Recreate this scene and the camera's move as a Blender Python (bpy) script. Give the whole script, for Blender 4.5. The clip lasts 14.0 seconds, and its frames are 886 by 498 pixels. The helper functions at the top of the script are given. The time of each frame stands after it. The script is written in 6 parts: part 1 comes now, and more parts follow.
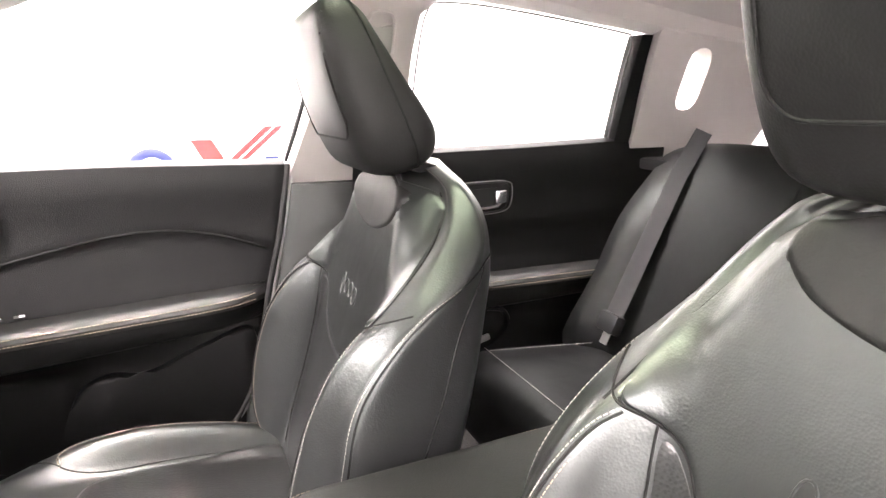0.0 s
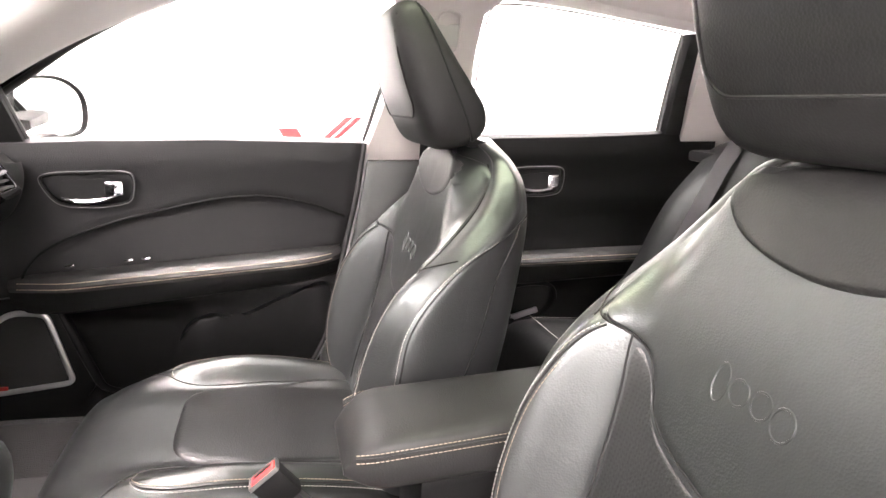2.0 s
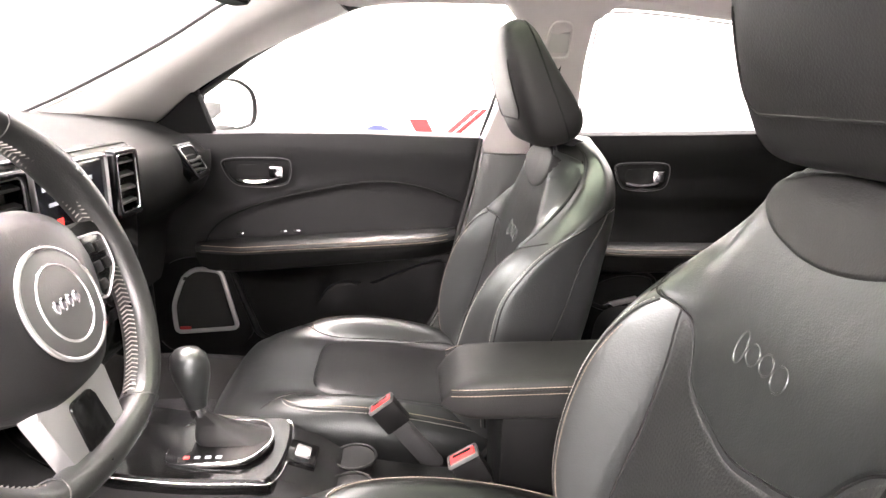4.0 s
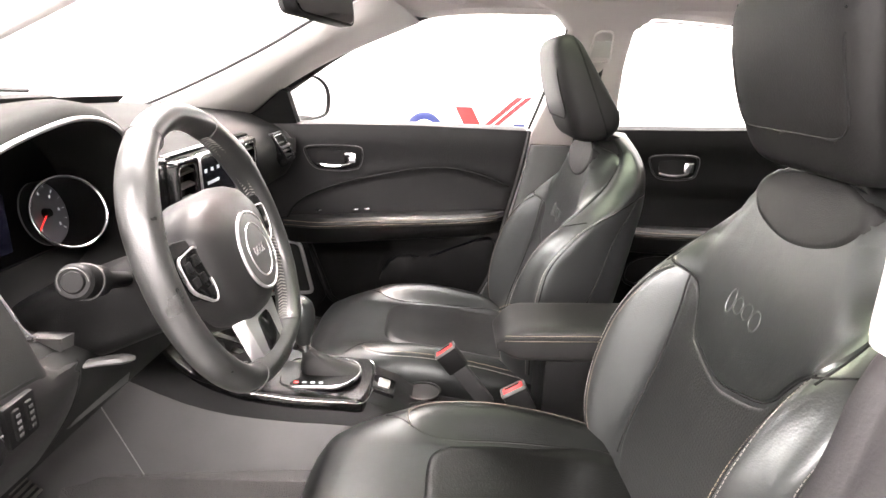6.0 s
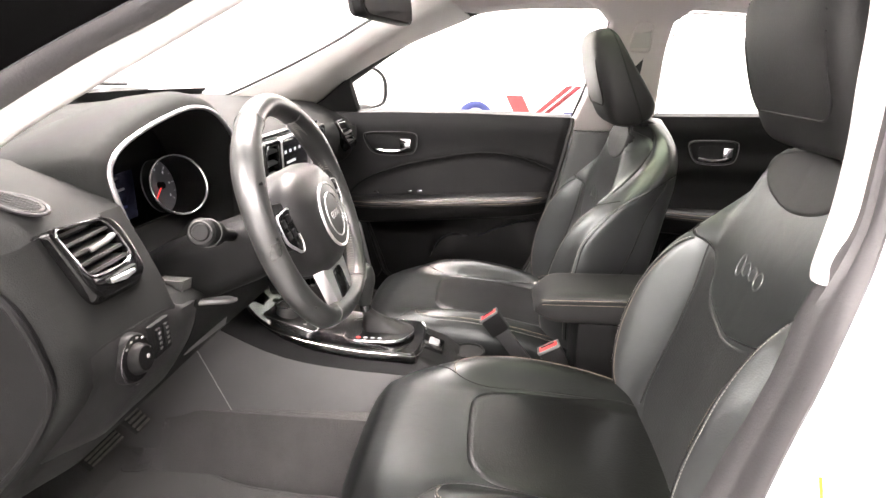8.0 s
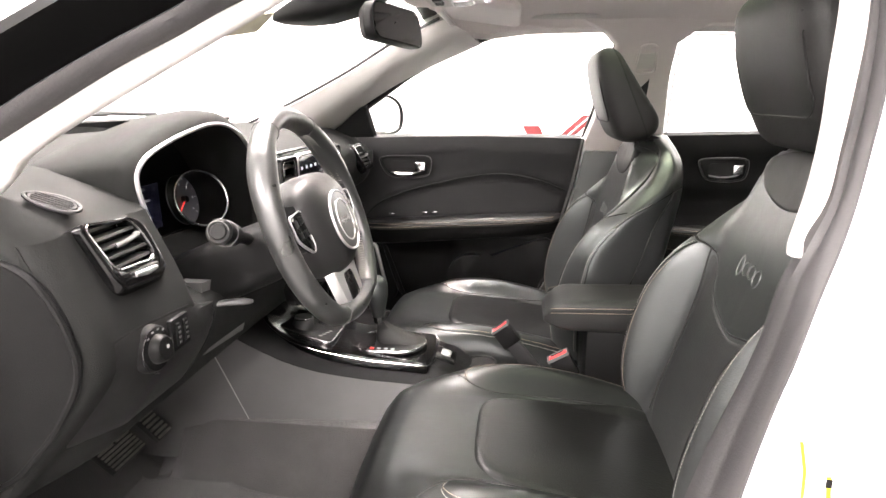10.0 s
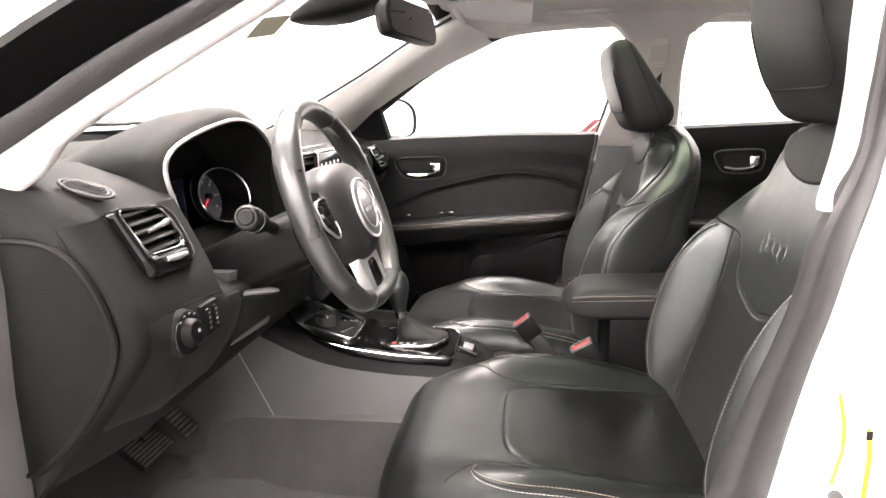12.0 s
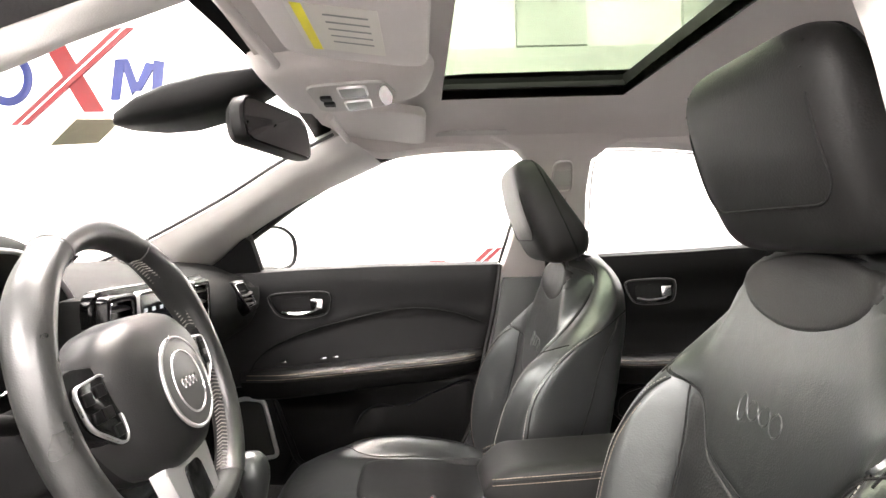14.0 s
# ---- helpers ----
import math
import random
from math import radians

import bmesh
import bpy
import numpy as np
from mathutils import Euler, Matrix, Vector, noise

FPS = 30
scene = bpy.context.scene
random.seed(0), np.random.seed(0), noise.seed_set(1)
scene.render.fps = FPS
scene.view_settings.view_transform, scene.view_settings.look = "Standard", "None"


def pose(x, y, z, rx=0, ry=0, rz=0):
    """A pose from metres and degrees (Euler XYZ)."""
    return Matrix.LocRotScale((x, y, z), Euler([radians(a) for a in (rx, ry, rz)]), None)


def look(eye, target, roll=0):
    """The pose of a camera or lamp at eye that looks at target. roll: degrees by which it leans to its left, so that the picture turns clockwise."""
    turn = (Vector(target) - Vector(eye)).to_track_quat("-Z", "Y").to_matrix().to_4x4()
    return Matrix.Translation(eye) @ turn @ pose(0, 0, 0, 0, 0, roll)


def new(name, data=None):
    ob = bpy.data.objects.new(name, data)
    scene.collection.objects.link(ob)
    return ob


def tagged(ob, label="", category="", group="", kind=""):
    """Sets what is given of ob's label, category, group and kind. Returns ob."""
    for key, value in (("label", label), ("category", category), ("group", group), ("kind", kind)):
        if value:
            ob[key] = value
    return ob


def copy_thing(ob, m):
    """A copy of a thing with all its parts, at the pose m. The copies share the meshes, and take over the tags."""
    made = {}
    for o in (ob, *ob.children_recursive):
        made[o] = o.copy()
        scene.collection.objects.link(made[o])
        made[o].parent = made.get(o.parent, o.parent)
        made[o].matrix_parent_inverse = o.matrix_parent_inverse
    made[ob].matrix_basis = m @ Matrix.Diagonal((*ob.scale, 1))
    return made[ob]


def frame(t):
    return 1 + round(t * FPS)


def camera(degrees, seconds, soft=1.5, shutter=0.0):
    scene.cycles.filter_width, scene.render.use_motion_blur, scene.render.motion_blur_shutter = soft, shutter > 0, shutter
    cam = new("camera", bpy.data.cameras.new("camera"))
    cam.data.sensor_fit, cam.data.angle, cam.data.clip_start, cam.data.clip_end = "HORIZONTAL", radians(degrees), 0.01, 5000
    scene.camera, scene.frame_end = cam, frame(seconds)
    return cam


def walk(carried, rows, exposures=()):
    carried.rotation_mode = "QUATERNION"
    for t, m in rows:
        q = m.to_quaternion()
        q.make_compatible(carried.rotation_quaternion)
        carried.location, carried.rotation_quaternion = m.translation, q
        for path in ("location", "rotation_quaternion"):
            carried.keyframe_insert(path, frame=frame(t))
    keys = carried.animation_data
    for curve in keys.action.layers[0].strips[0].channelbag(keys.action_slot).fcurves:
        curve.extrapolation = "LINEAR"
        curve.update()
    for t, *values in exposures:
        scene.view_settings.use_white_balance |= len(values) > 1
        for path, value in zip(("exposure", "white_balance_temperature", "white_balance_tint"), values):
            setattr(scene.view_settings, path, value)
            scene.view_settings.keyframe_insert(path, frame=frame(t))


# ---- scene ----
cam = camera(74.0, 14.0)
PATH = [
    (0, (-0.254, -0.501, 1.274), (0.504, 1.289, 0.802), -0.3),
    (0.5, (-0.232, -0.545, 1.274), (0.447, 1.278, 0.808), -0.1),
    (1, (-0.222, -0.574, 1.264), (0.376, 1.279, 0.807), 0.2),
    (1.5, (-0.249, -0.615, 1.257), (0.31, 1.246, 0.786), 1.1),
    (2, (-0.279, -0.673, 1.255), (0.254, 1.194, 0.775), 1.0),
    (2.5, (-0.303, -0.728, 1.262), (0.182, 1.149, 0.771), 0.7),
    (3, (-0.289, -0.767, 1.272), (0.081, 1.135, 0.778), 1.1),
    (3.5, (-0.267, -0.801, 1.276), (-0.052, 1.122, 0.769), 0.9),
    (6, (-0.328, -1.066, 1.321), (-0.325, 0.85, 0.748), 1.6),
    (6.5, (-0.33, -1.115, 1.328), (-0.386, 0.796, 0.742), 1.8),
    (7, (-0.329, -1.158, 1.332), (-0.427, 0.745, 0.725), 1.8),
    (7.5, (-0.326, -1.19, 1.332), (-0.461, 0.709, 0.719), 1.3),
    (8, (-0.316, -1.216, 1.329), (-0.481, 0.682, 0.719), 0.9),
    (10.5, (-0.282, -1.27, 1.28), (-0.543, 0.656, 0.809), -0.7),
    (11, (-0.292, -1.276, 1.269), (-0.566, 0.651, 0.812), -1.2),
    (11.5, (-0.299, -1.281, 1.259), (-0.582, 0.646, 0.806), -1.7),
    (12, (-0.299, -1.284, 1.25), (-0.586, 0.643, 0.797), -2.1),
    (12.5, (-0.296, -1.286, 1.24), (-0.591, 0.64, 0.787), -2.5),
    (13, (-0.29, -1.278, 1.228), (-0.583, 0.65, 0.784), -2.9),
    (13.5, (-0.282, -1.2, 1.233), (-0.489, 0.761, 0.901), -2.8),
    (14, (-0.305, -0.994, 1.246), (-0.232, 1.004, 1.207), -2.1),
]
EXPO, PANEL = 1.14, 16.0

walk(cam, [(t, look(eye, target, roll)) for t, eye, target, roll in PATH], [(t, EXPO + d, 6650, tint) for t, d, tint in ((0.0, 1.14, 16), (2.0, 1.20, 17), (3.5, 1.08, 17), (6.0, 0.72, 15), (8.0, 0.60, 14), (10.5, 0.38, 13), (13.0, 0.32, 13), (13.5, 0.46, 12), (14.0, 0.28, 12))])

# ---------------------------------------------------------------- light
world = bpy.data.worlds.new("world")
scene.world = world
world.use_nodes = True
world.node_tree.nodes["Background"].inputs[0].default_value = (1.0, 0.985, 0.96, 1)
world.node_tree.nodes["Background"].inputs[1].default_value = 0.3


# ---------------------------------------------------------------- materials
def material(name, base, rough=0.5, metal=0.0, spec=0.5, grain=0.0, grain_size=400.0, kind="noise", stain=0.0, stain_size=6.0,
             coat=0.0, sheen=0.0, emit=0.0, rough_var=0.0, distance=0.001):
    m = bpy.data.materials.new(name)
    m.use_nodes = True
    n, l = m.node_tree.nodes, m.node_tree.links
    b = n["Principled BSDF"]
    b.inputs["Base Color"].default_value = (*base, 1)
    b.inputs["Roughness"].default_value = rough
    b.inputs["Metallic"].default_value = metal
    b.inputs["Specular IOR Level"].default_value = spec
    b.inputs["Coat Weight"].default_value = coat
    b.inputs["Coat Roughness"].default_value = 0.04
    b.inputs["Sheen Weight"].default_value = sheen
    if emit:
        b.inputs["Emission Color"].default_value = (*base, 1)
        b.inputs["Emission Strength"].default_value = emit
    co = n.new("ShaderNodeTexCoord")
    if stain or rough_var:
        t = n.new("ShaderNodeTexNoise")
        t.inputs["Scale"].default_value = stain_size
        t.inputs["Detail"].default_value = 6
        l.new(co.outputs["Object"], t.inputs["Vector"])
        if stain:
            mix = n.new("ShaderNodeMixRGB")
            mix.blend_type = "MIX"
            mix.inputs[1].default_value = (*[c * (1 - stain) for c in base], 1)
            mix.inputs[2].default_value = (*[min(1, c * (1 + stain)) for c in base], 1)
            l.new(t.outputs["Fac"], mix.inputs[0])
            l.new(mix.outputs[0], b.inputs["Base Color"])
        if rough_var:
            r = n.new("ShaderNodeMapRange")
            r.inputs["From Min"].default_value, r.inputs["From Max"].default_value = 0.3, 0.7
            r.inputs["To Min"].default_value, r.inputs["To Max"].default_value = rough - rough_var, rough + rough_var
            l.new(t.outputs["Fac"], r.inputs["Value"])
            l.new(r.outputs[0], b.inputs["Roughness"])
    if grain:
        if kind == "cells":
            g = n.new("ShaderNodeTexVoronoi")
            out = g.outputs["Distance"]
        else:
            g = n.new("ShaderNodeTexNoise")
            g.inputs["Detail"].default_value = 4
            out = g.outputs["Fac"]
        g.inputs["Scale"].default_value = grain_size
        l.new(co.outputs["Object"], g.inputs["Vector"])
        bump = n.new("ShaderNodeBump")
        bump.inputs["Strength"].default_value = grain
        bump.inputs["Distance"].default_value = distance
        l.new(out, bump.inputs["Height"])
        l.new(bump.outputs[0], b.inputs["Normal"])
    return m


def perforated(name, base, rough=0.48, spec=0.22):
    """Leather pierced by rows of small dark holes."""
    m = material(name, base, rough, spec=spec, grain=0.25, grain_size=300, kind="cells", rough_var=0.05)
    n, l = m.node_tree.nodes, m.node_tree.links
    co = n.new("ShaderNodeTexCoord")
    sc = n.new("ShaderNodeVectorMath")
    sc.operation = "SCALE"
    sc.inputs["Scale"].default_value = 190
    l.new(co.outputs["Object"], sc.inputs[0])
    fr = n.new("ShaderNodeVectorMath")
    fr.operation = "FRACTION"
    l.new(sc.outputs[0], fr.inputs[0])
    sep = n.new("ShaderNodeSeparateXYZ")
    l.new(fr.outputs[0], sep.inputs[0])
    cmb = n.new("ShaderNodeCombineXYZ")
    l.new(sep.outputs["Y"], cmb.inputs[0])
    l.new(sep.outputs["Z"], cmb.inputs[1])
    dist = n.new("ShaderNodeVectorMath")
    dist.operation = "DISTANCE"
    dist.inputs[1].default_value = (0.5, 0.5, 0)
    l.new(cmb.outputs[0], dist.inputs[0])
    lt = n.new("ShaderNodeMath")
    lt.operation = "LESS_THAN"
    lt.inputs[1].default_value = 0.24
    l.new(dist.outputs["Value"], lt.inputs[0])
    mix = n.new("ShaderNodeMixRGB")
    mix.inputs[1].default_value = (*base, 1)
    mix.inputs[2].default_value = (0.004, 0.004, 0.004, 1)
    l.new(lt.outputs[0], mix.inputs[0])
    l.new(mix.outputs[0], n["Principled BSDF"].inputs["Base Color"])
    return m


def glass(name, colour, rough=0.0):
    m = bpy.data.materials.new(name)
    m.use_nodes = True
    n, l = m.node_tree.nodes, m.node_tree.links
    n.remove(n["Principled BSDF"])
    t, g, mix = (n.new("ShaderNodeBsdfTransparent"), n.new("ShaderNodeBsdfGlossy"), n.new("ShaderNodeMixShader"))
    t.inputs[0].default_value = (*colour, 1)
    g.inputs["Roughness"].default_value = rough
    mix.inputs[0].default_value = 0.03
    l.new(t.outputs[0], mix.inputs[1])
    l.new(g.outputs[0], mix.inputs[2])
    l.new(mix.outputs[0], n["Material Output"].inputs["Surface"])
    return m


LEATHER = material("black_leather", (0.014, 0.015, 0.0146), 0.34, spec=1.0, grain=0.2, grain_size=480, kind="cells", rough_var=0.02, stain=0.2, distance=0.0007)
LEATHER_BOLSTER = material("smooth_black_leather", (0.0195, 0.0202, 0.0202), 0.33, spec=1.0, grain=0.2, grain_size=400, kind="cells", rough_var=0.02, stain=0.2, distance=0.0008)
PERF = perforated("shaded_perforated_leather", (0.0040, 0.0040, 0.0039), 0.34, 0.25)
DASHTOP = material("matte_grained_dash", (0.017, 0.0174, 0.0168), 0.70, spec=0.07, grain=0.4, grain_size=600, rough_var=0.04, stain=0.15)
LEATHER_SHADED = material("shaded_black_leather", (0.0045, 0.0045, 0.0045), 0.46, spec=0.15, grain=0.25, grain_size=420, kind="cells", rough_var=0.04, stain=0.2, distance=0.0007)
LEATHER_SEAT = material("shaded_cushion_leather", (0.0052, 0.0053, 0.0052), 0.38, spec=0.40, grain=0.22, grain_size=440, kind="cells", rough_var=0.03, stain=0.2, distance=0.0007)


def creased(m, size, depth):
    """Adds soft creases and dents of a sat-in cover under the grain."""
    n, l = m.node_tree.nodes, m.node_tree.links
    grain = n["Bump"]
    co, noise, bump = n.new("ShaderNodeTexCoord"), n.new("ShaderNodeTexNoise"), n.new("ShaderNodeBump")
    noise.inputs["Scale"].default_value = size
    noise.inputs["Detail"].default_value = 3
    noise.inputs["Distortion"].default_value = 0.8
    bump.inputs["Strength"].default_value = 0.5
    bump.inputs["Distance"].default_value = depth
    l.new(co.outputs["Object"], noise.inputs["Vector"])
    l.new(noise.outputs["Fac"], bump.inputs["Height"])
    l.new(bump.outputs[0], grain.inputs["Normal"])


for leather in (LEATHER, LEATHER_BOLSTER, LEATHER_SHADED, LEATHER_SEAT):
    creased(leather, 17, 0.0016)
    leather.node_tree.nodes["Principled BSDF"].inputs["Specular Tint"].default_value = (0.94, 1.0, 0.99, 1)
LEATHER_HEAD = material("headrest_leather", (0.0135, 0.0133, 0.0130), 0.52, spec=0.34, grain=0.25, grain_size=420, kind="cells", rough_var=0.04, stain=0.2, distance=0.0007)
HUB = material("soft_hub_plastic", (0.015, 0.0148, 0.0148), 0.44, spec=0.36, grain=0.3, grain_size=650, rough_var=0.05, stain=0.12)
MARK = material("printed_mark", (0.24, 0.24, 0.235), 0.6)
PERF_BACK = perforated("perforated_backrest_leather", (0.0175, 0.0182, 0.018), 0.38, 0.80)
WORN = material("worn_wheel_leather", (0.019, 0.0196, 0.0188), 0.36, spec=0.85, grain=0.2, grain_size=600, kind="cells", rough_var=0.10, stain=0.3, stain_size=30, distance=0.0005)
SIDEPANEL_LIT = material("lit_console_plastic", (0.064, 0.0635, 0.063), 0.50, spec=0.4, grain=0.4, grain_size=650, rough_var=0.08, stain=0.25, stain_size=9)
PEDALPAD = material("dusty_pedal_rubber", (0.17, 0.162, 0.15), 0.75, spec=0.3, grain=0.5, grain_size=250, stain=0.5, stain_size=60)
LEVER = material("grey_satin_plastic", (0.075, 0.075, 0.073), 0.4, spec=0.5, grain=0.2, grain_size=500, stain=0.15)
PLASTIC = material("grained_black_plastic", (0.005, 0.005, 0.005), 0.46, spec=0.14, grain=0.4, grain_size=700, rough_var=0.06, stain=0.15)
SOFT = material("soft_touch_dash", (0.019, 0.0188, 0.0192), 0.47, spec=0.18, grain=0.45, grain_size=500, kind="cells", rough_var=0.05, stain=0.12)
DARK = material("dark_plastic", (0.005, 0.005, 0.005), 0.6, spec=0.2, grain=0.3, grain_size=500, stain=0.2)
PILLARFOOT = material("dark_pillar_plastic", (0.04, 0.043, 0.041), 0.5, grain=0.3, grain_size=600, stain=0.12)
GREYPLASTIC = material("grey_pillar_plastic", (0.18, 0.187, 0.18), 0.5, grain=0.3, grain_size=600, stain=0.08)
PIANO = material("piano_black", (0.005, 0.005, 0.005), 0.12, spec=0.2, coat=0.15, rough_var=0.03)
CHROME = material("satin_chrome", (0.75, 0.75, 0.76), 0.16, metal=1.0, rough_var=0.05)
SILVER = material("silver_paint", (0.55, 0.55, 0.55), 0.3, metal=0.8, rough_var=0.05)
LINER = material("headliner_cloth", (0.52, 0.485, 0.47), 0.9, spec=0.2, grain=0.4, grain_size=900, sheen=0.3, stain=0.05)
TRIM = material("pale_pillar_trim", (0.45, 0.438, 0.42), 0.6, spec=0.3, grain=0.3, grain_size=800, stain=0.05)
CARPET = material("dark_carpet", (0.05, 0.048, 0.047), 0.95, spec=0.1, grain=1.0, grain_size=450, sheen=0.25, stain=0.35, stain_size=14, distance=0.004)
MAT = material("floor_mat_pile", (0.058, 0.056, 0.055), 0.95, spec=0.1, grain=1.0, grain_size=600, sheen=0.2, stain=0.4, stain_size=18, distance=0.004)
RUBBER = material("black_rubber", (0.02, 0.02, 0.02), 0.6, grain=0.3, grain_size=300)
SEAL = material("door_seal_rubber", (0.04, 0.038, 0.039), 0.55, grain=0.3, grain_size=300, stain=0.1)
WHITE = material("white_car_paint", (0.80, 0.80, 0.80), 0.2, spec=0.5, coat=0.5)
BLACKPAINT = material("black_car_paint", (0.0015, 0.0015, 0.0015), 0.35, spec=0.02)
RED = material("red_button", (0.55, 0.03, 0.03), 0.4, grain=0.2)
THREAD = material("grey_thread", (0.36, 0.345, 0.32), 0.8)
TAN = material("tan_thread", (0.3, 0.245, 0.185), 0.8)
GROOVE = material("seam_shadow_thread", (0.003, 0.003, 0.003), 0.8)
BELT = material("seat_belt_webbing", (0.022, 0.022, 0.024), 0.7, grain=0.6, grain_size=900)
MESH = material("speaker_mesh", (0.012, 0.012, 0.012), 0.7, grain=0.8, grain_size=900, kind="cells")
DIAL = material("grey_dial_face", (0.16, 0.16, 0.175), 0.35, spec=0.4, stain=0.1)
DASHLOW = material("hard_knee_plastic", (0.0165, 0.0163, 0.0162), 0.42, spec=0.22, grain=0.35, grain_size=650, rough_var=0.06, stain=0.2, stain_size=8)
LITSCREEN = material("lit_blue_screen", (0.010, 0.011, 0.022), 0.25, emit=0.03)
SLAT = material("satin_vent_slat", (0.032, 0.031, 0.030), 0.42, spec=0.45, grain=0.2, grain_size=500, stain=0.1)
DIMMIRROR = material("dark_mirror_glass", (0.16, 0.16, 0.165), 0.04, metal=1.0)
MIRROR = material("mirror_glass", (0.9, 0.9, 0.9), 0.02, metal=1.0)
ROOMWALL = material("white_showroom_wall", (0.8, 0.8, 0.79), 0.8, spec=0.2, grain=0.1, grain_size=60, stain=0.02)
ROOMFLOOR = material("pale_grey_showroom_floor", (0.20, 0.198, 0.196), 0.35, grain=0.05, grain_size=40, stain=0.03)
BEAM = material("ceiling_grey", (0.5, 0.53, 0.5), 0.8, stain=0.05)
LIGHTPANEL = material("light_panel", (1.0, 0.945, 0.925), 0.5, emit=PANEL)
SIGNRED = material("sign_red", (0.095, 0.0016, 0.003), 0.4, stain=0.05)
SIGNBLUE = material("sign_blue", (0.003, 0.009, 0.07), 0.4, stain=0.05)
SIGNWHITE = material("sign_white", (0.85, 0.85, 0.85), 0.4)
YELLOW = material("yellow_label", (0.80, 0.72, 0.03), 0.5)
PAPER = material("paper_label", (0.62, 0.6, 0.55), 0.7)
TAGCARD = material("grey_card", (0.5, 0.47, 0.34), 0.7, stain=0.2, stain_size=60)
SCREEN = material("unlit_screen", (0.012, 0.014, 0.02), 0.12, coat=0.5)
GLOW_BLUE = material("blue_display_light", (0.06, 0.10, 0.45), 0.4, emit=0.35)
GLOW_RED = material("red_display_light", (0.8, 0.04, 0.03), 0.4, emit=0.5)
GLOW_WHITE = material("white_display_light", (0.5, 0.53, 0.55), 0.4, emit=0.15)
CLEAR = glass("clear_glass", (0.97, 0.98, 0.97))
GREEN = glass("green_tinted_glass", (0.42, 0.458, 0.395))


# ---------------------------------------------------------------- mesh tools
def thing(name, at, label, category, group="", kind=""):
    ob = new(name)
    ob.location = at
    ob.empty_display_size = 0.05
    return tagged(ob, label, category, group, kind)


def part(name, bm, mat, parent=None, label="", smooth=True):
    """One bmesh as one mesh object; it keeps its world place under its thing."""
    me = bpy.data.meshes.new(name)
    bmesh.ops.recalc_face_normals(bm, faces=bm.faces[:])
    for f in bm.faces:
        f.smooth = smooth
    bm.to_mesh(me)
    bm.free()
    me.materials.append(mat)
    if smooth:
        me.set_sharp_from_angle(angle=radians(40))
    ob = new(name, me)
    if parent:
        ob.parent = parent
        if parent.data is None:
            ob.matrix_parent_inverse = Matrix.Translation(-parent.location)
    if label:
        ob["label"] = label
    return ob


def structure(name, bm, mat, label, category, smooth=True):
    return tagged(part(name, bm, mat, None, "", smooth), label, category, "", "structure")


def grid(points, close_u=False, close_v=False, bm=None):
    """Faces over rows of points (rows run along v)."""
    bm = bm or bmesh.new()
    rows = [[bm.verts.new(p) for p in r] for r in points]
    n, k = len(rows), len(rows[0])
    for i in range(n - (not close_v)):
        for j in range(k - (not close_u)):
            a, b = rows[i], rows[(i + 1) % n]
            bm.faces.new((a[j], a[(j + 1) % k], b[(j + 1) % k], b[j]))
    return bm, rows


def loft(rings, cap=True, bm=None):
    bm, rows = grid(rings, close_u=True, bm=bm)
    if cap:
        bm.faces.new(list(reversed(rows[0])))
        bm.faces.new(rows[-1])
    return bm


def tube(path, r, n=8, closed=False, bm=None, flat=1.0):
    """A round bar along a path."""
    pts = [Vector(p) for p in path]
    k = len(pts)
    rings, side = [], None
    for i, p in enumerate(pts):
        a = pts[(i - 1) % k] if closed or i else pts[0]
        b = pts[(i + 1) % k] if closed or i < k - 1 else pts[-1]
        d = (b - a).normalized()
        if side is None:
            side = d.cross(Vector((0, 0, 1)) if abs(d.z) < 0.9 else Vector((1, 0, 0))).normalized()
        side = (side - d * side.dot(d)).normalized()
        up = d.cross(side)
        rr = r[i] if isinstance(r, (list, tuple)) else r
        rings.append([p + side * rr * math.cos(q) + up * rr * flat * math.sin(q) for q in (2 * math.pi * j / n for j in range(n))])
    bm, rows = grid(rings, close_u=True, close_v=closed, bm=bm)
    if not closed:
        bm.faces.new(list(reversed(rows[0])))
        bm.faces.new(rows[-1])
    return bm


def smooth_path(pts, per=8, closed=False):
    """A Catmull-Rom line through a few points."""
    p = [Vector(q) for q in pts]
    k = len(p)
    out = []
    for i in range(k if closed else k - 1):
        a, b, c, d = (p[(i - 1) % k] if closed or i else p[0] * 2 - p[1], p[i], p[(i + 1) % k],
                      p[(i + 2) % k] if closed or i < k - 2 else p[-1] * 2 - p[-2])
        for j in range(per):
            t = j / per
            out.append(0.5 * (2 * b + (c - a) * t + (2 * a - 5 * b + 4 * c - d) * t * t + (3 * b - a - 3 * c + d) * t ** 3))
    if not closed:
        out.append(p[-1])
    return out


def box(size, at, bevel=0.004, rot=None, seg=2, bm=None):
    b = bmesh.new()
    bmesh.ops.create_cube(b, size=1)
    bmesh.ops.scale(b, vec=size, verts=b.verts)
    if bevel:
        bmesh.ops.bevel(b, geom=b.edges[:], offset=min(bevel, min(size) * 0.45), segments=seg, profile=0.6, affect="EDGES")
    m = Matrix.Translation(at) @ (rot if rot is not None else Matrix.Identity(4))
    b.transform(m)
    if bm is None:
        return b
    me = bpy.data.meshes.new("t")
    b.to_mesh(me)
    b.free()
    bm.from_mesh(me)
    bpy.data.meshes.remove(me)
    return bm


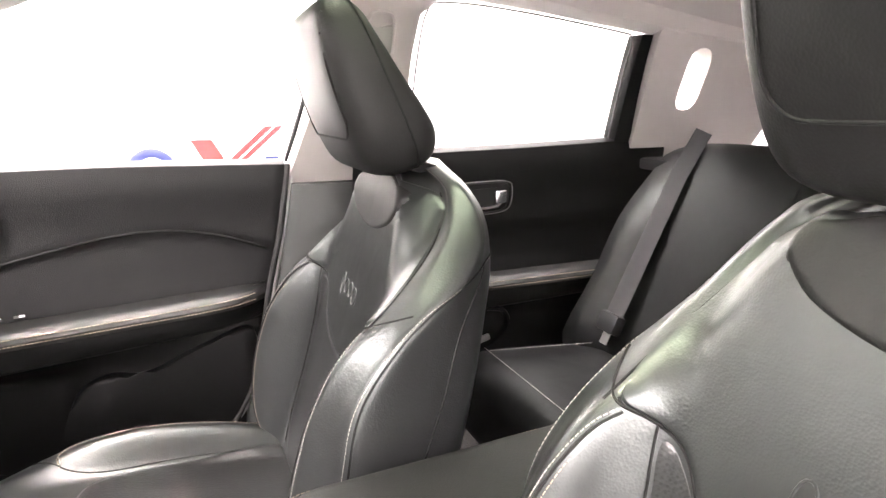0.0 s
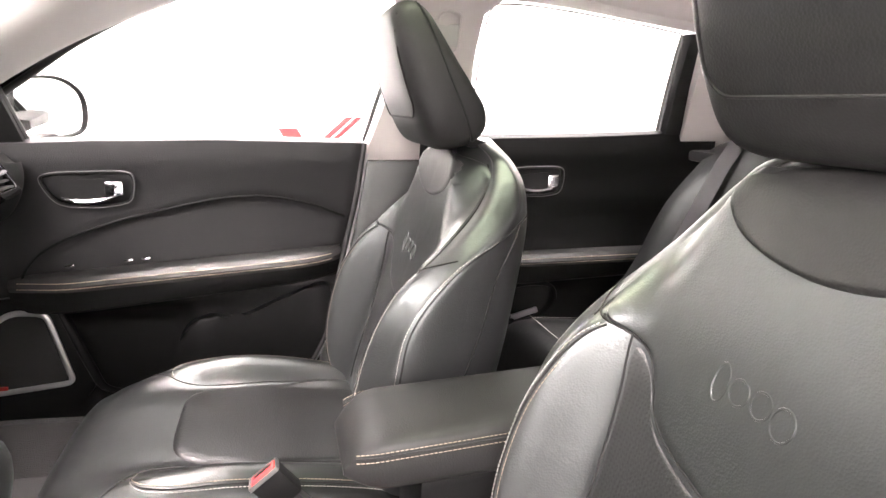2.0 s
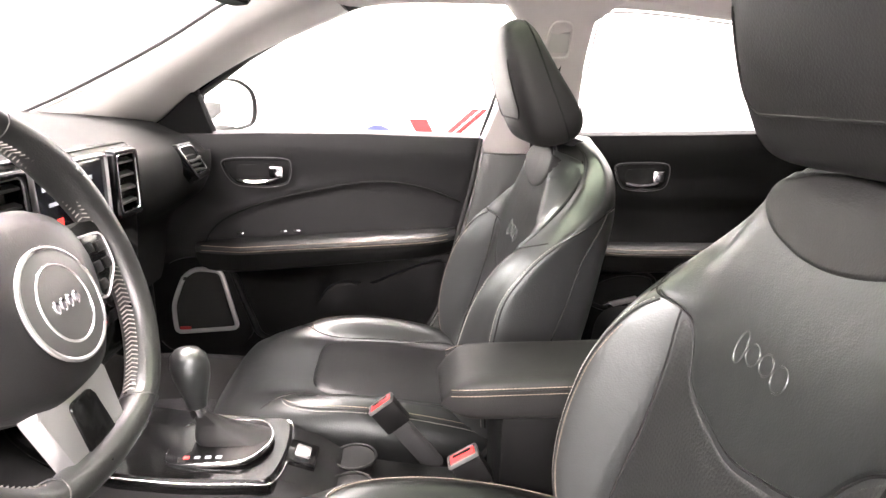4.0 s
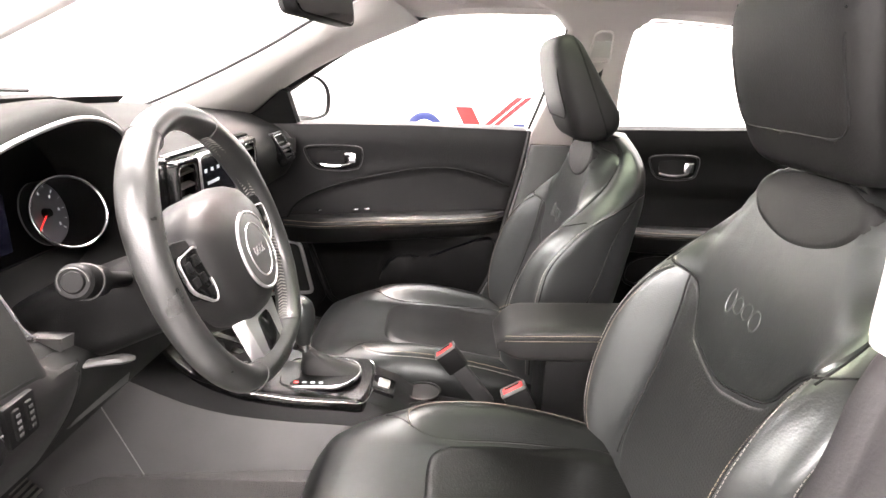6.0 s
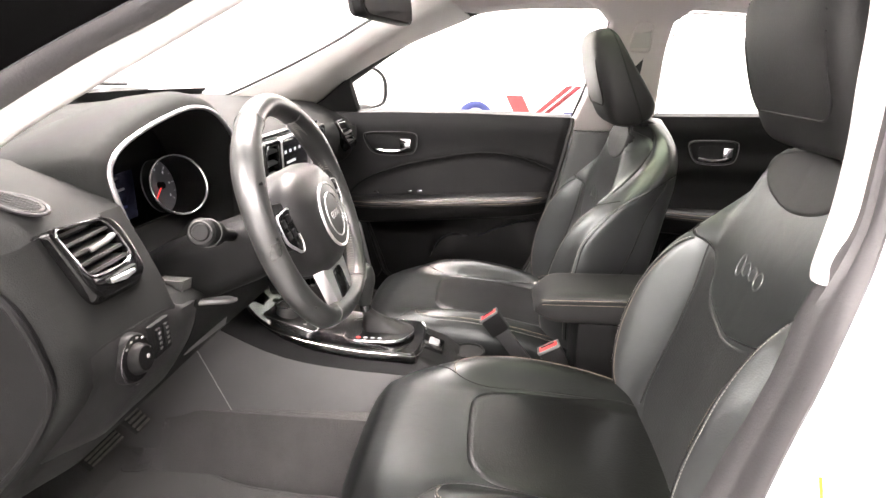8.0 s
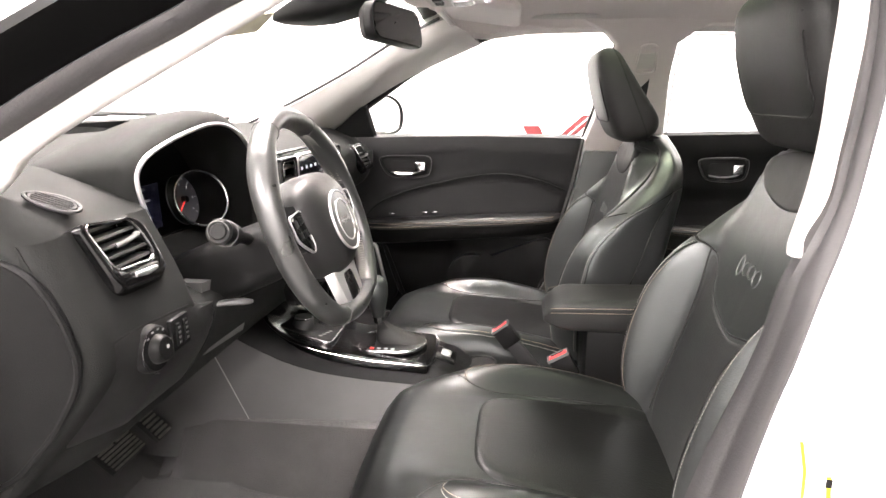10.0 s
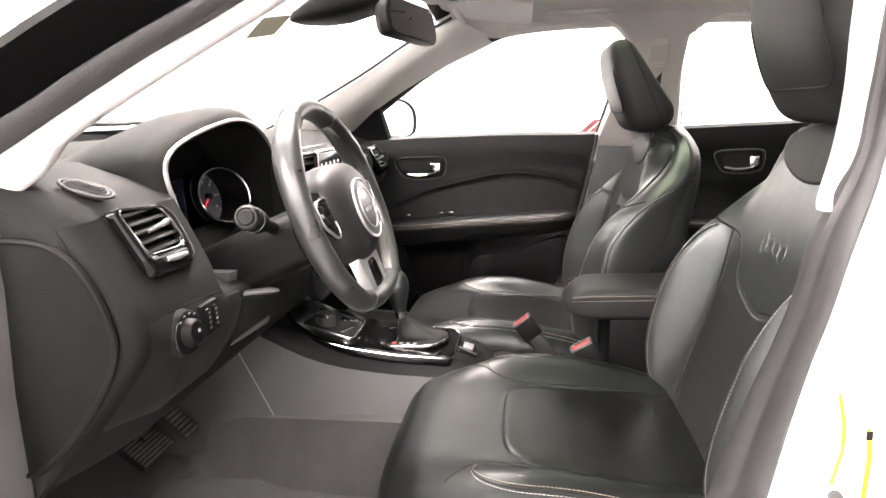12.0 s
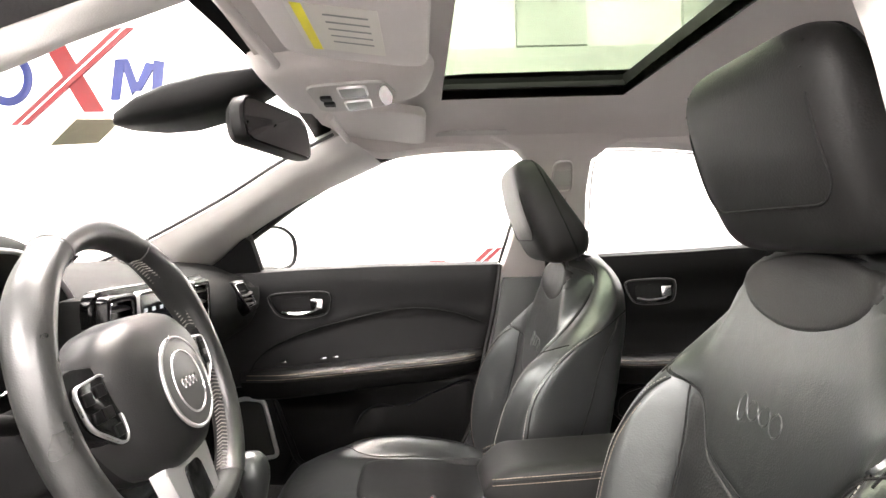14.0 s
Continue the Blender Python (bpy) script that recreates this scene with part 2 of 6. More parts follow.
def plate(outline, frame3, depth, bevel=0.003, seg=2):
    """A flat outline (a, b) thickened along the frame's third axis: frame3 is origin, axis a, axis b."""
    o, a, b = (Vector(v) for v in frame3)
    n = a.cross(b).normalized()
    bm = bmesh.new()
    lo = [bm.verts.new(o + a * p[0] + b * p[1]) for p in outline]
    hi = [bm.verts.new(o + a * p[0] + b * p[1] + n * depth) for p in outline]
    k = len(outline)
    bm.faces.new(lo)
    top = bm.faces.new(hi)
    for i in range(k):
        bm.faces.new((lo[i], lo[(i + 1) % k], hi[(i + 1) % k], hi[i]))
    if bevel:
        bmesh.ops.bevel(bm, geom=list(top.edges), offset=bevel, segments=seg, profile=0.6, affect="EDGES")
    return bm


def rounded(outline, r=0.01, per=5):
    """Rounds the corners of a closed 2D outline."""
    out, k = [], len(outline)
    for i in range(k):
        a, b, c = (Vector((*outline[(i + d) % k], 0)) for d in (-1, 0, 1))
        ra = min(r, (a - b).length * 0.45)
        rc = min(r, (c - b).length * 0.45)
        p, q = b + (a - b).normalized() * ra, b + (c - b).normalized() * rc
        for j in range(per):
            t = j / (per - 1)
            v = p * (1 - t) ** 2 + b * 2 * t * (1 - t) + q * t * t
            out.append((v.x, v.y))
    return out


def frame_ring(outline, frame3, width, depth, bevel=0.002):
    """A raised border of that width along a flat outline."""
    o, a, b = (Vector(v) for v in frame3)
    n = a.cross(b).normalized()
    k = len(outline)
    cx, cy = sum(p[0] for p in outline) / k, sum(p[1] for p in outline) / k
    rings = []
    for i in range(k):
        p, q, r = (Vector(outline[(i + d) % k]) for d in (-1, 0, 1))
        t = (r - p).normalized()
        inn = Vector((-t.y, t.x))
        if inn.dot(Vector((cx, cy)) - q) < 0:
            inn = -inn
        prof = ((0, 0), (0, depth * 0.7), (width * 0.3, depth), (width * 0.7, depth), (width, depth * 0.7), (width, 0))
        rings.append([o + a * (q.x + inn.x * w) + b * (q.y + inn.y * w) + n * h for w, h in prof])
    bm, rows = grid(rings, close_u=True, close_v=True)
    return bm


def cylinder(a, b, r1, r2=None, n=24, bevel=0.0, bm=None):
    a, b = Vector(a), Vector(b)
    r2 = r1 if r2 is None else r2
    d = (b - a).normalized()
    s = d.orthogonal().normalized()
    u = d.cross(s)
    L = (b - a).length
    prof = [(0, r1 - bevel), (bevel, r1), (L - bevel, r2), (L, r2 - bevel)] if bevel else [(0, r1), (L, r2)]
    return loft([[a + d * h + s * r * math.cos(q) + u * r * math.sin(q) for q in (2 * math.pi * j / n for j in range(n))] for h, r in prof], bm=bm)


def step(a, b, x):
    t = min(1, max(0, (x - a) / (b - a)))
    return t * t * (3 - 2 * t)


def lerp(x, xs, ys):
    return float(np.interp(x, xs, ys))


def curve(xs, ys):
    """A smooth function through a few points."""
    h = np.diff(xs)
    d = np.gradient(np.array(ys, float), np.array(xs, float))

    def f(x):
        i = int(min(max(np.searchsorted(xs, x) - 1, 0), len(xs) - 2))
        t = min(max((x - xs[i]) / h[i], 0), 1)
        return ((2 * t ** 3 - 3 * t ** 2 + 1) * ys[i] + (t ** 3 - 2 * t ** 2 + t) * h[i] * d[i] + (3 * t ** 2 - 2 * t ** 3) * ys[i + 1] + (t ** 3 - t ** 2) * h[i] * d[i + 1])
    return f


def dashes(path, length=0.006, gap=0.003, r=0.0008, normal=None, bm=None):
    """A row of stitches along a path."""
    bm = bm or bmesh.new()
    pts = [Vector(p) for p in path]
    seg = [(b - a).length for a, b in zip(pts, pts[1:])]
    total, s = sum(seg), 0.0
    acc = np.concatenate([[0], np.cumsum(seg)])

    def at(d):
        i = min(int(np.searchsorted(acc, d, "right")) - 1, len(seg) - 1)
        return pts[i].lerp(pts[i + 1], min(1, (d - acc[i]) / max(seg[i], 1e-9)))
    while s + length < total:
        a, b = at(s), at(s + length)
        tube((a, b), r, 5, bm=bm)
        s += length + gap
    return bm


# ---------------------------------------------------------------- front seats
SEAT = Vector((0.0, 0.36, 0.0))
b_x = curve([0.62, 0.70, 0.80, 0.913, 0.985, 1.10, 1.165, 1.20], [-0.155, -0.135, -0.100, -0.064, -0.042, -0.006, 0.014, 0.030])
b_w = curve([0.62, 0.68, 0.75, 0.85, 0.95, 1.00, 1.03, 1.08, 1.12, 1.15, 1.175, 1.195], [0.22, 0.245, 0.256, 0.260, 0.256, 0.250, 0.244, 0.228, 0.208, 0.182, 0.145, 0.07])
b_p = curve([0.62, 0.66, 0.70, 0.79, 0.86, 0.92, 0.98, 1.04, 1.10, 1.14, 1.17, 1.195], [0.012, 0.03, 0.052, 0.083, 0.090, 0.086, 0.064, 0.014, -0.028, -0.042, -0.040, -0.02])
b_s = curve([0.62, 0.70, 0.79, 0.86, 0.94, 0.985, 1.03, 1.064, 1.09, 1.14, 1.195], [-0.12, -0.128, -0.128, -0.120, -0.098, -0.064, -0.016, 0.028, 0.054, 0.072, 0.060])
b_a = curve([0.62, 0.70, 0.855, 0.91, 1.0, 1.07, 1.12, 1.195], [-0.07, -0.04, -0.004, 0.014, 0.040, 0.076, 0.090, 0.074])
b_k = curve([0.62, 0.70, 0.85, 1.0, 1.08, 1.14, 1.195], [-0.02, 0.02, 0.06, 0.092, 0.110, 0.110, 0.084])


def half_profile(z):
    """Half a section of the backrest, centre of the front round the bolster to the centre of the back, as (y, x)."""
    c, p, k, w, a, b = b_x(z), b_p(z), b_w(z) / 0.25, b_s(z), b_a(z), b_k(z)
    line = [(0, c), (0.07, c - 0.001), (0.125, c - 0.003), (0.153, c - 0.005 - 0.05 * p), (0.173, c - 0.46 * p), (0.190, c - 0.90 * p), (0.205, c - p),
            (0.228, c - p * 0.86 + 0.25 * (w - c + p * 0.86)), (0.25, w), (0.246, (w + a) / 2), (0.229, a), (0.208, b - 0.012), (0.17, b), (0.08, b + 0.012), (0, b + 0.015)]
    return [(q.x * k, q.y) for q in smooth_path([(y, x, 0) for y, x in line], 5)]


BZ = np.linspace(0.62, 1.195, 116)
BACK = np.array([half_profile(z) for z in BZ])


def section(z):
    t = (z - 0.62) / 0.005
    i = int(min(max(t, 0), 114))
    return BACK[i] + (BACK[i + 1] - BACK[i]) * min(1, t - i)


def back_x(y, z):
    """The front of the backrest."""
    q = section(z)[:41]
    return float(np.interp(abs(y), np.maximum.accumulate(q[:, 0]), q[:, 1]))


def back_point(y, z, h=0.0):
    e = 0.004
    p = Vector((back_x(y, z), y, z))
    n = (Vector((back_x(y + e, z) - p.x, e, 0))).cross(Vector((back_x(y, z + e) - p.x, 0, e)))
    n.normalize()
    if n.x > 0:
        n = -n
    return SEAT + p + n * h


def back_round(u, z, h=0.0, side=1):
    """A point by its place u along the section: 6 is the bolster's crest, 8 its widest line, 10 the side seam."""
    def at(u, z):
        q, i = section(z), int(min(u * 5, 69))
        y, x = q[i] + (q[i + 1] - q[i]) * (u * 5 - i)
        return Vector((x, side * y, z))
    p = at(u, z)
    n = (at(u + 0.1, z) - p).cross(at(u, z + 0.004) - p).normalized()
    if n.dot(Vector((-1 if u < 7 else 0, side, 0))) < 0:
        n = -n
    return SEAT + p + n * h


def backrest_mesh():
    rings = []
    for z in np.linspace(0.62, 1.195, 80):
        half = [SEAT + Vector((x, y, z)) for y, x in section(z)]
        rings.append(half + [Vector((v.x, 2 * SEAT.y - v.y, v.z)) for v in reversed(half[1:-1])])
    return loft(rings)


c_z = curve([-0.668, -0.66, -0.645, -0.61, -0.56, -0.50, -0.42, -0.30, -0.18, -0.06], [0.630, 0.656, 0.678, 0.694, 0.700, 0.699, 0.690, 0.674, 0.658, 0.65])
c_w = curve([-0.668, -0.66, -0.645, -0.61, -0.56, -0.50, -0.35, -0.20, -0.06], [0.115, 0.152, 0.186, 0.222, 0.245, 0.256, 0.265, 0.262, 0.24])
c_t = curve([-0.668, -0.655, -0.63, -0.58, -0.50, -0.06], [0.06, 0.11, 0.14, 0.155, 0.16, 0.16])
c_b = curve([-0.668, -0.60, -0.54, -0.47, -0.38, -0.28, -0.18, -0.06], [0.0, 0.002, 0.016, 0.042, 0.060, 0.060, 0.048, 0.02])


def cushion_z(y, x):
    w, t = c_w(x), c_t(x)
    q = min(abs(y) / w, 0.999)
    s = math.sqrt(1 - q ** 3.3)
    return c_z(x) - t / 2 + t / 2 * s ** 0.6 + c_b(x) * step(0.48, 0.80, q) * s ** 0.4


def cushion_point(y, x, h=0.0):
    e = 0.004
    p = Vector((x, y, cushion_z(y, x)))
    n = Vector((0, e, cushion_z(y + e, x) - p.z)).cross(Vector((e, 0, cushion_z(y, x + e) - p.z))).normalized()
    if n.z < 0:
        n = -n
    return SEAT + p + n * h


def cushion_mesh():
    rings = []
    us = np.sin(np.linspace(-math.pi / 2, math.pi / 2, 61))
    for x in np.concatenate([np.linspace(-0.668, -0.56, 18), np.linspace(-0.55, -0.06, 34)]):
        w, t = c_w(x), c_t(x)
        ring = [SEAT + Vector((x, u * w, cushion_z(u * w, x))) for u in us]
        ring += [SEAT + Vector((x, u * w, c_z(x) - t / 2 - t / 2 * (1 - abs(u) ** 3.3) ** 0.3)) for u in us[-2:0:-2]]
        rings.append(ring)
    return loft(rings)


def patch(point, outline, centre, height=0.004, rings=14, lip=0.10):
    """A padded panel over a surface: its outline is (y, other), with a rounded edge."""
    line = smooth_path([(p[0], p[1], 0) for p in outline], 8, True)
    bm = bmesh.new()
    rows = []
    for i in range(1, rings + 1):
        r = i / rings
        f = 1 - (1 - r) ** 1.6 if i < rings else 1.0
        h = height * (1 - max(0, (f - (1 - lip)) / lip) ** 2.2) - 0.0015 * (i == rings)
        rows.append([bm.verts.new(point(centre[0] + (p.x - centre[0]) * f, centre[1] + (p.y - centre[1]) * f, h)) for p in line])
    mid = bm.verts.new(point(*centre, height))
    k = len(line)
    for j in range(k):
        bm.faces.new((mid, rows[0][j], rows[0][(j + 1) % k]))
        for a, b in zip(rows, rows[1:]):
            bm.faces.new((a[j], b[j], b[(j + 1) % k], a[(j + 1) % k]))
    return bm


def both(points):
    return points + [(-y, v) for y, v in reversed(points) if abs(y) > 1e-6]


def on(point, line, h=0.0005, per=10):
    return [point(p.x, p.y, h) for p in smooth_path([(a, b, 0) for a, b in line], per)]


HEAD = [(-0.040, 1.190), (-0.062, 1.226), (-0.082, 1.276), (-0.098, 1.335), (-0.104, 1.375), (-0.096, 1.399), (-0.075, 1.409), (-0.052, 1.400), (-0.030, 1.370),
        (0.004, 1.318), (0.038, 1.268), (0.056, 1.235), (0.052, 1.206), (0.028, 1.188), (-0.008, 1.181)]
HEAD = [(p.x, p.y) for p in smooth_path([(x, z, 0) for x, z in HEAD], 5, True)]
HW = 0.145


def head_ring(y, grow=0.0):
    f = max(0.0002, (1 - min(1, abs(y) / HW) ** 7)) ** (1 / 3.5)
    cx, cz = -0.02, 1.30
    return [SEAT + Vector((cx + (x - cx) * f + math.copysign(grow, x - cx), y, cz + (z - cz) * (0.35 * f + 0.65 * f * f ** 0.3))) for x, z in HEAD]


def head_front(y, z):
    """The front of the headrest."""
    ring = sorted((p for p in head_ring(y, 0.0006) if p.x < SEAT.x - 0.012 and p.z < 1.392), key=lambda p: p.z)
    return Vector((lerp(z, [p.z for p in ring], [p.x for p in ring]) - 0.0004, SEAT.y + y, z))


def front_seat():
    s = thing("front_seat", (-0.25, 0.36, 0.47), "black leather front seat with raised side bolsters and pale stitching", "car seat", "front seats")
    back = part("backrest", backrest_mesh(), LEATHER_BOLSTER, s)
    insert = both([(0.0, 0.896), (0.035, 0.902), (0.088, 0.917), (0.112, 0.933), (0.124, 0.955), (0.140, 0.977), (0.165, 0.994), (0.190, 1.007), (0.198, 1.022), (0.197, 1.05), (0.186, 1.08), (0.172, 1.115), (0.150, 1.148), (0.09, 1.174), (0.0, 1.180)])
    part("upper_insert", patch(back_point, insert, (0.0, 1.045), 0.0046, lip=0.03), LEATHER, back, "plain leather upper panel")
    lower = both([(0.0, 0.650), (0.10, 0.655), (0.134, 0.69), (0.149, 0.76), (0.153, 0.85), (0.158, 0.93), (0.162, 0.984), (0.141, 0.969), (0.127, 0.951), (0.115, 0.928), (0.089, 0.911), (0.036, 0.896), (0.0, 0.890)])
    part("lower_insert", patch(back_point, lower, (0.0, 0.70), 0.0009, lip=0.05), PERF_BACK, back, "perforated leather panel")
    pad = both([(0.0, 1.092), (0.05, 1.098), (0.094, 1.114), (0.117, 1.138), (0.112, 1.160), (0.06, 1.176), (0.0, 1.180)])
    part("neck_pad", patch(lambda y, z, h: back_point(y, z, h + 0.002), pad, (0.0, 1.14), 0.0055, lip=0.12), LEATHER_HEAD, back, "smooth padded neck panel, dulled for the headrest shade")
    # embossed maker's mark: plain raised loops
    marks = bmesh.new()
    for k, (y, w, h) in enumerate(((0.052, 0.008, 0.017), (0.031, 0.010, 0.011), (0.008, 0.010, 0.011), (-0.015, 0.011, 0.013))):
        loop = [back_point(y + w * math.cos(a), 0.993 - (0.004 if k == 3 else 0) + h * math.sin(a), 0.0046) for a in np.linspace(0, 2 * math.pi, 17)[:-1]]
        tube(loop, 0.0012, 6, True, bm=marks)
    line = smooth_path([(p[0], p[1], 0) for p in insert], 8, True)
    for side in (1, -1):
        rim = [back_point(side * p.x * 1.004, 1.045 + (p.y - 1.045) * 1.004, 0.0006) for p in line[:len(line) // 2] if p.y < 1.01]
        part("seam", tube(rim, 0.0014, 6), GROOVE, back)
    part("embossed_mark", marks, LEATHER, back, "embossed rounded shapes in the leather")
    for side in (1, -1):
        inner = [(0.166, 0.994), (0.160, 0.93), (0.155, 0.85), (0.151, 0.76), (0.140, 0.68)]
        shoulder = [(0.124, 0.955), (0.140, 0.976), (0.165, 0.993), (0.194, 1.007), (0.222, 1.022), (0.236, 1.030)]
        f = lambda y, z, h: back_point(side * y, z, h)
        g = lambda u, z, h: back_round(u, z, h, side)
        part("seam", tube(on(f, inner), 0.0014, 6), GROOVE, back)
        part("seam", tube(on(f, shoulder, 0.0006), 0.0013, 6), GROOVE, back)
        crest = [(4.7, 1.000), (5.15, 0.985), (5.5, 0.95), (5.7, 0.90), (5.75, 0.84), (5.7, 0.78), (5.6, 0.68)]
        part("seam", tube(on(g, crest, 0.0002), 0.0016, 6), GROOVE, back)
        part("seam", tube(on(g, [(5.1, 1.160), (5.6, 1.135), (5.9, 1.09), (5.95, 1.04), (5.9, 1.004)], 0.0002), 0.0014, 6), GROOVE, back)
        for d in (-0.28, 0.28):
            part("stitching", dashes(on(g, [(u + d, z) for u, z in crest], 0.0008), 0.0040, 0.0018, 0.00055), TAN if d < 0 else THREAD, back, "pale double stitching")
        edge = [(11.2, 1.086), (10.2, 1.080), (9.2, 1.068), (8.5, 1.050), (8.1, 1.02), (8.0, 0.97), (8.0, 0.88), (8.0, 0.78), (8.0, 0.68)]
        part("seam", tube(on(g, edge, 0.0002), 0.0015, 6), GROOVE, back)
        part("stitching", dashes(on(g, [(u - 0.18, z - 0.003 * (u > 8.3)) for u, z in edge], 0.0008), 0.0040, 0.0018, 0.00055), THREAD, back, "pale stitching")
        # side airbag seam
        part("seam", tube(on(g, [(10.0, 1.075), (9.95, 1.0), (9.9, 0.91), (9.8, 0.80), (9.6, 0.70)], 0.0002), 0.0015, 6), GROOVE, back)
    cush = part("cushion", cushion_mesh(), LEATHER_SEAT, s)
    ins = both([(0.0, -0.470), (0.06, -0.469), (0.098, -0.462), (0.122, -0.440), (0.136, -0.40), (0.146, -0.30), (0.15, -0.14), (0.0, -0.11)])
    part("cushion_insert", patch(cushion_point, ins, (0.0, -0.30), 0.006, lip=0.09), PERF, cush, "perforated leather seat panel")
    for side in (1, -1):
        f = lambda y, x, h: cushion_point(side * y, x, h)
        inner = [(0.200, -0.545), (0.176, -0.515), (0.150, -0.480), (0.142, -0.43), (0.150, -0.33), (0.156, -0.20), (0.155, -0.10)]
        part("seam", tube(on(f, inner), 0.0014, 6), GROOVE, cush)
        outer = [(0.165, -0.500), (0.190, -0.505), (0.212, -0.485), (0.226, -0.44), (0.230, -0.36), (0.230, -0.26), (0.224, -0.12)]
        part("seam", tube(on(f, outer), 0.0013, 6), GROOVE, cush)
        for d in (-0.0045, 0.0045):
            part("stitching", dashes(on(f, [(y + d, x) for y, x in outer], 0.0009), 0.0040, 0.0018, 0.00055), TAN if d < 0 else THREAD, cush, "pale double stitching")
        low = [SEAT + Vector((x, side * (c_w(x) + 0.0005), c_z(x) - c_t(x) * 0.5 - 0.004)) for x in np.linspace(-0.664, -0.10, 60)]
        part("seam", tube(low, 0.0018, 6), GROOVE, cush)
        part("stitching", dashes([p + Vector((0, side * 0.0006, 0.006)) for p in low[3:]], 0.0040, 0.0018, 0.0006), THREAD, cush, "pale stitching")
    skirt = []
    for x, w in ((-0.648, 0.10), (-0.63, 0.165), (-0.60, 0.205), (-0.55, 0.235), (-0.45, 0.254), (-0.3, 0.264), (-0.08, 0.262)):
        skirt.append([SEAT + Vector((x + 0.012 * (z < 0.55), y, z)) for y, z in ((-w + 0.012, 0.612), (-w, 0.58), (-w + 0.012, 0.535), (0, 0.53), (w - 0.012, 0.535), (w, 0.58), (w - 0.012, 0.612), (0, 0.605))])
    part("seat_skirt", loft(skirt), LEATHER_SHADED, s, "dark leather-grain seat skirt")
    for y in (-0.19, 0.19):
        part("seat_rail", box((0.52, 0.045, 0.07), SEAT + Vector((-0.34, y, 0.505)), 0.006), DARK, s)
    for x in (-0.56, -0.12):
        part("cross_tube", cylinder(SEAT + Vector((x, -0.19, 0.53)), SEAT + Vector((x, 0.19, 0.53)), 0.015), DARK, s)
    head = part("headrest", loft([head_ring(y) for y in HW * np.sin(np.linspace(-math.pi / 2, math.pi / 2, 56))]), LEATHER_HEAD, s, "padded leather headrest")
    # front panel: a seam down both edges, rounded into the one along its foot
    foot = [head_front(-0.116, z) for z in np.linspace(1.385, 1.262, 16)]
    foot += [head_front(-0.116 + 0.030 * (1 - math.cos(q)), 1.262 - 0.030 * math.sin(q)) for q in np.linspace(0.15, math.pi / 2, 8)]
    foot += [head_front(y, 1.232) for y in np.linspace(-0.08, 0.0, 8)]
    foot += [Vector((p.x, 2 * SEAT.y - p.y, p.z)) for p in reversed(foot[:-1])]
    part("seam", tube(foot, 0.0015, 6), GROOVE, head)
    for side in (1, -1):
        line = []
        for g in np.linspace(-0.97, 0.97, 40):
            end = Vector((-0.066, 0, 1.407)) if g < 0 else Vector((0.030, 0, 1.190))
            mid = Vector((-0.02, 0, 1.30))
            v = mid + (end - mid) * abs(g)
            line.append(SEAT + Vector((v.x, side * (HW * (1 - abs(g) ** 3.5) ** (1 / 7) + 0.0003), v.z)))
        part("seam", tube(line, 0.0015, 6), GROOVE, head)
    for y in (-0.06, 0.06):
        part("headrest_post", cylinder(SEAT + Vector((0.055, y, 1.15)), SEAT + Vector((0.02, y, 1.25)), 0.006), CHROME, s)
        part("post_collar", box((0.045, 0.05, 0.018), SEAT + Vector((0.052, y, 1.188)), 0.006, pose(0, 0, 0, 0, 18, 0)), DARK, s)
    for side in (1, -1):
        part("recliner_cover", plate(rounded([(-0.16, 0.56), (0.02, 0.57), (0.03, 0.66), (-0.06, 0.70), (-0.14, 0.64)], 0.03), (SEAT + Vector((0, side * 0.262, 0)), (1, 0, 0), (0, 0, 1)), side * -0.02, 0.004), PLASTIC, s)
    return s


passenger_seat = front_seat()
driver_seat = copy_thing(passenger_seat, Matrix.Translation(passenger_seat.location + Vector((0.125, -0.704, 0.032))))

for piece in driver_seat.children:
    if piece.name.startswith("headrest"):
        piece.location.x += 0.024


# ---------------------------------------------------------------- showroom
def quad_sheet(name, corners, thick, mat, label, category):
    c = [Vector(p) for p in corners]
    n = (c[1] - c[0]).cross(c[3] - c[0]).normalized() * thick
    bm = loft([c, [p + n for p in c]])
    return structure(name, bm, mat, label, category, False)


RX0, RX1, RY0, RY1, RH = -6.0, 6.0, -7.0, 4.0, 4.2
quad_sheet("floor", ((RX0, RY0, 0), (RX0, RY1, 0), (RX1, RY1, 0), (RX1, RY0, 0)), 0.1, ROOMFLOOR, "glossy pale grey showroom floor", "floor")
quad_sheet("wall_front", ((RX0, RY0, 0), (RX0, RY1, 0), (RX0, RY1, RH), (RX0, RY0, RH)), -0.1, ROOMWALL, "plain white showroom wall with a painted sign", "wall")
quad_sheet("wall_back", ((RX1, RY0, 0), (RX1, RY1, 0), (RX1, RY1, RH), (RX1, RY0, RH)), 0.1, ROOMWALL, "plain white showroom wall", "wall")
quad_sheet("wall_side", ((RX0, RY1, 0), (RX1, RY1, 0), (RX1, RY1, RH), (RX0, RY1, RH)), -0.1, ROOMWALL, "plain white showroom wall with a painted sign", "wall")
quad_sheet("wall_near", ((RX0, RY0, 0), (RX1, RY0, 0), (RX1, RY0, RH), (RX0, RY0, RH)), 0.1, ROOMWALL, "plain white showroom wall", "wall")
quad_sheet("ceiling", ((RX0, RY0, RH), (RX0, RY1, RH), (RX1, RY1, RH), (RX1, RY0, RH)), -0.1, GREYPLASTIC, "unseen showroom ceiling, kept dark to cut bounced light", "ceiling")


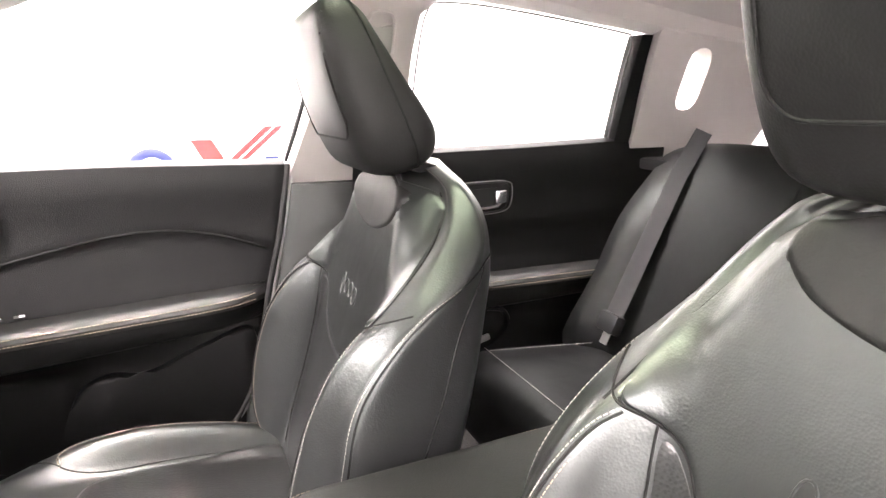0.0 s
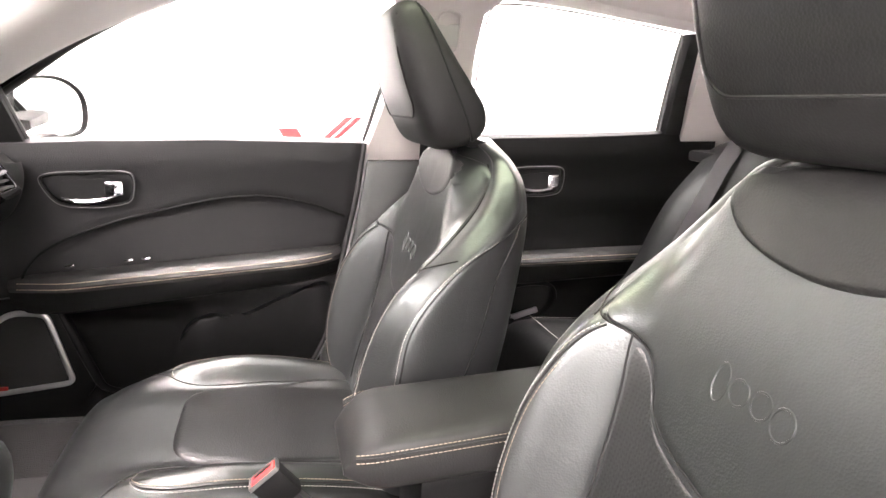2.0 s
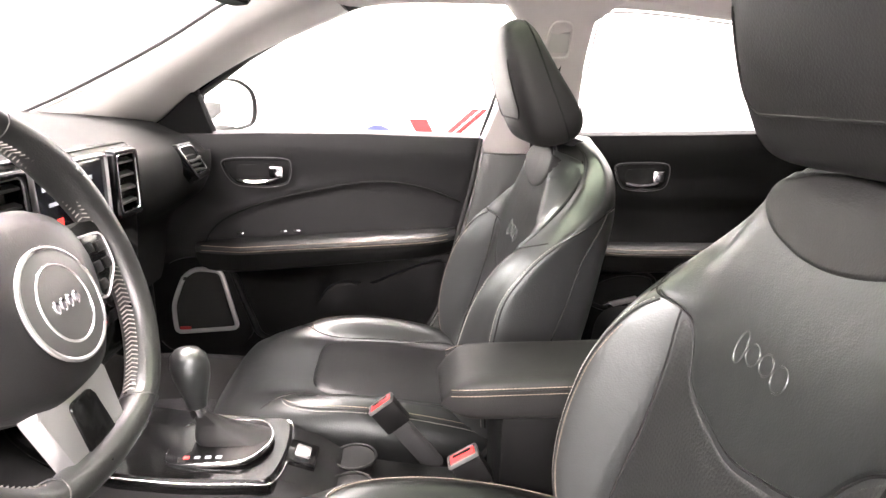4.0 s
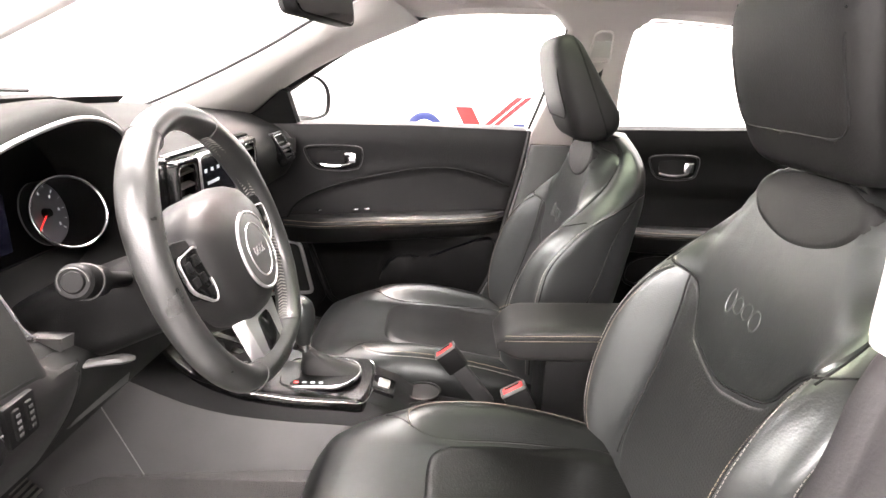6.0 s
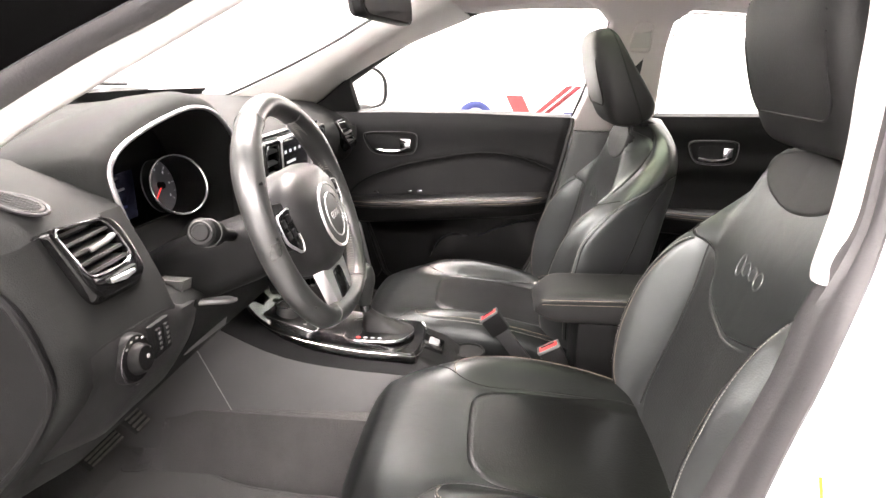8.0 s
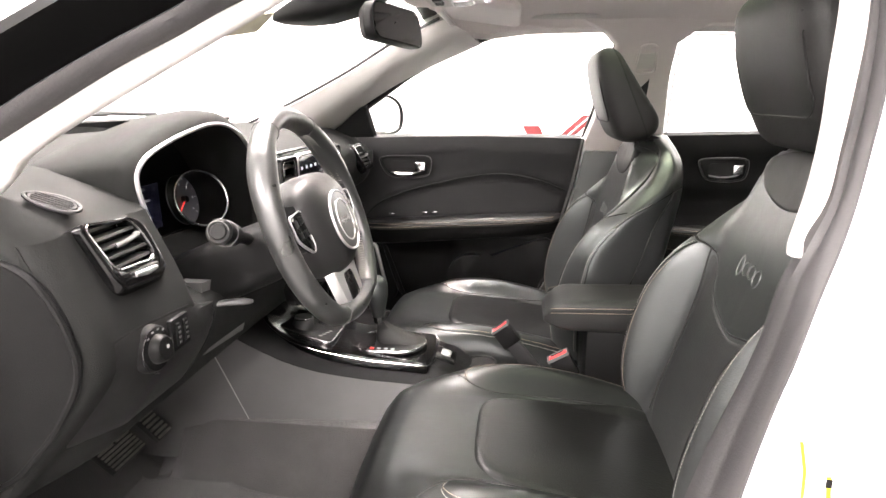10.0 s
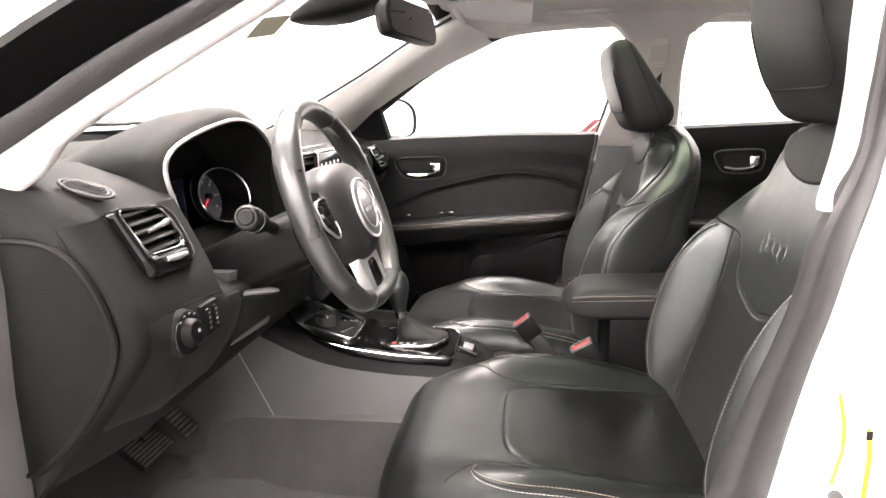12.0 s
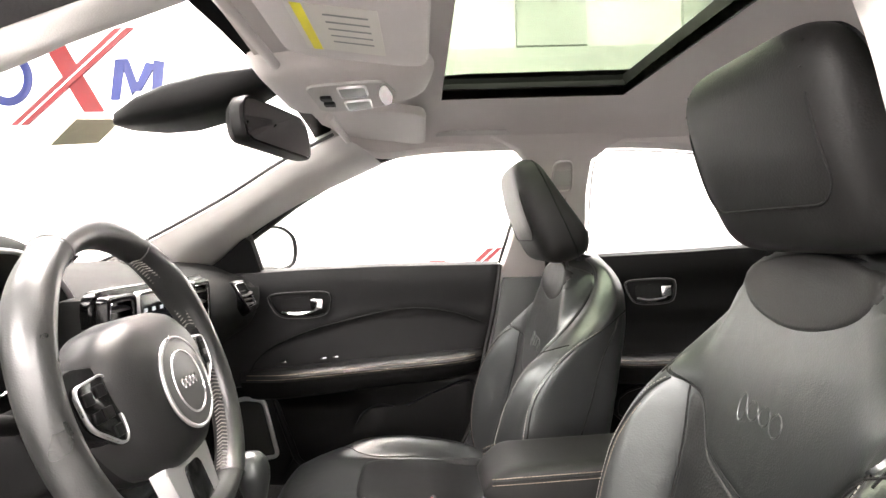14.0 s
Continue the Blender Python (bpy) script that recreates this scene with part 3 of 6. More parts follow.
def light_panel(x, y):
    t = thing("added_ceiling_light", (x, y, RH), "unseen square ceiling panel added to light the cabin", "ceiling light", "ceiling lights")
    part("frame", frame_ring([(-0.72, -0.72), (0.72, -0.72), (0.72, 0.72), (-0.72, 0.72)], ((x, y, RH - 0.001), (0, 1, 0), (1, 0, 0)), 0.03, 0.03), SIGNWHITE, t, "", False)
    part("diffuser", box((1.38, 1.38, 0.02), (x, y, RH - 0.012), 0.0), LIGHTPANEL, t, "glowing diffuser", False)


for px, py in [(x, y) for x in (-3.5, -1.9) for y in (-5.2, -3.6)] + [(-5.1, -4.4), (-3.5, 0.4), (-0.3, -5.2), (1.3, -5.2), (1.4, -3.6)] + [(-1.9, y) for y in (0.4, 2.2)] + [(x, y) for x in (-0.3, 1.7) for y in (0.4, 2.2)] + [(-1.1, 1.3)]:
    light_panel(px, py)


def cross_sign(name, o, a, size, label):
    """A sign of crossed bars, a ring and slanted bars, standing a little proud of its wall."""
    o, a = Vector(o), Vector(a)
    s = thing(name, o, label, "wall sign")
    z = Vector((0, 0, 1))

    def bar(nm, pts, mat, d):
        part(nm, plate([(x * size, y * size) for x, y in pts], (o, a, z), d, 0.0), mat, s, "", False)
    bar("slanted_bar", ((-0.27, 0.44), (-0.07, 0.44), (0.30, -0.25), (0.10, -0.25)), SIGNRED, 0.012)
    bar("crossing_bar", ((-0.60, -0.36), (-0.44, -0.36), (0.62, 0.56), (0.44, 0.56)), SIGNRED, 0.020)
    bar("stripe", ((-0.525, -0.36), (-0.505, -0.36), (0.545, 0.56), (0.525, 0.56)), SIGNWHITE, 0.024)
    ring = [(-0.62 + 0.24 * math.cos(q), 0.10 + 0.27 * math.sin(q)) for q in np.linspace(0, 2 * math.pi, 33)[:-1]]
    part("ring", frame_ring([(x * size, y * size) for x, y in ring], (o, a, z), 0.085 * size, 0.010), SIGNBLUE, s, "", False)
    for k, pts in enumerate((((0.36, -0.14), (0.45, -0.14), (0.52, 0.26), (0.42, 0.26)), ((0.47, 0.26), (0.55, 0.26), (0.64, -0.02), (0.57, -0.10)), ((0.59, -0.06), (0.66, -0.06), (0.82, 0.20), (0.72, 0.22)), ((0.76, -0.14), (0.85, -0.14), (0.90, 0.22), (0.80, 0.24)))):
        bar("blue_bar", pts, SIGNBLUE, 0.008 + 0.004 * k)
    return s


for nm, x0, x1, z0, z1 in (("trim_wall_rail", -0.5, 5.9, 2.50, 2.82), ("trim_wall_post", 0.56, 1.16, 2.83, RH - 0.01), ("trim_wall_post", 1.99, 2.9, 2.83, RH - 0.01), ("trim_wall_post", -0.5, -0.02, 2.83, RH - 0.01)):
    structure(nm, box((x1 - x0, 0.05, z1 - z0), ((x0 + x1) / 2, RY1 - 0.026, (z0 + z1) / 2), 0.006), BEAM, "pale grey beam on the white wall", "beam", False)

cross_sign("wall_sign", (-0.06, RY1 - 0.004, 0.74), (1, 0, 0), 0.72, "red crossed bars with blue ring and bars on a white wall")
cross_sign("wall_sign", (-3.13, RY1 - 0.004, 2.60), (1, 0, 0), 0.84, "red crossed bars and blue shapes high on the white wall")

# ---------------------------------------------------------------- pillars, roof, glass
WINDSHIELD_EDGE = [(-1.29, 0.672, 1.165), (-1.03, 0.600, 1.262), (-0.79, 0.527, 1.365), (-0.63, 0.474, 1.445), (-0.495, 0.435, 1.500)]
WINDOW_EDGE = [(-1.12, 0.780, 1.115), (-0.927, 0.741, 1.183), (-0.79, 0.682, 1.270), (-0.62, 0.624, 1.358), (-0.40, 0.566, 1.445)]


def pillar_strip(side):
    a = smooth_path(WINDSHIELD_EDGE, 8)
    b = smooth_path(WINDOW_EDGE, 8)
    rings = []
    for p, q in zip(a, b):
        mid = (p + q) / 2 + Vector((0.012, -0.030, -0.004))
        out = Vector((-0.03, 0.06, 0.035))
        row = smooth_path([p + out * 0.35, p, p.lerp(mid, 0.55) + Vector((0.004, -0.008, 0)), mid, q.lerp(mid, 0.5) + Vector((0, -0.008, 0)), q, q + out * 0.35], 3)
        row += [q + out, p + out]
        rings.append([Vector((v.x, side * v.y, v.z)) for v in row])
    return loft(rings)


# the driver's side seen close by: trim, seal and black paint run along these lines
A_SCREEN = [(-0.93, 0.70, 1.15), (-0.86, 0.675, 1.191), (-0.835, 0.649, 1.231), (-0.746, 0.608, 1.294), (-0.600, 0.548, 1.385), (-0.569, 0.535, 1.405), (-0.48, 0.47, 1.47)]
A_SEAL = [(-0.985, 0.72, 1.16), (-0.885, 0.675, 1.230), (-0.828, 0.649, 1.270), (-0.740, 0.610, 1.329), (-0.677, 0.587, 1.364), (-0.611, 0.561, 1.403), (-0.47, 0.530, 1.465), (-0.33, 0.530, 1.488), (-0.13, 0.530, 1.492), (0.05, 0.530, 1.490)]
A_PAINT = [(-0.970, 0.740, 1.20), (-0.866, 0.685, 1.268), (-0.812, 0.660, 1.306), (-0.754, 0.636, 1.343), (-0.707, 0.618, 1.370), (-0.659, 0.599, 1.398), (-0.52, 0.570, 1.472), (-0.33, 0.560, 1.515), (-0.13, 0.555, 1.520), (0.05, 0.555, 1.518)]


def driver_pillar_trim():
    rings = []
    for p, q in zip(smooth_path(A_SCREEN, 8), smooth_path(A_SEAL[:7], 8)):
        mid = (p + q) / 2 + Vector((0.004, 0.006, -0.002))
        row = smooth_path([p + Vector((-0.01, -0.03, 0.01)), p, mid, q, q + Vector((-0.01, -0.02, 0.012))], 4)
        rings.append([Vector((v.x, -v.y, v.z)) for v in row])
    return loft(rings)


structure("trim_pillar_passenger", pillar_strip(1), TRIM, "pale grey windscreen pillar trim", "pillar trim")
structure("trim_pillar_driver", driver_pillar_trim(), TRIM, "pale grey windscreen pillar trim", "pillar trim")

# headliner with a rectangular opening for the sunroof
SX0, SX1, SY = -0.25, 0.155, 0.30


def roof_z(x, y):
    arch = 1.550 - 0.028 * (abs(y) / 0.50) ** 4 - 0.034 * step(0.46, 0.575, abs(y))
    nose = 0.052 * step(-0.26, -0.53, x) * max(0, 1 - abs(y) / 0.55) + 0.05 * step(0.5, 1.3, x)
    return arch - nose


def headliner_mesh():
    xs = sorted(set([round(v, 4) for v in np.linspace(-0.53, SX0, 10)] + [round(v, 4) for v in np.linspace(SX0, SX1, 10)] + [round(v, 4) for v in np.linspace(SX1, 1.35, 20)]))
    half = [0, 0.1, 0.2, SY, 0.36, 0.42, 0.46, 0.49, 0.515, 0.54, 0.565]
    ys = [-v for v in reversed(half[1:])] + half
    bm = bmesh.new()
    vs = {(i, j): bm.verts.new((x, y, roof_z(x, y))) for i, x in enumerate(xs) for j, y in enumerate(ys)}
    for i in range(len(xs) - 1):
        for j in range(len(ys) - 1):
            cx, cy = (xs[i] + xs[i + 1]) / 2, (ys[j] + ys[j + 1]) / 2
            if SX0 < cx < SX1 and abs(cy) < SY:
                continue
            bm.faces.new((vs[i, j], vs[i + 1, j], vs[i + 1, j + 1], vs[i, j + 1]))
    ext = bmesh.ops.extrude_face_region(bm, geom=bm.faces[:])
    bmesh.ops.translate(bm, vec=(0, 0, 0.02), verts=[v for v in ext["geom"] if isinstance(v, bmesh.types.BMVert)])
    return bm


structure("ceiling_headliner", headliner_mesh(), LINER, "pale grey cloth headliner with a sunroof opening", "headliner")
rim = []
for h in (0.0, 0.045):
    rim.append([Vector((x, y, 1.547 + h)) for x, y in ((SX0, -SY), (SX1, -SY), (SX1, SY), (SX0, SY))])
rim.append([Vector((x, y, 1.595)) for x, y in ((SX0 - 0.03, -SY - 0.03), (SX1 + 0.03, -SY - 0.03), (SX1 + 0.03, SY + 0.03), (SX0 - 0.03, SY + 0.03))])
rim.append([Vector((x, y, 1.572)) for x, y in ((SX0 - 0.03, -SY - 0.03), (SX1 + 0.03, -SY - 0.03), (SX1 + 0.03, SY + 0.03), (SX0 - 0.03, SY + 0.03))])
structure("trim_sunroof_frame", loft(rim, False), DARK, "black sunroof frame with guide rails", "sunroof frame", False)
for side in (1, -1):
    structure("trim_sunroof_rail", box((SX1 - SX0, 0.012, 0.012), ((SX0 + SX1) / 2, side * (SY - 0.007), 1.572), 0.003), RUBBER, "black rubber sunroof rail", "sunroof rail")
pane = structure("window_sunroof", box((0.9, 0.78, 0.006), (0.12, 0, 1.602), 0.0), GREEN, "green tinted sunroof glass", "sunroof glass", False)

# windscreen
rows = []
for k in range(13):
    t = k / 12
    a = Vector((-1.315, 0.715, 1.162)).lerp(Vector((-0.515, 0.475, 1.512)), t)
    rows.append([Vector((a.x - 0.16 * (1 - (abs(u)) ** 2.2) * (1 - 0.45 * t), a.y * u, a.z + 0.03 * t * (1 - u * u))) for u in np.linspace(-1, 1, 17)])
pane = structure("window_windscreen", grid(rows)[0], CLEAR, "clear curved windscreen", "windscreen")
pane.visible_shadow = False
for side in (1, -1):
    line = [Vector((p.x - 0.012, side * (p.y - 0.004), p.z + 0.003)) for p in smooth_path(WINDSHIELD_EDGE, 8)]
    structure("trim_windscreen_seal", tube(line, 0.0045, 6), RUBBER, "thin black windscreen seal", "seal")

# upper window surrounds, passenger side and its mirror image
SLOPE = 0.658


def side_y(z):
    return 0.762 - SLOPE * (z - 1.151)


def window_frame(outer, inner, thick=0.035, side=1, lift=0.0):
    """A panel in the slanted side plane with a hole; outlines are (x, z)."""
    def place(p, d):
        return Vector((p[0], side * (side_y(p[1]) + d), p[1]))
    o = rounded(outer, 0.02, 6)
    i = rounded(inner, 0.045, 6)
    assert len(o) == len(i)
    rings = [[place(p, lift + thick) for p in o], [place(p, lift) for p in o], [place(p, lift) for p in i], [place(p, lift + 0.012) for p in i], [place(p, lift + thick) for p in i]]
    return grid(rings, close_u=True, close_v=True)[0]


for side, tag in ((1, "passenger"), (-1, "driver")):
    # roof rail above the doors
    rail = smooth_path([(-0.50, 0.50, 1.500), (-0.40, 0.543, 1.474), (-0.25, 0.556, 1.486), (0.0, 0.560, 1.488), (0.3, 0.560, 1.483), (0.6, 0.570, 1.455), (0.85, 0.58, 1.432), (1.1, 0.585, 1.420), (1.32, 0.59, 1.40)], 6)
    rings = []
    for p in rail:
        prof = ((-0.02, -0.004), (0.0, -0.012), (0.018, -0.016), (0.05, -0.010), (0.05, 0.05 + 0.06 * step(0.5, 0.9, p.x)), (-0.05, 0.06 + 0.06 * step(0.5, 0.9, p.x)))
        rings.append([Vector((p.x, side * (p.y + a), p.z + b)) for a, b in prof])
    structure("trim_roof_rail_" + tag, loft(rings), LINER, "pale grey roof rail trim above the doors", "roof rail")
    # middle pillar, upper part
    if side < 0:
        continue
    rings = []
    for z in np.linspace(1.10, 1.50, 14):
        x0 = lerp(z, [1.10, 1.165, 1.30, 1.44, 1.47, 1.50], [-0.085, -0.07, -0.03, -0.012, -0.045, -0.12])
        deep = 0.030
        x1 = lerp(z, [1.10, 1.177, 1.36, 1.44, 1.47, 1.50], [0.19, 0.182, 0.158, 0.160, 0.20, 0.27])
        y = side_y(z)
        prof = ((x0, 0.03), (x0, 0.004 - deep * 0.6), (x0 + 0.008, -deep + 0.004), ((x0 + x1) / 2, -deep - 0.005), (x1 - 0.012, -0.012), (x1, 0.004), (x1, 0.03))
        rings.append([Vector((a, side * (y + b), z)) for a, b in prof])
    structure("trim_middle_pillar_" + tag, loft(rings), LINER, "pale grey middle pillar trim", "pillar trim")

rings = []
for z in np.linspace(0.50, 1.12, 10):
    x0 = lerp(z, [0.5, 0.63, 0.72, 0.86, 1.03, 1.16], [-0.20, -0.195, -0.155, -0.12, -0.085, -0.06])
    rings.append([Vector(p) for p in ((x0, 0.78, z), (x0, 0.73, z), (x0 + 0.02, 0.715, z), (0.06, 0.71, z), (0.085, 0.685, z), (0.17, 0.69, z), (0.19, 0.73, z), (0.19, 0.78, z))])
structure("trim_lower_pillar_passenger", loft(rings), PILLARFOOT, "dark grey lower middle pillar trim", "pillar trim")

# rear quarter: pillar with a small window
qo = [(0.815, 1.13), (1.25, 1.13), (1.25, 1.44), (0.715, 1.44)]
qi = [(0.875, 1.262), (0.945, 1.262), (0.905, 1.402), (0.835, 1.402)]
for side, tag in ((1, "passenger"), (-1, "driver")):
    structure("trim_rear_pillar_" + tag, window_frame(qo, qi, 0.05, side, -0.012), LINER, "pale grey rear pillar trim with a small window", "pillar trim", True)
    f = plate([(p[0], p[1]) for p in rounded([(0.865, 1.25), (0.955, 1.25), (0.915, 1.41), (0.825, 1.41)], 0.03)], ((0, side * (0.762 + SLOPE * 1.151 + 0.028), 0), (1, 0, 0), (0, -side * SLOPE, 1)), 0.004, 0.0)
    p = structure("window_quarter_" + tag, f, CLEAR, "small rear quarter window", "window", False)
    p.visible_shadow = False

# ---------------------------------------------------------------- passenger doors
DY = 0.745


def door_handle(t, x, z, s=1.0):
    """Oval recess, bezel and chrome pull."""
    o = (x, DY - 0.006, z)
    outline = smooth_path([(-0.09 * s, 0.018, 0), (-0.075 * s, 0.036, 0), (0.0, 0.040, 0), (0.075 * s, 0.038, 0), (0.092 * s, 0.020, 0), (0.085 * s, -0.022, 0), (0.06 * s, -0.036, 0), (0.0, -0.040, 0), (-0.06 * s, -0.030, 0)], 6, True)
    outline = [(p.x, p.y) for p in outline]
    bez = part("handle_bezel", frame_ring(outline, (o, (1, 0, 0), (0, 0, 1)), 0.006, 0.008), DARK, t, "dark oval bezel")
    part("bezel_highlight", tube([(x + a * 0.985, DY - 0.0135, z + b * 0.97) for a, b in outline], 0.0011, 6, True), LEVER, bez, "fine grey line drawn as the bezel's highlight")
    part("handle_surround", plate([(a * 0.94, b * 0.9) for a, b in outline], ((x, DY + 0.0, z), (1, 0, 0), (0, 0, 1)), 0.005, 0.003), PLASTIC, bez)
    cup = [(-0.052 * s, 0.02), (0.05 * s, 0.024), (0.05 * s, -0.026), (-0.03 * s, -0.026), (-0.052 * s, -0.01)]
    part("handle_cup", plate(rounded(cup, 0.012), ((x, DY - 0.0105, z), (1, 0, 0), (0, 0, 1)), 0.001, 0.0), DARK, bez, "dark finger recess")
    lever = smooth_path([(x - 0.05 * s, DY - 0.014, z - 0.018), (x - 0.01, DY - 0.022, z - 0.024), (x + 0.03 * s, DY - 0.022, z - 0.021), (x + 0.06 * s, DY - 0.016, z - 0.012)], 6)
    h = part("door_handle", tube(lever, [0.002 + 0.0042 * math.sin(math.pi * min(1, 0.25 + 0.75 * i / (len(lever) - 1))) for i in range(len(lever))], 8), CHROME, t, "chrome pull handle")
    part("lock_tab", box((0.036 * s, 0.012, 0.032), (x + 0.052 * s, DY - 0.017, z + 0.002), 0.005), CHROME, h, "chrome lock tab")


def armrest(t, x0, x1, z0, z1, yin):
    """A padded ledge with two rows of tan stitching over a plain black apron."""
    rings, skirt = [], []
    for u in np.linspace(0, 1, 24):
        x = x0 + (x1 - x0) * u
        z = z0 + (z1 - z0) * u
        k = min(step(-0.05, 0.22, u), 1 - (2 * u - 1) ** 8)
        y = DY + 0.01 - (DY + 0.01 - yin) * (0.15 + 0.85 * k)
        d = 0.062 * (0.7 + 0.3 * math.sin(math.pi * u))
        prof = [(DY + 0.02, z + 0.014), (y + 0.03, z + 0.014), (y + 0.010, z + 0.009), (y, z - 0.004), (y + 0.004, z - 0.016), (y + 0.022, z - 0.034), (DY + 0.02, z - d - 0.004)]
        rings.append([Vector((x, a, b)) for a, b in prof])
        low = z - 0.072 + 0.018 * u
        skirt.append([Vector((x, a, b)) for a, b in ((y + 0.016, z - 0.010), (y + 0.005, z - 0.015), (y + 0.006, (z + low) / 2), (y + 0.012, low + 0.006), (y + 0.020, low), (DY + 0.02, low - 0.006), (DY + 0.02, z - 0.010))])
    arm = part("armrest", loft(rings), LEATHER_HEAD, t, "padded armrest with tan stitching")
    part("apron", loft(skirt), PLASTIC, arm, "plain black apron below the stitching")
    for dz, dy in ((0.004, 0.004), (-0.008, -0.0006)):
        line = [Vector((x0 + (x1 - x0) * u, DY + 0.01 - (DY + 0.01 - yin) * (0.15 + 0.85 * min(step(-0.05, 0.22, u), 1 - (2 * u - 1) ** 8)) + dy, z0 + (z1 - z0) * u + dz)) for u in np.linspace(0.03, 0.97, 60)]
        part("stitching", dashes(line, 0.005, 0.002, 0.0009), TAN, arm, "tan thread")
    return arm


def front_sill(x):
    return lerp(x, [-1.05, -0.875, -0.665, -0.40, -0.08], [1.145, 1.158, 1.166, 1.168, 1.161])


def rear_sill(x):
    return lerp(x, [0.0, 0.26, 0.49, 0.74, 0.95], [1.166, 1.172, 1.176, 1.184, 1.19])


def front_door():
    t = thing("front_door", (-0.55, 0.80, 0.28), "closed front car door with black trim and chrome handle", "car door", "passenger side doors")
    rear_edge = [(1.161, -0.080), (1.03, -0.103), (0.90, -0.135), (0.73, -0.172), (0.63, -0.215), (0.55, -0.29), (0.42, -0.36)]
    zs, xs = [p[0] for p in reversed(rear_edge)], [p[1] for p in reversed(rear_edge)]
    rings = []
    for u in np.linspace(0, 1, 40):
        col = []
        for v in np.linspace(0, 1, 56):
            z = 0.42 + (1.165 - 0.42) * v
            x = -1.06 + (lerp(z, zs, xs) + 1.06) * u
            top = front_sill(x)
            z = 0.42 + (top - 0.42) * v
            # swell under the crease line, hollow pocket below the armrest
            crease = lerp(x, [-0.85, -0.80, -0.746, -0.638, -0.517, -0.408, -0.31, -0.21, -0.13], [0.84, 0.905, 0.945, 0.986, 1.015, 1.034, 1.038, 1.02, 0.99])
            y = DY + 0.012 - 0.004 * step(0.84, 0.9, z)
            y += 0.014 * step(crease + 0.004, crease - 0.010, z) * step(0.86, 0.93, z + 0.08)
            y -= 0.016 * step(top - 0.13, top - 0.03, z)
            y += 0.030 * step(0.80, 0.74, z) * step(-0.48, -0.52, x) * step(-0.76, -0.72, x)
            y += 0.012 * step(0.82, 0.76, z)
            col.append(Vector((x, y, z)))
        x = col[-1].x
        col += [Vector((x, DY + 0.004, front_sill(x) + 0.008)), Vector((x, DY + 0.035, front_sill(x) + 0.008)), Vector((x, DY + 0.10, front_sill(x))), Vector((x, DY + 0.10, 0.42))]
        rings.append(col)
    part("door_panel", loft(rings), SOFT, t, "soft black inner door panel")
    part("lower_door_shade", grid([[p + Vector((0, -0.003, 0)) for p in col[:30]] for col in rings])[0], PLASTIC, t, "lower door panel, blackened for the weak light there")
    line = [(-0.833, 0.848), (-0.801, 0.904), (-0.746, 0.945), (-0.638, 0.986), (-0.517, 1.015), (-0.408, 1.035), (-0.31, 1.038), (-0.211, 1.019), (-0.125, 0.985)]
    part("crease_piping", tube([(p.x, DY + 0.006, p.y) for p in smooth_path([(x, z, 0) for x, z in line], 8)], 0.0030, 6), DARK, t)
    door_handle(t, -0.668, 1.064)
    armrest(t, -0.85, -0.135, 0.858, 0.897, 0.688)
    sw = part("window_switch", plate(rounded([(-0.74, -0.008), (-0.54, -0.008), (-0.56, 0.012), (-0.72, 0.012)], 0.006), ((0, 0.712, 0.888), (1, 0.0, 0.055), (0, 1, 0)), -0.010, 0.003), PIANO, t, "gloss black switch panel")
    for x in (-0.715, -0.60, -0.565):
        part("switch_key", box((0.018, 0.012, 0.006), (x, 0.714, 0.908 + 0.055 * (x + 0.64)), 0.002), CHROME, sw, "chrome edged key")
    # loudspeaker
    sp = [(-0.928, 0.690), (-0.892, 0.778), (-0.851, 0.802), (-0.78, 0.793), (-0.742, 0.614), (-0.926, 0.601)]
    spk = part("speaker_grille", plate(rounded(sp, 0.025), ((0, DY + 0.012, 0), (1, 0, 0), (0, 0, 1)), 0.012, 0.004), MESH, t, "black mesh speaker grille")
    part("speaker_ring", frame_ring(rounded(sp, 0.025), ((0, DY + 0.003, 0), (1, 0, 0), (0, 0, 1)), 0.012, 0.008), SILVER, spk, "silver speaker surround")
    part("badge", box((0.03, 0.003, 0.009), (-0.893, DY - 0.006, 0.622), 0.001), RED, spk, "small red badge")
    big = [(-1.0, 0.66), (-0.95, 0.80), (-0.87, 0.83), (-0.76, 0.82), (-0.70, 0.60), (-0.76, 0.55), (-0.96, 0.54)]
    part("speaker_pod", plate(rounded(big, 0.05, 7), ((0, DY + 0.03, 0), (1, 0, 0), (0, 0, 1)), 0.025, 0.012, 3), PLASTIC, t)
    fin = smooth_path([(-0.765, DY - 0.004, 0.815), (-0.735, DY - 0.012, 0.74), (-0.705, DY - 0.014, 0.655), (-0.685, DY - 0.010, 0.605), (-0.64, DY - 0.002, 0.585)], 6)
    part("speaker_fin", tube(fin, [0.010 * math.sin(math.pi * (0.12 + 0.76 * i / (len(fin) - 1))) for i in range(len(fin))], 10), PLASTIC, t, "black ridge beside the loudspeaker")
    poc = smooth_path([(-0.56, 0.50, 0), (-0.52, 0.70, 0), (-0.455, 0.755, 0), (-0.38, 0.748, 0), (-0.275, 0.79, 0), (-0.165, 0.812, 0), (-0.19, 0.66, 0), (-0.28, 0.52, 0), (-0.45, 0.47, 0)], 5, True)
    part("pocket_panel", plate([(p.x, p.y) for p in poc], ((0, DY + 0.02, 0), (1, 0, 0), (0, 0, 1)), 0.028, 0.010, 3), PLASTIC, t, "swept lower door panel")
    edge = [Vector((x, DY - 0.0, z)) for z, x in rear_edge]
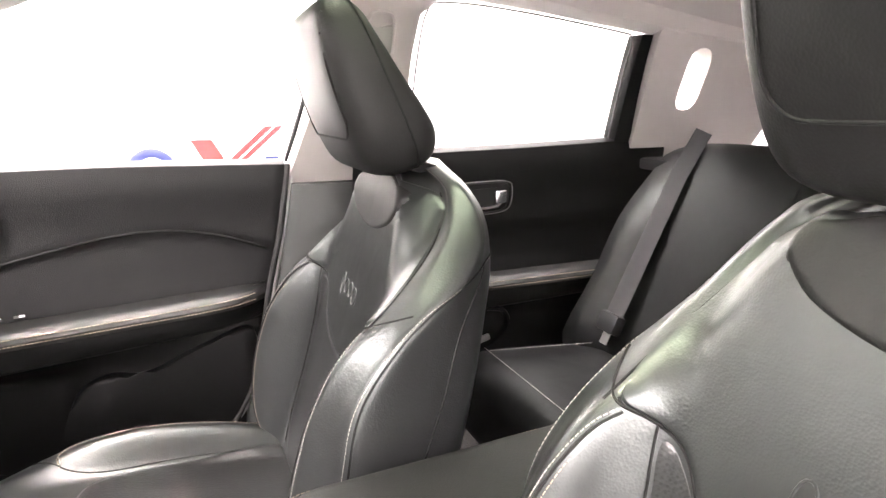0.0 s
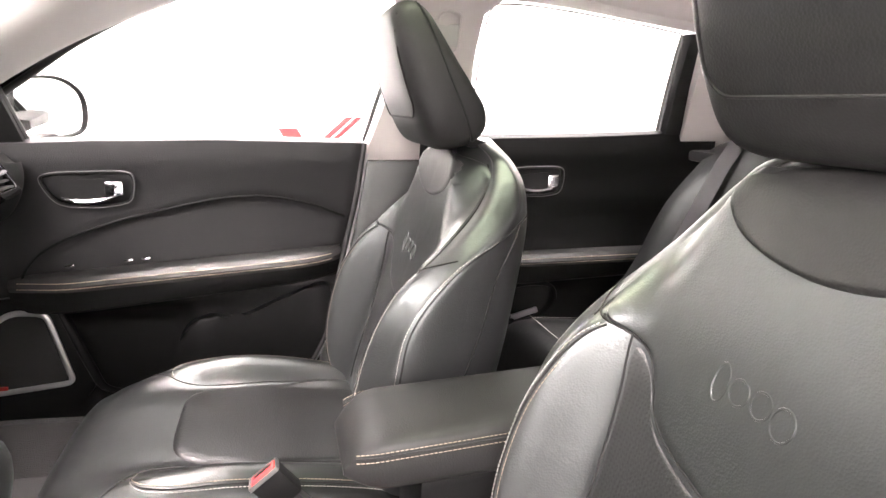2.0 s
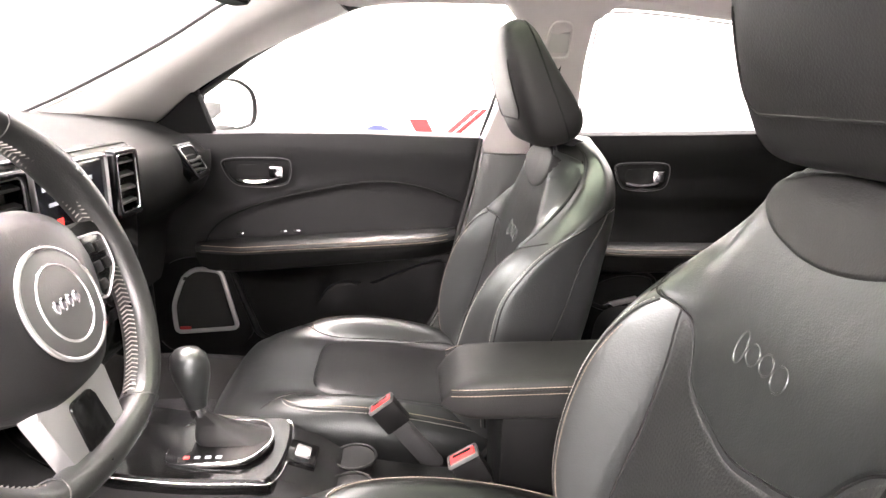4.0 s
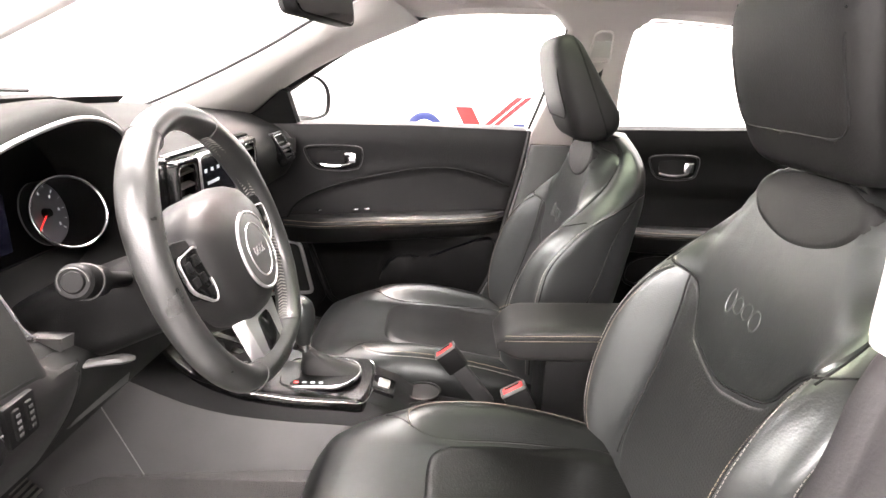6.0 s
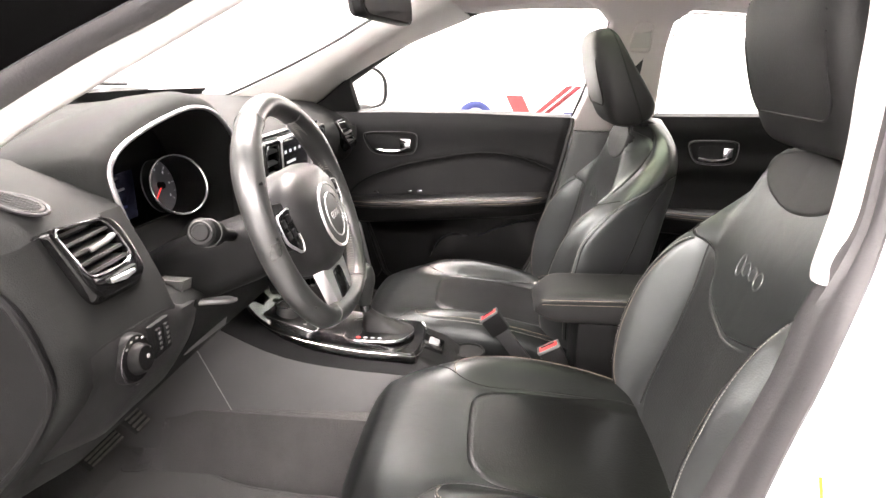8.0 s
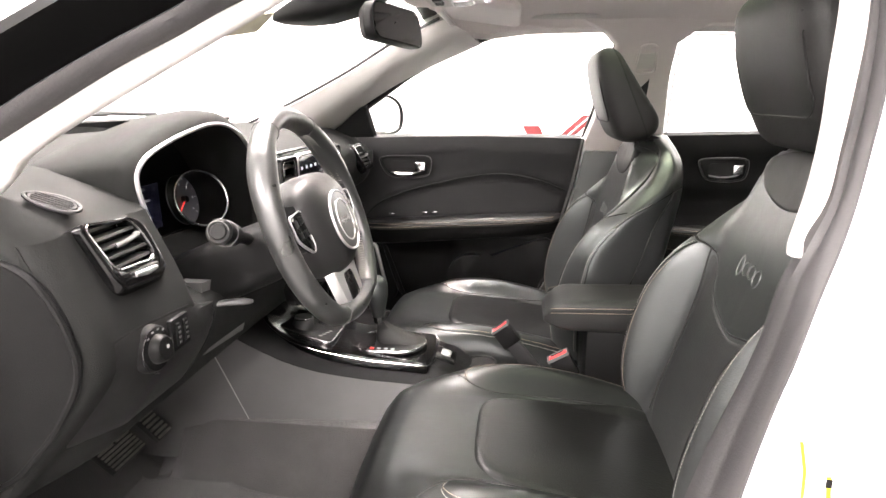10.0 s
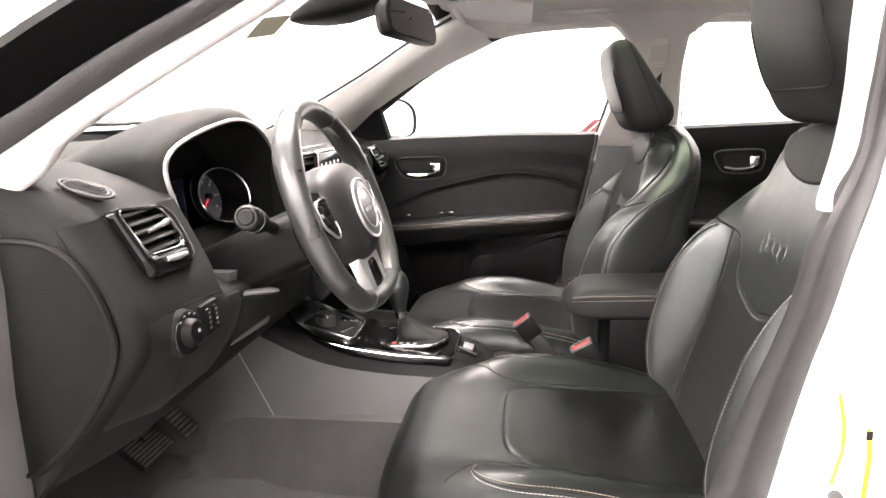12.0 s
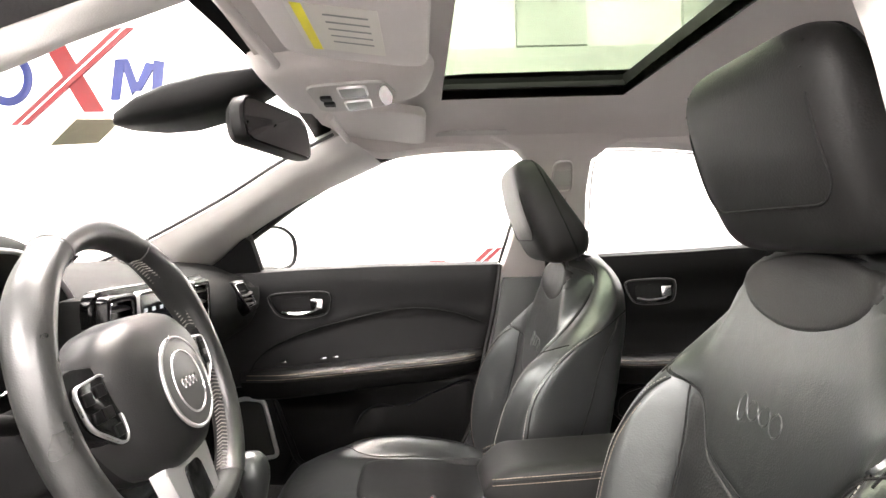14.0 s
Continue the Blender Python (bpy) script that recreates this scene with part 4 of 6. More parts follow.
    part("edge_seal", tube([p + Vector((0.006, -0.004, 0)) for p in smooth_path(edge, 6)], 0.006, 8), RUBBER, t, "black rubber seal")
    part("edge_flange", tube([p + Vector((0.018, 0.004, 0)) for p in smooth_path(edge, 6)], 0.0035, 8), SILVER, t, "pale door edge")
    # mirror sail and window frame
    sail = plate([(-0.955, 1.155), (-0.775, 1.165), (-0.785, 1.262), (-0.80, 1.272), (-0.83, 1.25)], ((0, 0.762 + SLOPE * 1.151 + 0.004, 0), (1, 0, 0), (0, -SLOPE, 1)), 0.014, 0.004)
    part("mirror_sail", sail, DARK, t, "black triangular corner cover")
    part("window_divider", tube([(-0.775, 0.757, 1.165), (-0.79, 0.69, 1.272)], 0.007, 8), RUBBER, t)
    bar = smooth_path([(-0.80, 0.70, 1.275), (-0.62, 0.643, 1.366), (-0.45, 0.598, 1.436), (-0.33, 0.577, 1.470), (-0.13, 0.572, 1.478), (-0.045, 0.573, 1.474), (-0.012, 0.588, 1.452), (-0.026, 0.648, 1.355), (-0.072, 0.772, 1.165)], 6)
    part("window_frame", tube(bar, 0.0045, 8), RUBBER, t, "black window frame")
    g = bmesh.new()
    g = plate([(-0.79, 1.15), (-0.06, 1.15), (-0.01, 1.45), (-0.05, 1.475), (-0.33, 1.472), (-0.62, 1.362), (-0.79, 1.27)], ((0, 0.762 + SLOPE * 1.151 + 0.026, 0), (1, 0, 0), (0, -SLOPE, 1)), 0.003, 0.0)
    p = part("window_pane", g, CLEAR, t, "clear side window", False)
    p.visible_shadow = False
    part("outer_skin", plate([(-1.06, 0.30), (-0.20, 0.30), (-0.14, 0.6), (-0.05, 1.15), (-0.95, 1.13), (-1.06, 0.9)], ((0, 0.90, 0), (1, 0, 0), (0, 0, 1)), 0.04, 0.01), WHITE, t, "white painted outer skin")
    return t


def rear_door():
    t = thing("rear_door", (0.5, 0.80, 0.28), "closed rear car door with black trim and chrome handle", "car door", "passenger side doors")
    rings = []
    for u in np.linspace(0, 1, 24):
        x = 0.12 + 0.80 * u
        top = rear_sill(x)
        col = []
        for z in np.linspace(0.45, top, 40):
            y = DY + 0.012 - 0.016 * step(top - 0.13, top - 0.03, z) + 0.02 * step(0.80, 0.74, z) + 0.010 * step(1.0, 0.97, z) * step(0.86, 0.9, z)
            col.append(Vector((x, y, z)))
        col += [Vector((x, DY + 0.006, top + 0.008)), Vector((x, DY + 0.04, top + 0.008)), Vector((x, DY + 0.10, top)), Vector((x, DY + 0.10, 0.45))]
        rings.append(col)
    part("door_panel", loft(rings), PLASTIC, t, "black inner door panel")
    door_handle(t, 0.372, 1.062, 0.86)
    armrest(t, 0.22, 0.86, 0.858, 0.853, 0.70)
    pull = smooth_path([(0.26, 0.69, 0), (0.27, 0.755, 0), (0.35, 0.785, 0), (0.44, 0.775, 0), (0.455, 0.72, 0), (0.40, 0.675, 0), (0.32, 0.665, 0)], 5, True)
    part("pocket_rim", frame_ring([(p.x, p.y) for p in pull], ((0, DY + 0.012, 0), (1, 0, 0), (0, 0, 1)), 0.012, 0.02), PLASTIC, t, "door pocket rim")
    part("pocket", plate([(p.x, p.y) for p in pull], ((0, DY + 0.03, 0), (1, 0, 0), (0, 0, 1)), 0.012, 0.0), DARK, t, "dark door pocket")
    part("pocket_strip", box((0.11, 0.012, 0.016), (0.35, DY + 0.004, 0.69), 0.005, pose(0, 0, 0, 0, -14, 0)), SILVER, t, "silver strip in the pocket")
    bar = smooth_path([(0.19, 0.752, 1.178), (0.172, 0.632, 1.36), (0.176, 0.585, 1.445), (0.21, 0.575, 1.462), (0.36, 0.578, 1.456), (0.62, 0.593, 1.43), (0.668, 0.60, 1.415), (0.685, 0.642, 1.345), (0.740, 0.752, 1.19)], 6)
    part("window_frame", tube(bar, 0.002, 8), SEAL, t, "thin dark window seal")
    post = []
    for z, xa, xb in ((1.425, 0.680, 0.715), (1.38, 0.690, 0.728), (1.30, 0.712, 0.756), (1.22, 0.736, 0.788), (1.165, 0.754, 0.818)):
        y = side_y(z) + 0.012
        post.append([Vector((xa, y, z)), Vector((xa + 0.004, y - 0.012, z)), Vector((xb - 0.004, y - 0.014, z)), Vector((xb, y, z)), Vector((xb, y + 0.03, z)), Vector((xa, y + 0.03, z))])
    part("window_post", loft(post), DARK, t, "broad black rear window post")
    g = plate([(0.18, 1.16), (0.75, 1.17), (0.70, 1.40), (0.64, 1.44), (0.2, 1.468), (0.16, 1.40)], ((0, 0.762 + SLOPE * 1.151 + 0.026, 0), (1, 0, 0), (0, -SLOPE, 1)), 0.003, 0.0)
    p = part("window_pane", g, CLEAR, t, "clear side window", False)
    p.visible_shadow = False
    part("outer_skin", plate([(-0.04, 0.30), (0.75, 0.30), (0.95, 0.7), (1.05, 1.15), (0.04, 1.15), (-0.02, 0.6)], ((0, 0.90, 0), (1, 0, 0), (0, 0, 1)), 0.04, 0.01), WHITE, t, "white painted outer skin")
    return t


front_door()
rear_door()

# door mirror outside the passenger window
t = thing("door_mirror", (-0.80, 0.98, 1.14), "black door mirror with a white-reflecting glass", "door mirror")
ms = [(-0.090, -0.062), (-0.096, 0.025), (-0.070, 0.070), (0.02, 0.078), (0.078, 0.045), (0.090, -0.01), (0.070, -0.058), (-0.01, -0.072)]
ms = [(p.x, p.y) for p in smooth_path([(x, z, 0) for x, z in ms], 5, True)]
ma, mn, mo_ = Vector((0.62, 0.78, 0)), Vector((0.78, -0.62, 0)), Vector((-0.795, 0.985, 1.226))
mf = (mo_, ma, (0, 0, 1))
part("mirror_rim", frame_ring(ms, mf, 0.008, 0.012), DARK, t, "dark mirror surround")
part("mirror_glass", plate([(x * 0.94, z * 0.94) for x, z in ms], mf, 0.003, 0.0), MIRROR, t, "flat mirror glass", False)
part("mirror_cap", loft([[mo_ + ma * (x * f) - mn * d + Vector((0, 0, z * f)) for x, z in ms] for d, f in ((0, 1), (0.03, 0.98), (0.06, 0.85), (0.08, 0.5))]), BLACKPAINT, t)
part("mirror_arm", box((0.08, 0.16, 0.04), (-0.82, 0.90, 1.15), 0.012), DARK, t)

# ---------------------------------------------------------------- dashboard
d_face = curve([-0.74, -0.66, -0.50, -0.25, 0.0, 0.25, 0.50, 0.66, 0.74], [0.02, 0.0, -0.005, 0.0, 0.012, 0.0, -0.005, 0.0, 0.02])


def dash_profile(y):
    """Side outline of the dashboard at y, windscreen to knees."""
    f = d_face(y)
    e = step(0.60, 0.74, abs(y))
    turn = min(1.0, max(0.0, (abs(y) - 0.690) / 0.045))
    f -= 0.030 * (1 - math.sqrt(1 - turn * turn * 0.98))
    lean = step(0.61, 0.70, abs(y))
    low = 1.0 if y < -0.05 else 0.0
    top = [(-1.42, 1.185), (-1.27, 1.214), (-1.07, 1.213), (-0.94, 1.199), (-0.865, 1.181 - 0.012 * e), (-0.822 + f, 1.166 - 0.02 * e), (-0.795 + f, 1.145 - 0.025 * e)]
    v = step(0.652, 0.646, abs(y)) * step(0.556, 0.562, abs(y))
    k = step(-0.515, -0.490, y) * step(-0.080, -0.105, y)
    if k > 0:
        cut = [(-1.42, 1.185), (-1.27, 1.214), (-1.09, 1.210), (-0.99, 1.18), (-0.965, 1.15), (-0.955, 1.08), (-0.945, 1.03)]
        top = [(a + (c - a) * k, b + (d - b) * k) for (a, b), (c, d) in zip(top, cut)]
    if low:
        front = [(-0.791 + f - 0.12 * k, 1.1415 - 0.09 * k), (-0.7905 + f - 0.048 * v - 0.12 * k, 1.1405 - 0.09 * k), (-0.766 + f - 0.048 * v - 0.10 * k, 1.087 - 0.07 * k), (-0.7655 + f - 0.10 * k, 1.086 - 0.07 * k), (-0.755 + f - 0.04 * k, 1.062 - 0.045 * k), (-0.746 + f - 0.02 * k, 1.035 - 0.03 * k), (-0.738 + f - 0.010 * lean, 0.985), (-0.752 + f - 0.036 * lean, 0.93), (-0.80 + f - 0.05 * lean, 0.86), (-0.86 - 0.03 * lean, 0.81), (-0.95, 0.79)]
    else:
        front = [(-0.786 + f, 1.125), (-0.784 + f, 1.105), (-0.786 + f, 1.085), (-0.792 + f, 1.065), (-0.803 + f, 1.040), (-0.825 + f, 1.012), (-0.860, 0.985), (-0.895, 0.955), (-0.915, 0.90), (-0.925, 0.83), (-0.98, 0.76)]
    return top + front + [(-1.30, 0.80), (-1.42, 0.95)]


def dash_body():
    rings = []
    for y in np.concatenate([np.linspace(-0.7345, -0.660, 16), np.linspace(-0.655, -0.643, 7), np.linspace(-0.63, -0.57, 4), np.linspace(-0.565, -0.553, 7), np.linspace(-0.545, -0.52, 3), np.linspace(-0.515, -0.485, 7), np.linspace(-0.47, -0.12, 10), np.linspace(-0.11, -0.075, 8), np.linspace(-0.06, -0.02, 3), np.linspace(-0.0, 0.54, 18), np.linspace(0.553, 0.565, 5), np.linspace(0.58, 0.635, 4), np.linspace(0.643, 0.655, 5), np.linspace(0.665, 0.725, 9)]):
        rings.append([Vector((p.x, y, p.y)) for p in smooth_path([(x, z, 0) for x, z in dash_profile(y)], 3, True)])
    return loft(rings)


dash = thing("dashboard", (-1.0, 0, 0.8), "black soft-grained dashboard with round gauges and air vents", "dashboard")
part("dash_body", dash_body(), DASHTOP, dash)

# instrument hood: a tunnel whose lip carries a bright line
HOOD = [(-0.510, 1.180), (-0.490, 1.205), (-0.445, 1.222), (-0.36, 1.240), (-0.27, 1.250), (-0.20, 1.238), (-0.150, 1.200), (-0.120, 1.150), (-0.105, 1.09), (-0.125, 1.045), (-0.22, 1.022), (-0.32, 1.015), (-0.42, 1.012), (-0.458, 1.020), (-0.482, 1.070), (-0.503, 1.130)]
HOOD = [(p.x, p.y) for p in smooth_path([(y, z, 0) for y, z in HOOD], 6, True)]


def hood_ring(x, f, dz=0.0, grow=0.0):
    out = []
    for y, z in HOOD:
        d = Vector((y + 0.30, z - 1.10)).normalized() * grow
        out.append(Vector((x - 0.10 * (z - 1.14), -0.30 + (y + 0.30) * f + d.x, 1.14 + (z - 1.14) * f + d.y + dz)))
    return out


rings = [hood_ring(-1.10, 0.96, -0.06, 0.0), hood_ring(-1.00, 1.0, -0.026, 0.010), hood_ring(-0.91, 1.0, -0.006, 0.022), hood_ring(-0.845, 1.0, 0.0, 0.025), hood_ring(-0.822, 1.0, 0.0, 0.022), hood_ring(-0.812, 1.0, 0.0, 0.014), hood_ring(-0.807, 1.0, 0.0, 0.004), hood_ring(-0.806, 1.0, 0.0, 0.0), hood_ring(-0.812, 0.975, 0.0), hood_ring(-0.87, 0.95, 0.0), hood_ring(-0.945, 0.92, 0.0)]
hood = part("instrument_hood", loft(rings, False), DASHTOP, dash, "hooded instrument binnacle")
lip = hood_ring(-0.8045, 1.0)
part("hood_trim", tube(lip[-26:] + lip[:45], 0.0036, 8), SILVER, hood, "bright trim line")
part("gauge_panel", loft([hood_ring(-0.945, 0.93), hood_ring(-0.95, 0.93)]), PLASTIC, hood, "dark gauge face panel")


def gauge(c, r):
    """A deep round instrument: bright oval rim, dark tube, dial at its end."""
    c = Vector(c)
    nrm = Vector((0.80, -0.45, 0.30)).normalized()
    a = Vector((0, 0, 1)).cross(nrm).normalized()
    b = nrm.cross(a)
    ring = [c + a * r * math.cos(q) + b * r * math.sin(q) for q in np.linspace(0, 2 * math.pi, 49)[:-1]]
    g = part("gauge_ring", tube(ring, 0.0026, 8, True), CHROME, hood, "chrome gauge ring")
    base = c + Vector((-0.038, 0.0, -0.004))
    dn, da, db = Vector((0.97, 0, 0.24)), Vector((0, 1, 0)), Vector((-0.24, 0, 0.97))
    rim_ = [base + da * r * 0.9 * math.cos(q) + db * r * 0.9 * math.sin(q) for q in np.linspace(0, 2 * math.pi, 49)[:-1]]
    part("gauge_tube", loft([ring, rim_], False), DARK, g)
    part("dial", loft([rim_, [p - dn * 0.003 for p in rim_]]), DIAL, g, "dark grey dial")
    for k in range(13):
        q = math.radians(225 - 22.5 * k)
        e = da * math.cos(q) + db * math.sin(q)
        m = base + dn * 0.001 + e * r * 0.80
        part("dial_mark", tube((m, m - e * r * (0.10 if k % 2 == 0 else 0.05)), 0.0007, 4), GLOW_WHITE, g)
        if k % 2 == 0:
            m = base + dn * 0.001 + e * r * 0.56
            part("dial_figure", tube((m - db * 0.002, m + db * 0.002), 0.0012, 4), GLOW_WHITE, g)
    q = math.radians(215)
    e = da * math.cos(q) + db * math.sin(q)
    part("needle", tube((base + dn * 0.004, base + dn * 0.004 + e * r * 0.68), 0.0011, 5), GLOW_RED, g, "red needle")
    part("hub_cap", cylinder(base, base + dn * 0.008, 0.008, 0.006), DARK, g)


gauge((-0.885, -0.212, 1.108), 0.054)
info = part("info_display", box((0.004, 0.075, 0.08), (-0.918, -0.335, 1.110), 0.002), LITSCREEN, hood, "small lit display with blue bars")
for k, (z, w) in enumerate(((1.135, 0.02), (1.115, 0.035), (1.10, 0.03), (1.085, 0.04), (1.072, 0.02))):
    part("display_bar", box((0.001, w * 0.6, 0.004), (-0.9155, -0.345 + 0.008 * (k % 2), z + 0.008), 0), SIGNBLUE if k > 1 else MARK, info, "", False)


def air_vent(name, o, outer, inner, parent, nslat=5, tabbed=True, lift=0.001, skirt=0.15):
    """A gloss frame with a bright inner line, slats and a silver tab; o is (origin, across, down), the outlines are in metres in that plane."""
    org, ax, dn = Vector(o[0]), Vector(o[1]).normalized(), Vector(o[2]).normalized()
    nrm = ax.cross(dn).normalized()
    if nrm.x < 0:
        nrm = -nrm
    ro, ri = rounded(outer, 0.012, 5), rounded(inner, 0.012, 5)

    def at(p, h):
        return org + ax * p[0] + dn * p[1] + nrm * (h + lift)

    def mix(f):
        return [(a[0] + (b[0] - a[0]) * f, a[1] + (b[1] - a[1]) * f) for a, b in zip(ro, ri)]
    rings = [(-skirt, -0.022), (-skirt * 0.4, -0.003), (0.1, 0.002), (0.45, 0.003), (0.85, 0.002), (1.0, -0.002), (1.04, -0.022)]
    v = part(name, loft([[at(p, h) for p in mix(f)] for f, h in rings], False), PIANO, parent, "gloss black vent frame")
    part("vent_line", tube([at(p, 0.001) for p in mix(0.97)], 0.0015, 6, True), CHROME, v, "bright inner line")
    part("vent_back", loft([[at(p, -0.024) for p in ri], [at(p, -0.021) for p in ri]]), DARK, v)
    ys = [p[1] for p in inner]
    y0, y1 = min(ys), max(ys)
    for k in range(nslat):
        w = y0 + (y1 - y0) * (k + 0.6) / (nslat + 0.2)
        # ends where the slat meets the opening
        xs = []
        for (xa, ya), (xb, yb) in zip(ri, ri[1:] + ri[:1]):
            if (ya - w) * (yb - w) < 0:
                xs.append(xa + (xb - xa) * (w - ya) / (yb - ya))
        if len(xs) < 2:
            continue
        xa, xb = min(xs), max(xs)
        th = 0.0018
        part("slat", loft([[at((x, w - th), -0.003), at((x, w - th - 0.006), -0.018), at((x, w + th - 0.006), -0.018), at((x, w + th), -0.003)] for x in (xa, xb)]), SLAT, v, "", False)
    cx, cy = sum(p[0] for p in inner) / len(inner), (y0 + y1) / 2
    tab = [at((cx + a, cy + b), h) for a, b, h in ((-0.018, 0.002, 0.0), (-0.006, 0.001, 0.010), (0.008, -0.001, 0.012), (0.018, -0.003, 0.008))]
    if tabbed:
        part("vent_tab", tube(smooth_path(tab, 4), 0.005, 8, flat=0.6), LEVER, v, "grey satin tab")
    return v


VO = (-0.7745, -0.602, 1.116)
vd = air_vent("air_vent", (VO, (-0.066, 1, 0), (0.43, 0, -0.90)),
              [(-0.062, -0.040), (0.048, -0.026), (0.060, -0.006), (0.057, 0.050), (0.035, 0.060), (-0.042, 0.054), (-0.053, 0.042)],
              [(-0.051, -0.036), (0.032, -0.028), (0.043, -0.010), (0.047, 0.024), (0.031, 0.031), (-0.036, 0.027), (-0.041, 0.018)], dash, 5)
part("vent_wheel", tube([(-0.7515, -0.618, 1.081), (-0.7500, -0.596, 1.0795), (-0.7525, -0.574, 1.079)], [0.003, 0.0045, 0.003], 8), SILVER, vd, "silver thumb wheel")
part("wheel_slot", box((0.010, 0.060, 0.012), (-0.757, -0.596, 1.079), 0.003), DARK, vd)
air_vent("air_vent", ((-0.790, 0.600, 1.106), (0, 1, 0), (0.40, 0, -0.92)),
              [(-0.064, -0.046), (0.040, -0.046), (0.066, 0.042), (-0.030, 0.046)], [(-0.050, -0.036), (0.034, -0.036), (0.055, 0.030), (-0.024, 0.034)], dash, 5, True, 0.010, 0.3)
# defrost grille
oc_, oa = Vector((-0.833, -0.636, 1.1745)), Vector((0.047, 0.010, -0.017)).normalized()
on_n = Vector((0.36, -0.22, 0.90)).normalized()
on_n = (on_n - oa * on_n.dot(oa)).normalized()
ob_ = on_n.cross(oa).normalized()
oval = [(0.028 * math.cos(q), 0.0125 * math.sin(q) * (1 + 0.15 * math.cos(q))) for q in np.linspace(0, 2 * math.pi, 29)[:-1]]
dv = part("defrost_grille", frame_ring([(a * 1.22, b * 1.35) for a, b in oval], (oc_ - on_n * 0.001, oa, ob_), 0.0045, 0.003), SOFT, dash, "small oval side window vent")
part("grille_floor", plate(oval, (oc_, oa, ob_), 0.0015, 0.0), DARK, dv)
for k in range(5):
    c = oc_ + ob_ * (-0.008 + 0.004 * k) + on_n * 0.0022
    w = 0.024 * math.sqrt(1 - ((k - 2) / 3.2) ** 2)
    part("slat", tube((c - oa * w, c + oa * w), 0.0006, 5), SLAT, dv, "", False)

# end panel seen through the open door
cov = [(-0.895, 1.128), (-0.851, 1.133), (-0.806, 1.128), (-0.776, 1.108), (-0.755, 1.068), (-0.743, 1.018), (-0.752, 0.985), (-0.788, 0.930), (-0.846, 0.868), (-0.90, 0.84), (-0.94, 0.86)]
part("fuse_cover", plate(rounded(cov, 0.02), ((0, -0.731, 0), (1, 0, 0), (0, 0, 1)), 0.010, 0.007, 3), PLASTIC, dash, "smooth black dash end cover")
lip_line = rounded(cov, 0.02)
part("cover_edge", tube([(a, -0.7405, b) for a, b in lip_line], 0.0042, 8, True), PLASTIC, dash, "rounded lip of the end cover")
part("under_panel", plate([(-0.445, 0.893), (-0.400, 0.914), (-0.300, 0.894), (-0.310, 0.882)], ((-0.782, 0, 0), (0, 1, 0), (0, 0, 1)), 0.006, 0.002), LEVER, dash, "pale grey edge under the dash")
# knee panel with the light switch
def dash_front(y, z):
    line = smooth_path([(x, h, 0) for x, h in dash_profile(y)], 6, True)
    fr = [p for p in line if p.x > -0.93 and 0.80 < p.y < 1.04 + 0.1 * (y > -0.05)]
    fr.sort(key=lambda p: p.y)
    return lerp(z, [p.y for p in fr], [p.x for p in fr])


rows = []
for v in np.linspace(0, 1, 12):
    row = []
    for u in np.linspace(0, 1, 14):
        y = -0.695 + (0.245 - 0.03 * v) * u
        z = 1.024 - 0.022 * u - (0.155 - 0.02 * u) * v
        edge = min(u, 1 - u, v, 1 - v)
        row.append(Vector((dash_front(y, z) + 0.004 * step(0, 0.05, edge) - 0.001, y, z)))
    rows.append(row)
kp = part("knee_panel", grid(rows)[0], DASHLOW, dash, "lower knee panel")
part("panel_joint", tube(rows[0], 0.0012, 5), GROOVE, kp)
part("panel_edge", tube([r[-1] for r in rows], 0.0018, 6), PLASTIC, kp)
kc = Vector((-0.737, -0.620, 0.983))
part("switch_ring", cylinder(kc - Vector((0.012, 0, 0)), kc + Vector((0.003, 0, 0.001)), 0.032, 0.030, 28, 0.002), PLASTIC, dash)
lk = part("light_switch", cylinder(kc, kc + Vector((0.015, 0, 0.002)), 0.0195, 0.0175, 28, 0.003), PLASTIC, dash, "round headlight switch")
part("switch_bezel", tube([kc + Vector((0.0035, 0.0312 * math.cos(q), 0.0312 * math.sin(q))) for q in np.linspace(radians(120), radians(260), 25)], 0.0007, 6), CHROME, lk, "bright arc")
part("knob_dot", cylinder(kc + Vector((0.0148, 0.004, 0.003)), kc + Vector((0.0158, 0.004, 0.003)), 0.003, 0.0025, 12), MARK, lk)
for q in (50, 75, 100, 125, 175):
    q = math.radians(q)
    part("mark", box((0.0008, 0.004, 0.0022), kc + Vector((0.0036, -0.026 * math.cos(q), 0.026 * math.sin(q))), 0), MARK, lk, "", False)
dm = part("dimmer_panel", box((0.008, 0.042, 0.045), (-0.739, -0.563, 0.984), 0.003), DARK, dash, "dimmer panel")
for k in range(2):
    wl = part("dimmer_wheel", box((0.006, 0.010, 0.032), (-0.735, -0.572 + 0.018 * k, 0.984), 0.003), PLASTIC, dm, "ribbed dimmer wheel")
    for j in range(4):
        part("rib", box((0.001, 0.005, 0.003), (-0.7317, -0.572 + 0.018 * k, 0.973 + 0.007 * j), 0.0), LEVER, wl, "", False)
part("lower_panel", loft([[Vector(p) for p in r] for r in (((-0.760, -0.455, 1.018), (-0.768, -0.455, 0.985), (-0.80, -0.455, 0.985), (-0.80, -0.455, 1.018)), ((-0.735, -0.30, 1.016), (-0.745, -0.30, 0.975), (-0.80, -0.30, 0.975), (-0.80, -0.30, 1.016)))]), LEVER, dash, "grey panel below the steering column", False)
